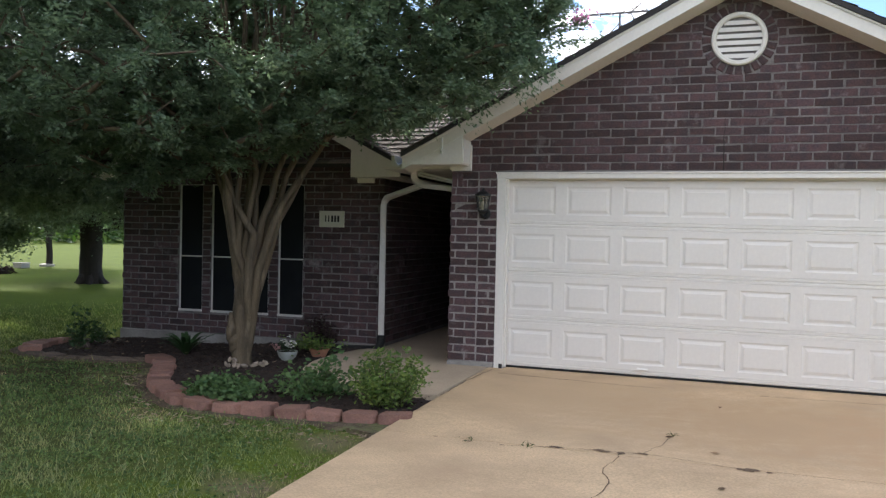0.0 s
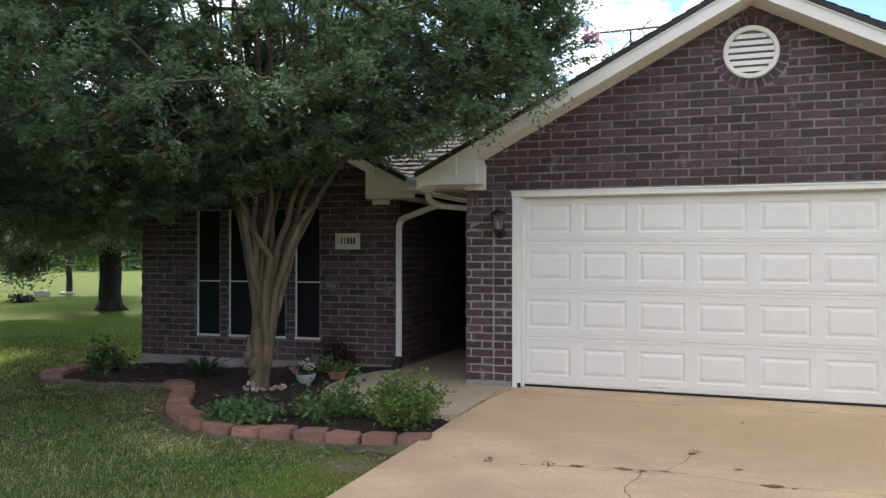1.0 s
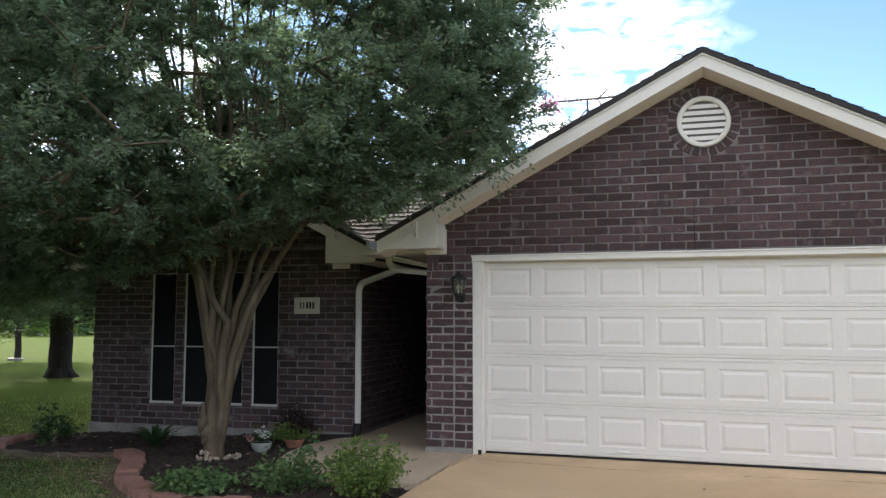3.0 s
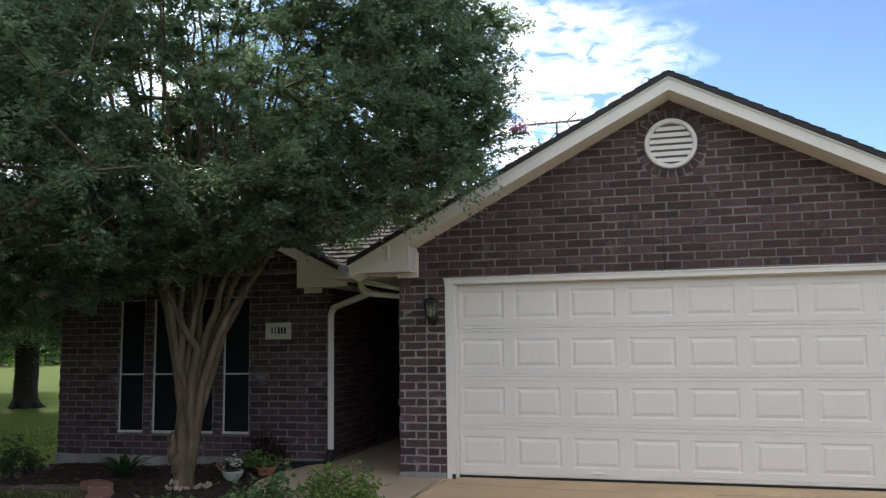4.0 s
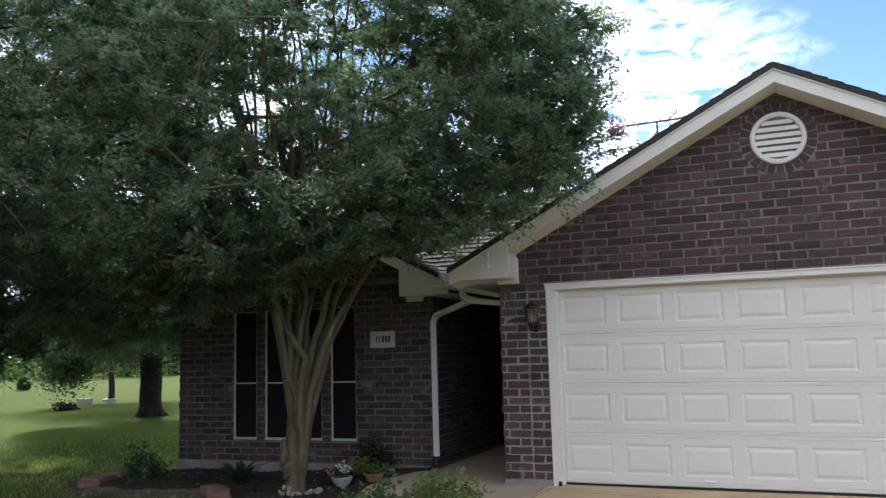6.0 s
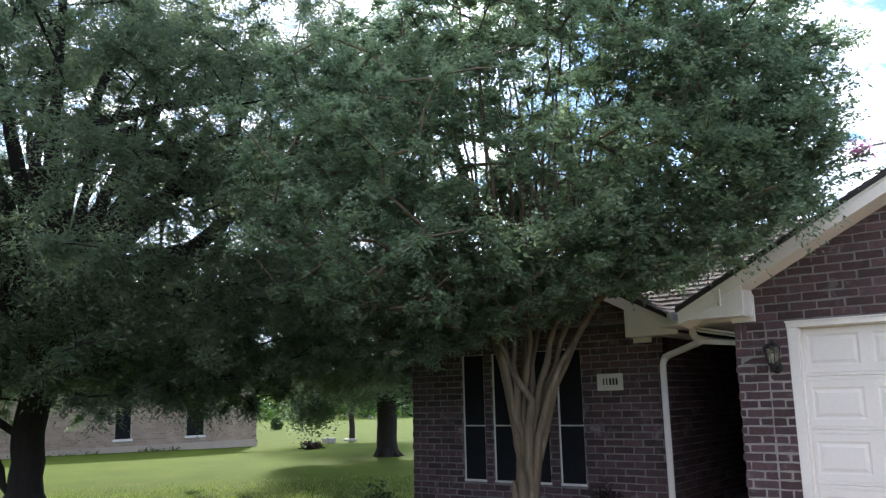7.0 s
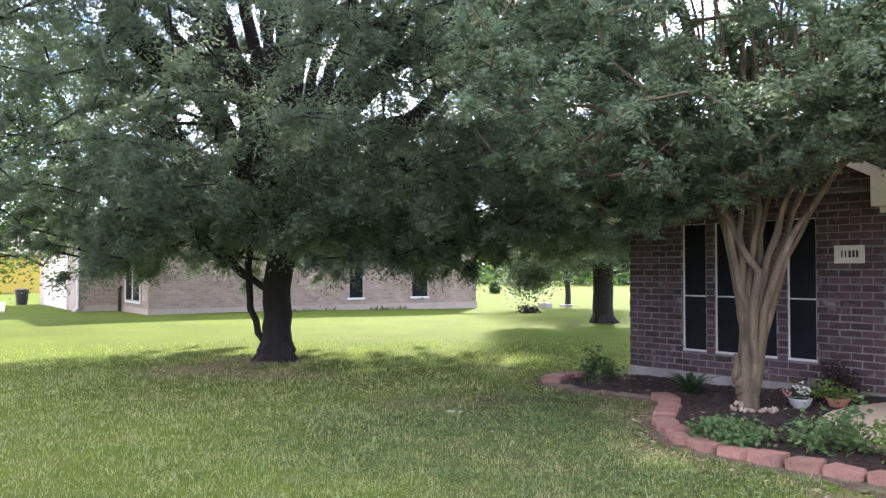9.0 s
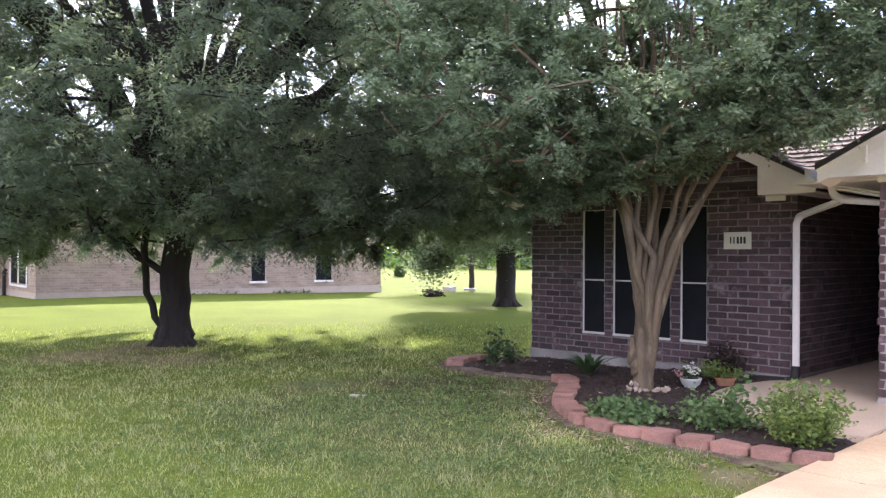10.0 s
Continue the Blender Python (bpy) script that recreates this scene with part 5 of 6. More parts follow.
stone_me = []
for seed in range(4):
    r_ = random.Random(seed)
    bm = slab([(-0.15, -0.06), (-0.112, -0.115), (0.112, -0.115), (0.15, -0.06), (0.122, 0.12), (-0.122, 0.12)], -0.05, 0.05)
    for v in bm.verts:
        v.co += Vector((r_.uniform(-0.011, 0.011), r_.uniform(-0.011, 0.011), r_.uniform(-0.005, 0.005)))
    bmesh.ops.bevel(bm, geom=list(bm.edges), offset=0.008, segments=2, affect="EDGES")
    bmesh.ops.recalc_face_normals(bm, faces=bm.faces)
    me = bpy.data.meshes.new("edging_block")
    bm.to_mesh(me)
    bm.free()
    me.materials.append(stone_mat)
    stone_me.append(me)
edge_line = [(-6.28, 0.02), (-6.24, -0.40), (-6.04, -0.78), (-5.7, -0.98), (-5.1, -1.05), (-4.6, -0.92), (-4.15, -0.82), (-3.85, -0.98), (-3.5, -1.45), (-3.2, -1.95), (-2.79, -2.40), (-2.39, -2.68), (-2.0, -2.79), (-1.5, -2.79), (-0.87, -2.74), (-0.30, -2.65)]
pts, carry, prev = [], 0.0, None
rng = random.Random(7)
for (x0, y0), (x1, y1) in zip(edge_line, edge_line[1:]):
    seg = math.hypot(x1 - x0, y1 - y0)
    s = carry
    while s < seg:
        pts.append((x0 + (x1 - x0) * s / seg, y0 + (y1 - y0) * s / seg, math.degrees(math.atan2(y1 - y0, x1 - x0))))
        s += 0.301
    carry = s - seg
flat_stone_mat = material("grey_brown_stone", (0.17, 0.12, 0.095), 0.92, (0.11, 0.085, 0.07), 6.0, 70.0, 0.25, 0.6, 90.0, "object", 0.2)
flat_me = [me.copy() for me in stone_me]
for me in flat_me:
    me.materials[0] = flat_stone_mat
for k, (x, y, a) in enumerate(pts):
    sunk = -5.85 < x < -4.15
    ob = new("edging_block", (flat_me if sunk else stone_me)[rng.randrange(4)])
    ob.matrix_world = pose(x + rng.uniform(-0.01, 0.01), y + rng.uniform(-0.012, 0.012), (-0.112 if sunk else -0.07 if x < -4.3 else -0.052) + rng.uniform(-0.01, 0.01), rng.uniform(-4, 4), rng.uniform(-4, 4), a + rng.uniform(-5, 5))
    tagged(ob, "flat grey-brown stone sunk into the lawn edge" if sunk else "weathered red concrete edging block round the bed", "edging block", "edging blocks round the bed")

soil_strip = material("bare_soil", (0.13, 0.095, 0.062), 0.95, (0.06, 0.045, 0.03), 9.0, 60.0, 0.4, 1.0, 45.0, stain=((0.14, 0.15, 0.06), 6.0, 0.5, 0.65))
strip_line = [(-6.42, 0.05), (-6.38, -0.45), (-6.12, -0.90), (-5.72, -1.12), (-5.1, -1.19), (-4.58, -1.06), (-4.18, -0.96), (-3.97, -1.10), (-3.62, -1.55), (-3.32, -2.05), (-2.89, -2.50), (-2.45, -2.81), (-2.01, -2.92), (-1.5, -2.92), (-0.87, -2.87), (-0.27, -2.80), (-0.262, -4.2), (-0.262, -8.0)]
bm, prev = bmesh.new(), None
dense = []
for (x0, y0), (x1, y1) in zip(strip_line, strip_line[1:]):
    n = max(1, int(math.hypot(x1 - x0, y1 - y0) / 0.08))
    dense += [(x0 + (x1 - x0) * k / n, y0 + (y1 - y0) * k / n) for k in range(n)]
for k, (x, y) in enumerate(dense):
    q, p = dense[min(k + 1, len(dense) - 1)], dense[max(k - 1, 0)]
    d = Vector((q[1] - p[1], p[0] - q[0], 0)).normalized()
    w = (0.06 if x < -0.3 else 0.04) + (0.13 if x < -0.3 else 0.06) * abs(noise.noise(Vector((x * 2.1, y * 2.1, 4.0)))) * 1.6
    row = [bm.verts.new((x - d.x * 0.06, y - d.y * 0.06, LAWN + 0.012)), bm.verts.new((x + d.x * w * 0.6, y + d.y * w * 0.6, LAWN + 0.012)), bm.verts.new((x + d.x * w, y + d.y * w, LAWN - 0.01))]
    if prev:
        bm.faces.new((prev[0], prev[1], row[1], row[0]))
        bm.faces.new((prev[1], prev[2], row[2], row[1]))
    prev = row
tagged(part("soil", bm, soil_strip), "bare dry soil along the edging and driveway", "soil", kind="structure")

rs = np.random.RandomState(57)
cc = np.array([(x + rs.normal(0, 0.14), y - 0.08 + rs.normal(0, 0.12), LAWN + 0.022) for x, y in dense[::2] if x < -0.3 or y > -6])
litter_mat = material("dry_litter", (0.24, 0.18, 0.11), 0.9, (0.10, 0.075, 0.05), 6.0, 40.0, 0.3, 0.0, random_of="island", spread=0.6)
tagged(place_mesh("dry_litter", leaf_mesh("dry_litter", cc, 34, (0.12, 0.12, 0.004), 0.03, rs, flat=0.1, ratio=0.3), litter_mat), "dry stems and leaf litter along the edging", "litter", kind="stuff")
tagged(part("soil_end", slab([(-0.62, -2.98), (-0.262, -3.1), (-0.262, -2.5), (-0.62, -2.55)], -0.3, -0.075), soil_strip), "bare soil where the edging meets the driveway", "soil", kind="structure")

# ---------------------------------------------------------------- grass
rs = np.random.RandomState(51)
N = 640000
reach = 2.4 + 25.4 * rs.uniform(0, 1, N) ** 1.15
turn = np.radians(rs.uniform(-2, 125, N))
gxs, gys = 2.1 - reach * np.sin(turn), -8.9 + reach * np.cos(turn)
line = np.array([(-40, 40), (-6.6, 40), (-6.54, 0.1), (-6.44, -0.48), (-6.16, -0.93), (-5.7, -1.13), (-5.1, -1.2), (-4.6, -1.07), (-4.2, -0.97), (-3.97, -1.12), (-3.62, -1.6), (-3.3, -2.1), (-2.87, -2.54), (-2.42, -2.83), (-2.01, -2.94), (-1.5, -2.94), (-0.87, -2.89), (0, -2.80)])
keep = (gys < np.interp(gxs, line[:, 0], line[:, 1])) & (gxs < -0.26)
gap = np.minimum(np.interp(gxs, line[:, 0], line[:, 1]) - gys, -0.26 - gxs)
keep &= rs.uniform(0, 1, N) < np.clip((gap + 0.08) / 0.34, 0.22, 1)
patch = np.sin(gxs * 1.9 + 1.3 * np.sin(gys * 1.1)) * np.sin(gys * 1.6 + 1.1 * np.sin(gxs * 0.8))
keep &= rs.uniform(0, 1, N) < np.where(patch > 0.55, 0.55, 1.0)
keep &= rs.uniform(0, 1, N) < np.clip((19.0 - reach) / 7.0, 0.0, 1)
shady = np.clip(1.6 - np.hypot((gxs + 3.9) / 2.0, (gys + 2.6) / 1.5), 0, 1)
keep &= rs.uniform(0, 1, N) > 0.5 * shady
for px, py, pr, bare in WORN:
    d = np.hypot(gxs - px, (gys - py)) / pr + 0.5 * np.sin(gxs * 6 + 2 * np.sin(gys * 7)) * np.sin(gys * 5)
    keep &= rs.uniform(0, 1, N) > bare * np.clip(1.5 - d, 0, 1)
gxs, gys, reach = gxs[keep], gys[keep], reach[keep]
n = len(gxs)
tuft = 0.5 + 0.5 * np.sin(gxs * 7.3 + 2.1 * np.sin(gys * 4.7)) * np.sin(gys * 6.1 + 1.7 * np.sin(gxs * 5.3))
h = rs.uniform(0.016, 0.055, n) * (0.45 + 1.1 * tuft) * np.where(rs.uniform(0, 1, n) < 0.04, 1.8, 1.0)
ang = rs.uniform(0, 2 * np.pi, n)
w = rs.uniform(0.0025, 0.0045, n) * (reach / 6.0) ** 0.75
z = lawn_z(gxs, gys)
base = np.stack([gxs, gys, z - 0.004], 1)
sidev = np.stack([np.cos(ang), np.sin(ang), np.zeros(n)], 1) * w[:, None]
lean = rs.normal(0, 0.45, (n, 2)) * h[:, None]
tipv = base + np.stack([lean[:, 0], lean[:, 1], h], 1)
verts = np.stack([base - sidev, base + sidev, tipv], 1).reshape(-1, 3)
grass = place_mesh("grass", fast_mesh("grass", verts, np.arange(3 * n).reshape(n, 3)), blade_mat)
tagged(grass, "short green lawn grass", "grass", kind="stuff")

# low broad-leaved weeds between the grass near the bed
rs = np.random.RandomState(52)
wx, wy = rs.uniform(-6.2, -0.5, 11000), rs.uniform(-7.2, -1.0, 11000)
dense_ = np.clip(1.75 - np.hypot((wx + 3.3) / 2.1, (wy + 3.3) / 2.1), 0.0, 1) * (0.6 + 0.45 * np.sin(wx * 2.3 + 1.4 * np.sin(wy * 1.9)) * np.sin(wy * 2.7 + np.sin(wx * 1.7)))
ok = (rs.uniform(0, 1, 11000) < dense_) & (wy < np.interp(wx, line[:, 0], line[:, 1]) - 0.12)
wx, wy = wx[ok], wy[ok]
wc = np.stack([wx, wy, lawn_z(wx, wy) + 0.018], 1)
clover_mat = material("clover_leaf", (0.115, 0.18, 0.055), 0.6, (0.085, 0.138, 0.045), 3.0, 12.0, 0.2, 0.0, random_of="island", spread=0.4, through_light=0.3, wobble=0.025)
tagged(place_mesh("clover", leaf_mesh("clover", wc, 8, (0.06, 0.06, 0.008), 0.024, rs, flat=0.3, ratio=0.75), clover_mat), "low dark green clover and weeds in the lawn", "weeds", kind="stuff")

# ---------------------------------------------------------------- fittings on the house
sign_mat = material("cream_tile", (0.62, 0.60, 0.50), 0.5, (0.55, 0.53, 0.45), 6.0, 50.0, 0.06, 0.08, 90.0)
numeral_mat = material("black_numeral", (0.02, 0.02, 0.02), 0.5, None, 6.0, 50.0, 0.2, 0.0)
sign = empty("house_plaque", "cream house plaque with black figures as plain bars", "sign", at=(-2.842, WY - 0.022, 1.546))
part("plate", box(0, 0.357, 0.0, 0.02, 0, 0.215, 0.005), sign_mat, sign)
rim = bmesh.new()
for x0, x1, z0, z1 in ((0.0, 0.357, 0.0, 0.014), (0.0, 0.357, 0.201, 0.215), (0.0, 0.014, 0.015, 0.2), (0.343, 0.357, 0.015, 0.2)):
    add_box(rim, x0, x1, -0.006, -0.001, z0, z1, 0.002)
part("rim", rim, sign_mat, sign)
for k in range(5):
    part("bar", box(0.085 + 0.044 * k, 0.085 + 0.044 * k + (0.016 if k < 2 else 0.028), -0.004, -0.0005, 0.07, 0.155), numeral_mat, sign, "black bar")

pot_bulb = material("candle_bulb", (0.6, 0.52, 0.36), 0.4, None, 6.0, 50.0, 0.1, 0.0)
glass_mat = bpy.data.materials.new("lantern_glass")
glass_mat.use_nodes = True
gp = glass_mat.node_tree.nodes["Principled BSDF"]
gp.inputs["Alpha"].default_value, gp.inputs["Roughness"].default_value, gp.inputs["Base Color"].default_value = 0.4, 0.15, (0.22, 0.21, 0.17, 1)
lantern = empty("wall_lantern", "black carriage lantern on the brick pier, unlit", "wall lamp", at=(-0.318, -0.128, -0.235))
lantern.scale = (1.12, 1.12, 1.12)
part("backplate", lathe([(0.001, 0.0), (0.055, 0.0), (0.055, 0.012), (0.03, 0.02), (0.001, 0.021)], sides=16), black_metal, lantern)
lantern.children[0].matrix_local = pose(0, 0.114, 1.75, 90, 0, 0)
part("arm", tube([(0, 0.1, 1.75), (0, 0.06, 1.715), (0, 0.02, 1.72), (0, 0.0, 1.765)], 0.011, 8), black_metal, lantern, smooth=True)
part("base", lathe([(0.004, 1.715), (0.014, 1.722), (0.012, 1.74), (0.03, 1.752), (0.048, 1.772), (0.05, 1.784), (0.001, 1.785)], sides=12), black_metal, lantern)
part("roof", lathe([(0.084, 1.925), (0.082, 1.938), (0.05, 1.962), (0.03, 1.972), (0.012, 1.982), (0.014, 1.992), (0.006, 2.003), (0.001, 2.012)], sides=12), black_metal, lantern)
for k in range(6):
    a = math.pi * k / 3
    part("rib", tube([(0.047 * math.cos(a), 0.047 * math.sin(a), 1.78), (0.073 * math.cos(a), 0.073 * math.sin(a), 1.93)], 0.0055, 6), black_metal, lantern)
bm = bmesh.new()
ring0 = [bm.verts.new((0.043 * math.cos(math.pi * k / 3), 0.043 * math.sin(math.pi * k / 3), 1.786)) for k in range(6)]
ring1 = [bm.verts.new((0.069 * math.cos(math.pi * k / 3), 0.069 * math.sin(math.pi * k / 3), 1.924)) for k in range(6)]
for k in range(6):
    bm.faces.new((ring0[k], ring0[(k + 1) % 6], ring1[(k + 1) % 6], ring1[k]))
part("glass", bm, glass_mat, lantern, "clear glass panes")
part("bulb", lathe([(0.012, 1.786), (0.013, 1.81), (0.022, 1.84), (0.02, 1.865), (0.001, 1.875)], sides=10), pot_bulb, lantern, "pale candle bulb")

hook = empty("flag_bracket", "white bracket screwed to the eave return", "bracket", at=(-0.755, -0.30, 2.47))
part("plate", box(-0.02, 0.012, -0.016, 0.003, -0.09, 0.09, 0.006), white_metal, hook)
part("socket", tube([(0.0, -0.02, -0.07), (0.02, -0.05, -0.055), (0.028, -0.07, -0.06)], 0.014, 8), white_metal, hook)

aerial_mat = material("grey_aerial", (0.16, 0.15, 0.15), 0.6, None, 5.0, 50.0, 0.15, 0.0)
aerial = empty("roof_aerial", "old grey television aerial behind the garage roof", "aerial")
AY = 3.0
part("mast", tube([(0.77, AY, 3.3), (0.78, AY, 4.69)], 0.016, 8), aerial_mat, aerial)
part("boom", tube([(0.28, AY, 4.690), (1.16, AY, 4.70)], 0.016, 6), aerial_mat, aerial)
part("boom", tube([(0.90, AY, 4.675), (1.06, AY + 0.1, 4.835)], 0.011, 6), aerial_mat, aerial, "raised rear boom")
for x, z, half in ((0.29, 4.73, 0.085), (0.475, 4.705, 0.10), (0.65, 4.705, 0.09), (0.84, 4.715, 0.055), (0.96, 4.745, 0.05), (1.05, 4.83, 0.045), (1.0, 4.79, 0.05), (1.11, 4.71, 0.035), (1.155, 4.715, 0.04)):
    way = Vector((0.55, -1.6, -0.83)) * half
    c = Vector((x, AY, z))
    part("element", tube([c - way, c + way], 0.011, 5), aerial_mat, aerial)
part("strut", tube([(0.775, AY, 4.55), (0.63, AY, 4.40)], 0.009, 6), aerial_mat, aerial)
part("strut", tube([(0.775, AY, 4.55), (0.92, AY, 4.40)], 0.009, 6), aerial_mat, aerial)
part("strut", tube([(0.93, AY, 4.69), (0.99, AY, 4.58)], 0.008, 6), aerial_mat, aerial)

wire = empty("roof_wire", "thin bent wire sticking up at the garage ridge", "wire")
part("loop", tube([(2.04, -0.2, 4.08), (2.06, -0.2, 4.20), (2.085, -0.2, 4.238), (2.12, -0.2, 4.235), (2.16, -0.2, 4.20)], 0.0045, 5), aerial_mat, wire)

# dark brown door that also carries the porch's shade in its colour
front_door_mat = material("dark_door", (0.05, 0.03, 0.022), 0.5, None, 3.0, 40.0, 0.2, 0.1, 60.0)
fd = empty("door_1", "dark front door at the back of the porch, recess shade in its colour, closed", "door", kind="structure", at=(-1.80, 3.98, 0.0))
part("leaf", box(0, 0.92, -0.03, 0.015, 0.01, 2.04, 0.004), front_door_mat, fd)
part("door_handle", lathe([(0.02, 0.0), (0.028, 0.02), (0.02, 0.05), (0.001, 0.055)], sides=12), black_metal, fd)
fd.children[1].matrix_local = pose(0.84, -0.03, 1.0, 90, 0, 0)

# ---------------------------------------------------------------- driveway marks
crack_mat = material("crack_dirt", (0.10, 0.07, 0.045), 0.95, (0.05, 0.035, 0.025), 8.0, 60.0, 0.4, 0.3, 90.0)
spot_mat = material("old_oil_spot", (0.20, 0.13, 0.08), 0.85, (0.11, 0.072, 0.046), 12.0, 60.0, 0.35, 0.2, 90.0)


def on_drive(x, y):
    return drive_z(y) - 0.005 * max(0.0, x)


def crack(points, width, seed, name="crack"):
    r_ = random.Random(seed)
    fine_pts = []
    for a, b in zip(points, points[1:]):
        n = max(2, int(math.hypot(b[0] - a[0], b[1] - a[1]) / 0.05))
        fine_pts += [(a[0] + (b[0] - a[0]) * k / n + r_.uniform(-0.012, 0.012), a[1] + (b[1] - a[1]) * k / n + r_.uniform(-0.012, 0.012)) for k in range(n)]
    bm, prev = bmesh.new(), None
    for k, (x, y) in enumerate(fine_pts):
        w = width * r_.uniform(0.25, 1.0)
        q = fine_pts[min(k + 1, len(fine_pts) - 1)]
        p = fine_pts[max(k - 1, 0)]
        d = Vector((q[1] - p[1], p[0] - q[0], 0)).normalized() * w / 2
        z = on_drive(x, y) + 0.003
        pair = [bm.verts.new((x - d.x, y - d.y, z)), bm.verts.new((x + d.x, y + d.y, z))]
        if prev:
            bm.faces.new((prev[0], prev[1], pair[1], pair[0]))
        prev = pair
    ob = part(name, bm, crack_mat, driveway, "dirt-filled crack")
    return ob


crack([(0.75, -3.2), (1.09, -3.10), (1.41, -3.06), (1.70, -3.03), (1.86, -3.06), (2.39, -3.17)], 0.007, 1)
crack([(2.5, -3.165), (3.2, -3.15), (4.6, -3.2)], 0.0035, 6)
crack([(1.55, -3.08), (1.52, -3.33), (1.47, -3.5), (1.56, -3.8), (1.52, -4.05), (1.40, -4.5)], 0.008, 2)
crack([(1.70, -3.03), (1.80, -2.75), (1.86, -2.45)], 0.006, 3)
crack([(-0.24, -1.70), (-0.24, -0.9), (-0.16, -0.05)], 0.014, 4)
crack([(-0.05, -0.34), (0.6, -0.40), (1.3, -0.46), (1.75, -0.47)], 0.016, 5)
crack([(2.6, -0.44), (3.3, -0.40), (4.9, -0.40)], 0.016, 7)
for x, y, a, b, seed in ((1.09, -3.11, 0.075, 0.04, 1), (1.41, -3.07, 0.08, 0.035, 2), (1.55, -3.08, 0.04, 0.04, 3), (1.70, -3.04, 0.05, 0.025, 4), (2.39, -3.17, 0.09, 0.05, 5), (2.52, -3.18, 0.03, 0.02, 6), (0.47, -3.2, 0.03, 0.015, 7), (0.72, -3.21, 0.03, 0.015, 8), (0.2, -3.17, 0.03, 0.01, 9)):
    r_ = random.Random(seed)
    bm = bmesh.new()
    vs = []
    for k in range(18):
        t_ = 2 * math.pi * k / 18
        s = r_.uniform(0.45, 1.0)
        px, py = x + a * s * math.cos(t_), y + b * s * math.sin(t_)
        vs.append(bm.verts.new((px, py, on_drive(px, py) + 0.0045)))
    bm.faces.new(vs)
    part("oil_spot", bm, spot_mat, driveway, "dark oil spot")
leaf_litter_mat = material("fallen_leaf", (0.23, 0.14, 0.075), 0.8, (0.15, 0.09, 0.05), 8.0, 60.0, 0.25, 0.0, random_of="object", spread=0.4)
for k, (x, y, turn_z) in enumerate(((1.85, -2.48, 20), (2.23, -1.19, 70), (2.30, -4.32, 100), (2.22, -3.67, 40), (2.18, -2.83, 10))):
    bm, rim_ = bmesh.new(), []
    for ang_, r_leaf in ((0, 0.035), (40, 0.022), (90, 0.014), (140, 0.022), (180, 0.034), (220, 0.02), (270, 0.015), (320, 0.021)):
        rim_.append(bm.verts.new((r_leaf * math.cos(radians(ang_)), r_leaf * math.sin(radians(ang_)), 0.004 + 0.006 * abs(math.sin(radians(ang_))))))
    keel = bm.verts.new((0, 0, 0.002))
    for i in range(8):
        bm.faces.new((keel, rim_[i], rim_[(i + 1) % 8]))
    ob = part("fallen_leaf", bm, leaf_litter_mat)
    ob.matrix_world = pose(x, y, on_drive(x, y) + 0.003, 0, 0, turn_z)
    tagged(ob, "small dry brown leaf lying on the driveway", "leaf", "fallen leaves on the driveway")
weed_mat = material("weed", (0.09, 0.11, 0.04), 0.7, None, 5.0, 40.0, 0.2, 0.0, random_of="island", spread=0.3, through_light=0.25)
rs = np.random.RandomState(61)
for x, y in ((0.9, -3.18), (0.47, -3.2), (1.86, -2.44)):
    c = np.array([[x, y, on_drive(x, y) + 0.02]])
    ob = place_mesh("weed", leaf_mesh("weed", c, 10, (0.025, 0.015, 0.012), 0.05, rs, flat=1.0, ratio=0.15), weed_mat)
    tagged(ob, "small dry weed in the driveway joint", "weed", "weeds in the driveway joint")

# ---------------------------------------------------------------- plants and pots in the bed
leaf_bush = material("bush_leaf", (0.155, 0.225, 0.06), 0.5, (0.115, 0.18, 0.05), 5.0, 20.0, 0.15, 0.0, random_of="island", spread=0.4, through_light=0.4, wobble=0.025)
leaf_soft = material("soft_leaf", (0.11, 0.185, 0.07), 0.55, (0.085, 0.15, 0.058), 5.0, 20.0, 0.15, 0.0, random_of="island", spread=0.35, through_light=0.35, wobble=0.02)
leaf_dark = material("strap_leaf", (0.04, 0.085, 0.03), 0.5, None, 5.0, 20.0, 0.2, 0.0, random_of="island", spread=0.3, through_light=0.25)
leaf_red = material("red_leaf", (0.032, 0.014, 0.016), 0.6, None, 5.0, 20.0, 0.25, 0.0, random_of="island", spread=0.4, through_light=0.25)
petal_white = material("white_petal", (0.78, 0.76, 0.76), 0.6, None, 5.0, 20.0, 0.05, 0.0, random_of="island", spread=0.08, through_light=0.3)
petal_pink = material("pink_petal", (0.62, 0.33, 0.36), 0.6, None, 5.0, 20.0, 0.1, 0.0, random_of="island", spread=0.15, through_light=0.3)
petal_rose = material("rose_petal", (0.74, 0.36, 0.54), 0.6, None, 5.0, 20.0, 0.1, 0.0, random_of="island", spread=0.2, through_light=0.35, glow=(1.2, 0.9, 1.15))
stem_mat = material("green_stem", (0.10, 0.11, 0.05), 0.7, None, 5.0, 40.0, 0.2, 0.0)
pot_white = material("glazed_pot", (0.42, 0.44, 0.40), 0.4, (0.35, 0.37, 0.34), 8.0, 40.0, 0.08, 0.05, 60.0)
pot_clay = material("terracotta", (0.33, 0.155, 0.09), 0.85, (0.26, 0.12, 0.075), 8.0, 40.0, 0.12, 0.15, 60.0)
soil_mat = material("potting_soil", (0.03, 0.02, 0.015), 0.95, None, 20.0, 60.0, 0.4, 0.6, 60.0)
shell_mat = material("pale_stone", (0.42, 0.35, 0.27), 0.8, (0.20, 0.155, 0.12), 12.0, 50.0, 0.2, 0.3, 60.0, "object", 0.3)


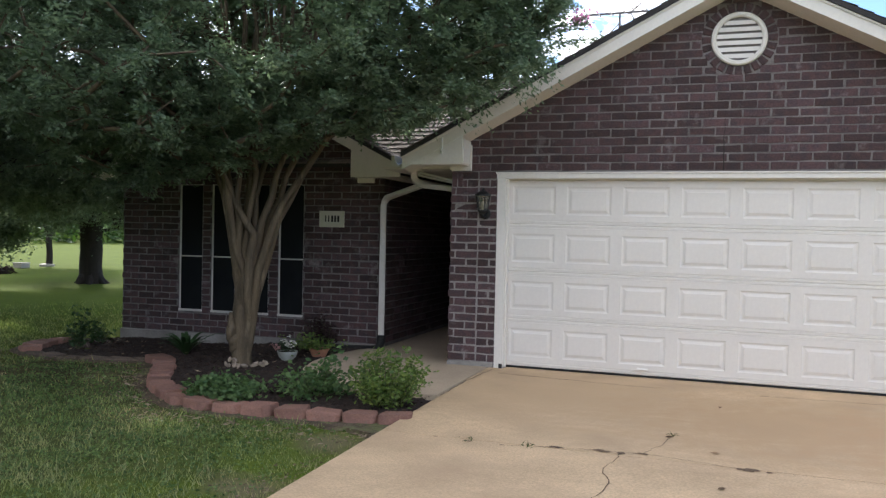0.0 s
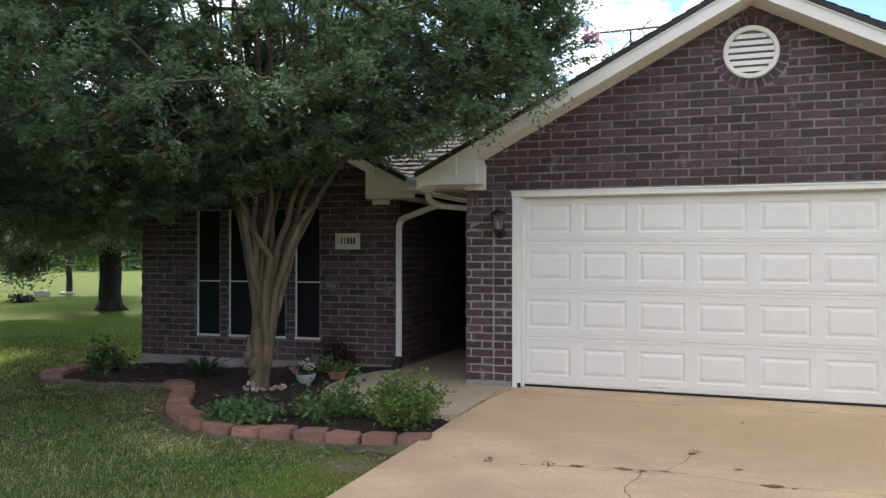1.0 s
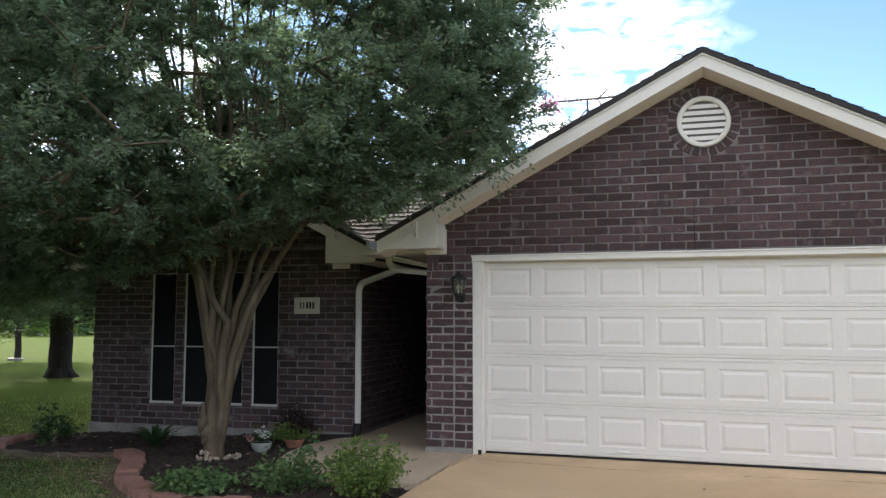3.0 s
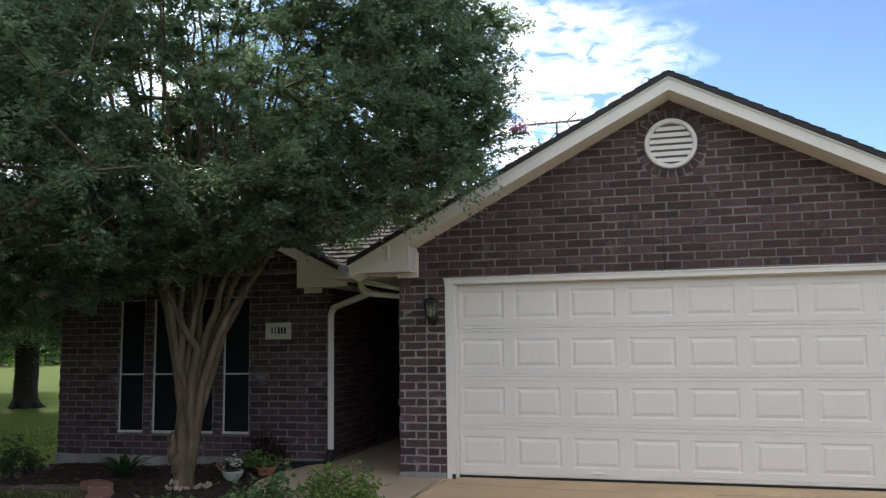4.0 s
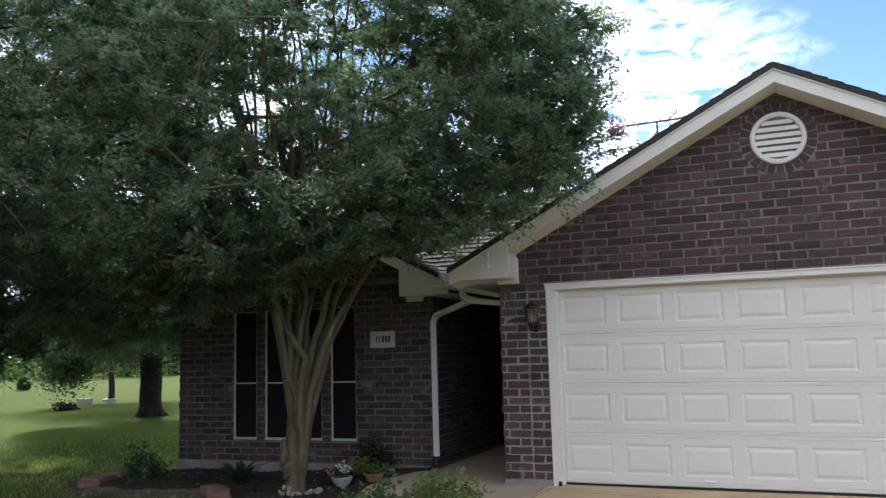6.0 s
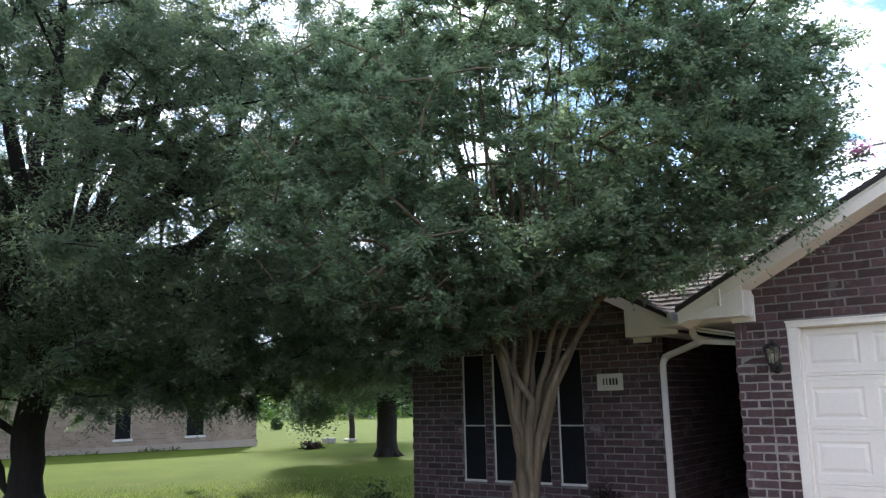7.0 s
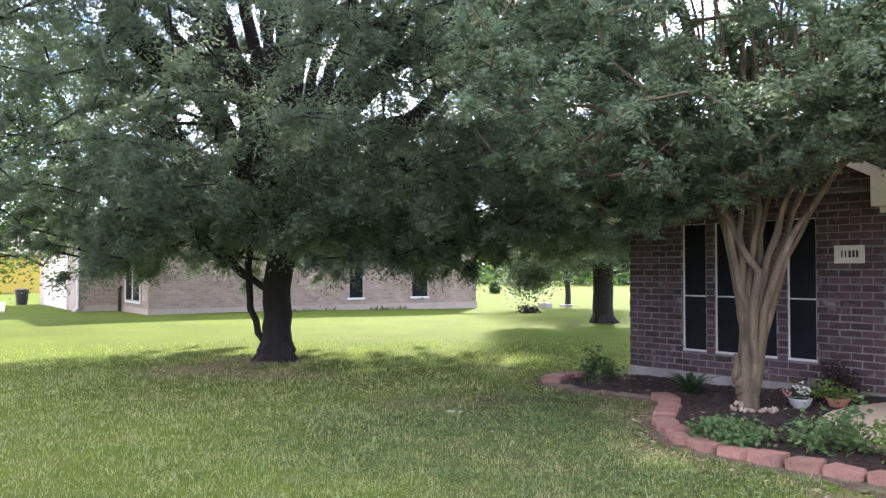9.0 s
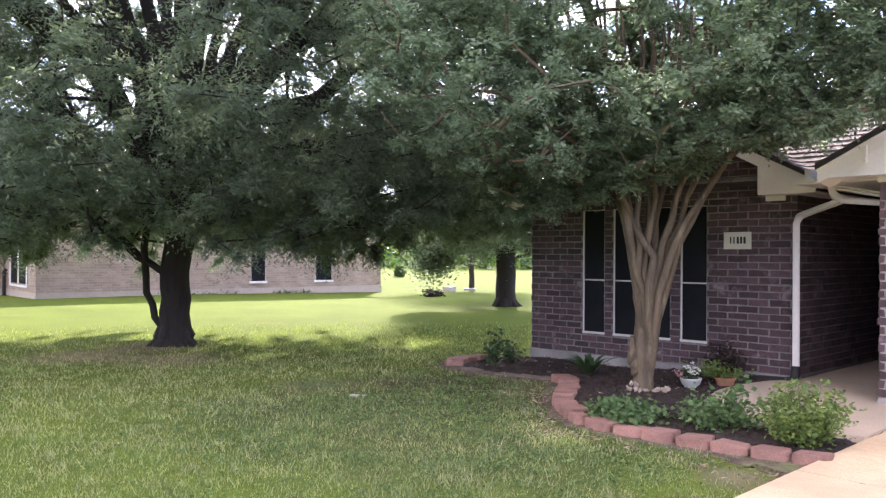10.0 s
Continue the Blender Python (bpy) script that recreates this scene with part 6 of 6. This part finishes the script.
def leafy(name, label, category, at, radius, height, stems, per, leaf, mat, seed, ratio=0.6, flat=0.5, lean=1.0, spread=0.05, ground=0.0):
    """A small plant: thin stems that fan out of the ground, with leaves along their upper two thirds."""
    rs_, r_ = np.random.RandomState(seed), random.Random(seed)
    x, y, z = at
    plant = empty(name, label, category, at=at)
    bm = bmesh.new()
    centres = []
    for k in range(stems):
        a, s = r_.uniform(0, 2 * math.pi), math.sqrt(r_.uniform(0.02, 1.0))
        h = height * (1 - 0.45 * s * s) * r_.uniform(0.6, 1.18)
        end = Vector((radius * s * math.cos(a), radius * s * math.sin(a), h))
        foot = Vector((end.x * 0.25, end.y * 0.25, -0.01))
        mid = foot.lerp(end, 0.5) + Vector((end.x * 0.12, end.y * 0.12, 0.02))
        if height > 0.1:
            add_tube(bm, [foot, mid, end], [0.004, 0.003, 0.0015], 4, False)
        for j in range(5):
            u = 0.3 + 0.7 * j / 4
            centres.append(tuple((1 - u) ** 2 * foot + 2 * u * (1 - u) * mid + u * u * end))
    if len(bm.verts):
        part("stem_bundle", bm, stem_mat, plant)
    else:
        bm.free()
    place_mesh("foliage", leaf_mesh("foliage", np.array(centres), per, (spread, spread, spread * 0.7), leaf, rs_, flat=flat, ratio=ratio), mat, plant)
    return plant


leafy("bush", "bright yellow-green leafy bush beside the driveway", "bush", (-0.52, -2.32, -0.03), 0.37, 0.46, 80, 8, 0.042, leaf_bush, 71, 0.62, spread=0.04)
leafy("rose_shrub", "loose green shrub with broad leaves in the bed", "shrub", (-1.30, -2.24, -0.03), 0.40, 0.27, 30, 6, 0.062, leaf_soft, 72, 0.6, spread=0.06)
leafy("rose_shrub", "loose green shrub with a tall pale shoot", "shrub", (-1.22, -2.05, -0.03), 0.15, 0.40, 5, 5, 0.066, leaf_soft, 78, 0.6, spread=0.05)
leafy("groundcover", "low green leafy groundcover behind the edging blocks", "plant", (-2.06, -2.50, -0.04), 0.36, 0.16, 58, 8, 0.056, leaf_soft, 73, 0.65, spread=0.05)
leafy("shrub", "small dark upright shrub at the bed's end", "shrub", (-5.70, -0.30, -0.11), 0.15, 0.52, 11, 7, 0.06, leaf_dark, 74, 0.6, spread=0.045)
leafy("shrub", "low dark shrub beside the house corner", "shrub", (-5.80, 0.25, -0.11), 0.18, 0.28, 9, 7, 0.06, leaf_dark, 75, 0.6, spread=0.045)
leafy("red_shrub", "dark red-leaved shrub against the brick wall", "shrub", (-2.66, 0.52, -0.04), 0.21, 0.46, 30, 8, 0.055, leaf_red, 76, 0.4, spread=0.05)
leafy("flowering_shrub", "low brownish shrub out on the far lawn", "shrub", (-19.6, 11.6, -0.1), 0.33, 0.26, 18, 7, 0.1, leaf_red, 77, 0.5, spread=0.1)

# strap-leaved clump
strap = empty("strap_leaf_plant", "dark strap-leaved clump in the mulch", "plant", at=(-4.06, -0.28, -0.09))
strap.scale = (1.2, 1.2, 1.15)
r_ = random.Random(81)
for k in range(22):
    a, h, l = r_.uniform(0, 2 * math.pi), r_.uniform(0.18, 0.32), r_.uniform(0.2, 0.38)
    bm, prev = bmesh.new(), None
    for j in range(6):
        u = j / 5
        c = Vector((math.cos(a), math.sin(a), 0)) * l * u + Vector((0, 0, h * (1.7 * u - 0.95 * u * u)))
        w = 0.022 * math.sin(math.pi * (0.12 + 0.86 * u)) + 0.002
        d = Vector((-math.sin(a), math.cos(a), 0)) * w
        row = [bm.verts.new(c - d), bm.verts.new(c + Vector((0, 0, -0.006))), bm.verts.new(c + d)]
        if prev:
            bm.faces.new((prev[0], prev[1], row[1], row[0]))
            bm.faces.new((prev[1], prev[2], row[2], row[1]))
        prev = row
    part("leaf", bm, leaf_dark, strap, smooth=True)

bowl = empty("flower_bowl", "pale glazed bowl of white and pink flowers", "flower pot", at=(-2.58, -0.40, -0.03))
bowl.scale = (0.68, 0.68, 0.66)
part("bowl", lathe([(0.09, 0.0), (0.105, 0.012), (0.10, 0.025), (0.145, 0.06), (0.168, 0.12), (0.176, 0.15), (0.18, 0.165), (0.165, 0.168), (0.15, 0.14), (0.001, 0.135)], sides=28), pot_white, bowl, smooth=True)
part("soil", lathe([(0.001, 0.136), (0.15, 0.137), (0.14, 0.15), (0.001, 0.155)], sides=20), soil_mat, bowl)
rs = np.random.RandomState(82)
cc = np.array([(rs.normal(0, 0.09), rs.normal(0, 0.07), 0.2 + rs.uniform(0, 0.1)) for _ in range(26)])
place_mesh("foliage", leaf_mesh("foliage", cc, 12, (0.035, 0.035, 0.03), 0.05, rs), leaf_dark, bowl)
cw = np.array([(rs.normal(0.03, 0.07), rs.normal(-0.03, 0.06), 0.27 + rs.uniform(0, 0.16)) for _ in range(16)])
for c in cw:
    place_mesh("flower", leaf_mesh("flower", c[None], 9, (0.013, 0.013, 0.01), 0.035, rs, ratio=0.85), petal_white, bowl, "white blossom")
cp = np.array([(-0.17 + rs.normal(0, 0.05), -0.08 + rs.normal(0, 0.04), 0.2 + rs.uniform(0, 0.1)) for _ in range(12)])
for c in cp:
    place_mesh("flower", leaf_mesh("flower", c[None], 8, (0.013, 0.013, 0.01), 0.032, rs, ratio=0.85), petal_pink, bowl, "pale pink blossom")

clay = empty("clay_pot", "terracotta pot with a bushy yellow-green plant", "flower pot", at=(-2.36, -0.02, -0.03))
clay.scale = (0.74, 0.74, 0.66)
part("pot", lathe([(0.10, 0.0), (0.115, 0.01), (0.15, 0.12), (0.165, 0.125), (0.168, 0.16), (0.155, 0.16), (0.145, 0.13), (0.001, 0.125)], sides=28), pot_clay, clay, smooth=False)
part("soil", lathe([(0.001, 0.126), (0.144, 0.131), (0.13, 0.14), (0.001, 0.143)], sides=20), soil_mat, clay)
cc = np.array([(-0.10 + rs.normal(0, 0.17), rs.normal(0, 0.12), 0.17 + abs(rs.normal(0, 0.11))) for _ in range(85)])
place_mesh("foliage", leaf_mesh("foliage", cc, 12, (0.03, 0.03, 0.03), 0.05, rs, ratio=0.6), leaf_bush, clay)

# pale stones round the tree's foot
r_ = random.Random(83)
stone_data = []
for v_ in range(3):
    bm = bmesh.new()
    bmesh.ops.create_icosphere(bm, subdivisions=2, radius=0.045)
    for v in bm.verts:
        v.co *= 1 + 0.9 * noise.noise(v.co * 26 + Vector((v_ * 5, 0, 0)))
        v.co.z *= 0.8
    me = bpy.data.meshes.new("rock")
    bm.to_mesh(me)
    bm.free()
    me.materials.append(shell_mat)
    stone_data.append(me)
for k in range(20):
    a = r_.uniform(-2.0, 0.15)
    d = r_.uniform(0.17, 0.30)
    ob = new("rock", stone_data[k % 3])
    s = r_.uniform(0.38, 0.75)
    ob.matrix_world = pose(CX + 0.04 + d * math.cos(a), CY - 0.02 + d * math.sin(a), 0.012 + 0.05 * (k % 3 == 0) * (d < 0.24), r_.uniform(-50, 50), r_.uniform(-50, 50), r_.uniform(0, 360)) @ Matrix.Diagonal((s * r_.uniform(0.8, 1.7), s * r_.uniform(0.6, 1), s, 1))
    tagged(ob, "pale weathered stone at the foot of the crape myrtle", "stone", "stones at the tree's foot")

# mulch chips, twigs and fallen leaves
rs = np.random.RandomState(84)
chips_mat = material("mulch_chip", (0.06, 0.038, 0.028), 0.95, (0.03, 0.02, 0.016), 6.0, 60.0, 0.4, 0.0, random_of="island", spread=0.6)
cx_, cy_ = rs.uniform(-6.4, -0.3, 16000), rs.uniform(-2.8, 0.85, 16000)
inner = np.interp(cx_, [-6.3, -6.2, -5.98, -5.7, -5.1, -4.6, -4.1, -3.75, -3.42, -3.1, -2.72, -2.36, -2.0, -0.3], [0.2, -0.3, -0.62, -0.82, -0.89, -0.76, -0.66, -0.9, -1.4, -1.9, -2.30, -2.54, -2.64, -2.54])
outer = np.interp(cx_, [-6.6, -6.0, -2.23, -2.2, -2.06, -1.7, -1.22, -0.85, -0.26], [-0.6, 0.85, 0.85, -0.52, -1.02, -1.48, -1.86, -1.96, -1.84])
ok = (cy_ > inner) & (cy_ < outer)
cc = np.stack([cx_[ok], cy_[ok], np.full(ok.sum(), 0.004)], 1)
cc[:, 2] += np.array([-0.02 + 0.035 * noise.noise(Vector((p[0], p[1], 0)) * 2.2) + 0.02 * noise.noise(Vector((p[0], p[1], 0)) * 9) - bed_sink(p[0]) for p in cc])
chips = place_mesh("mulch_chips", leaf_mesh("mulch_chips", cc, 1, (0, 0, 0.004), 0.045, rs, flat=0.25, ratio=0.3), chips_mat)
tagged(chips, "dark shredded bark mulch", "mulch", kind="stuff")
litter_mat = material("dry_litter", (0.34, 0.27, 0.19), 0.9, (0.25, 0.18, 0.12), 6.0, 60.0, 0.3, 0.0, random_of="island", spread=0.4)
lx = np.concatenate([rs.uniform(-6.2, -0.4, 160), rs.uniform(-4.5, -0.2, 260)])
ly = np.concatenate([rs.uniform(-2.6, 0.6, 160), np.interp(lx[160:], [-4.5, -4.1, -3.6, -3.1, -2.4, -1.5, -0.2], [-1.2, -1.15, -1.7, -2.4, -3.05, -3.15, -3.1]) - np.abs(rs.normal(0, 0.2, 260))])
lz = np.where(np.arange(len(lx)) < 160, 0.015 - 0.075 * np.clip((-3.2 - lx) / 1.2, 0, 1), LAWN + 0.02)
okl = ~((lx > -2.3) & (ly > -1.9)) & ((np.arange(len(lx)) >= 160) | (ly > np.interp(lx, [-6.4, -5.1, -4.1, -3.4, -2.7, -2.0, -0.3], [-0.1, -0.85, -0.62, -1.4, -2.3, -2.6, -2.5])))
litter = place_mesh("dry_litter", leaf_mesh("dry_litter", np.stack([lx, ly, lz], 1)[okl], 1, (0, 0, 0.004), 0.06, rs, flat=0.15, ratio=0.22), litter_mat)
tagged(litter, "dry leaves and twigs on the mulch and bare soil", "leaf litter", kind="stuff")

cover_mat = material("pale_cover", (0.42, 0.40, 0.35), 0.8, None, 8.0, 50.0, 0.15, 0.2, 60.0)
cover = tagged(part("valve_cover", box(-0.09, 0.09, -0.035, 0.035, -0.03, 0.006, 0.005), cover_mat), "pale concrete valve cover set in the lawn", "cover")
cover.location = (-4.9, -3.34, LAWN + 0.015)
cover.rotation_euler = (0, 0, 0.4)

# crape blossoms
for k, (x, y, z) in enumerate(((-0.35, 0.45, 5.46), (-0.15, 0.55, 5.27), (0.715, 0.0, 3.83), (0.66, 0.03, 3.87), (-0.5, 0.6, 5.75))):
    rs = np.random.RandomState(90 + k)
    c = np.array([(x, y, z)])
    place_mesh("blossom", leaf_mesh("blossom", c, 90, (0.06, 0.06, 0.045), 0.04, rs, ratio=0.9), petal_rose, crape, "rose-pink blossom")
shoots = []
r_ = random.Random(98)
for k in range(18):
    z, y = 3.55 + 2.5 * k / 17, r_.uniform(-0.7, 0.8)
    far_x = r_.uniform(0.62, 0.92) - 0.18 * (y + 1.0)
    shoots.append(((far_x - r_.uniform(0.6, 0.9), y, z - r_.uniform(0.0, 0.25)), (far_x, y + r_.uniform(-0.1, 0.1), z + r_.uniform(0.05, 0.3))))
rs = np.random.RandomState(99)
for a, b in (*shoots, ((-0.45, 0.1, 3.42), (0.715, 0.0, 3.80)), ((0.0, 0.0, 3.45), (0.88, -0.15, 3.60)), ((-0.2, 0.0, 3.5), (0.5, -0.1, 3.98)), ((-1.0, 0.4, 4.9), (-0.15, 0.55, 5.25)), ((-1.0, 0.4, 5.0), (-0.35, 0.45, 5.45)),
             ((-0.6, 0.5, 5.3), (0.62, 1.0, 5.55)), ((-0.6, 0.5, 4.6), (0.5, 0.9, 5.0)), ((-0.5, 0.0, 4.1), (0.4, 0.2, 4.45)), ((-0.5, 0.0, 4.65), (0.83, 0.0, 5.06)), ((-0.4, 0.0, 4.0), (0.72, 0.0, 4.24)), ((-0.3, -0.05, 3.6), (0.55, -0.1, 4.02)), ((-0.5, 0.2, 4.3), (0.6, 0.1, 4.72))):
    a, b = Vector(a), Vector(b)
    mid = a.lerp(b, 0.5) + Vector((0, 0, 0.06))
    twig = part("twig", tube([a, mid, b], [0.009, 0.006, 0.003], 5), bark_mat, crape, "thin outer twig")
    nodes = np.array([tuple((1 - u) ** 2 * a + 2 * u * (1 - u) * mid + u * u * b) for u in np.linspace(0.0, 1, 13)])
    place_mesh("twig_foliage", spray_mesh("twig_foliage", nodes, [0] + list(range(12)), list(range(1, 13)), 3, 9, 0.16, 0.066, rs, 0.6, 0.1, 0.2), leaf_crape, crape, "small green leaves")

# ---------------------------------------------------------------- beyond the lawn
# street front of the neighbouring house: x = 0 there, running inwards along y
part("gable_window", box(-0.03, 0.019, 1.1, 3.4, 0.5, 2.25), screen_mat, nhouse, "tall dark window in a white frame")
bm = bmesh.new()
for y0, y1, z0, z1 in ((1.0, 1.1, 0.45, 2.3), (3.4, 3.5, 0.45, 2.3), (2.2, 2.3, 0.5, 2.25), (1.0, 3.5, 0.38, 0.449)):
    add_box(bm, -0.06, -0.031, y0, y1, z0, z1)
part("window_frame", bm, white_metal, nhouse)
part("front_wing", box(-1.6, -0.07, 4.4, 15.0, -0.3, 2.69), tan_mortar, nhouse, "tan brick garage wing")
part("garage_door", box(-1.66, -1.605, 6.2, 13.0, 0.0, 2.15, 0.01), door_mat, nhouse, "white garage door")
part("downspout", tube([(-1.55, 4.33, 2.6), (-1.55, 4.33, 0.15), (-1.7, 4.2, 0.05)], 0.05, 8), white_metal, nhouse, "white downspout")
bm = bmesh.new()
v = [bm.verts.new(p) for p in ((-2.1, 3.9, 2.705), (-2.1, 15.5, 2.705), (4.0, 15.5, 2.705), (4.0, 3.9, 2.705), (1.0, 9.5, 4.7))]
for f in ((0, 1, 4), (1, 2, 4), (2, 3, 4), (3, 0, 4)):
    bm.faces.new([v[i] for i in f])
part("wing_roof", bm, shingle_mat, nhouse, "brown shingled roof")
tagged(part("pavement", slab([(-31, -3.5), (-40, -2.0), (-46, -6), (-40, -9)], -0.3, -0.02), concrete_mat), "pale concrete drive of the neighbouring house", "driveway", kind="structure")
bin_mat = material("dark_bin", (0.02, 0.025, 0.026), 0.5, None, 5.0, 50.0, 0.2, 0.1, 60.0)
bn = empty("wheeled_bin", "dark wheeled bin on the neighbouring drive", "bin", at=(-36.5, -1.95, -0.02))
bn.scale = (0.62, 0.62, 0.68)
part("body", lathe([(0.34, 0.0), (0.44, 0.85), (0.46, 0.9), (0.001, 0.9)], sides=12), bin_mat, bn)
part("lid", lathe([(0.47, 0.9), (0.47, 0.95), (0.3, 1.0), (0.001, 1.02)], sides=12), bin_mat, bn)
yellow_mat = material("yellow_paint", (0.62, 0.45, 0.08), 0.7, None, 1.0, 10.0, 0.1, 0.1, 20.0)
yb = empty("yellow_house", "low yellow-painted building far across the street", "house", at=(-62, -3.0, -0.1))
part("wall", box(-4, 4, -6, 6, 0, 2.6), yellow_mat, yb)
part("roof", prism([(-4.6, 2.6), (4.6, 2.6), (0, 4.3)], -6.6, 6.6), shingle_mat, yb)
part("window", box(4.01, 4.04, -2.0, -0.8, 0.9, 2.1), screen_mat, yb)
well_mat = material("pale_box", (0.36, 0.345, 0.31), 0.8, None, 2.0, 20.0, 0.15, 0.1, 30.0)
ub = empty("utility_box", "pale utility box on the far lawn", "utility box", at=(-22.2, 15.0, -0.1))
part("body", box(-0.2, 0.2, -0.2, 0.2, 0, 0.17, 0.02), well_mat, ub)
part("lid", box(-0.22, 0.22, -0.22, 0.22, 0.171, 0.2, 0.01), well_mat, ub)
tagged(part("stone_ring", lathe([(0.27, -0.1), (0.28, 0.0), (0.2, 0.03), (0.001, 0.03)], (-22.95, 17.0, -0.05), 16), well_mat), "pale stone ring round the slender tree's foot", "edging")
leafy("topiary", "clipped dense green conifer on the far lawn", "shrub", (-37.9, 25.9, -0.1), 0.36, 0.85, 90, 12, 0.11, leaf_far, 79, 0.4, spread=0.09)
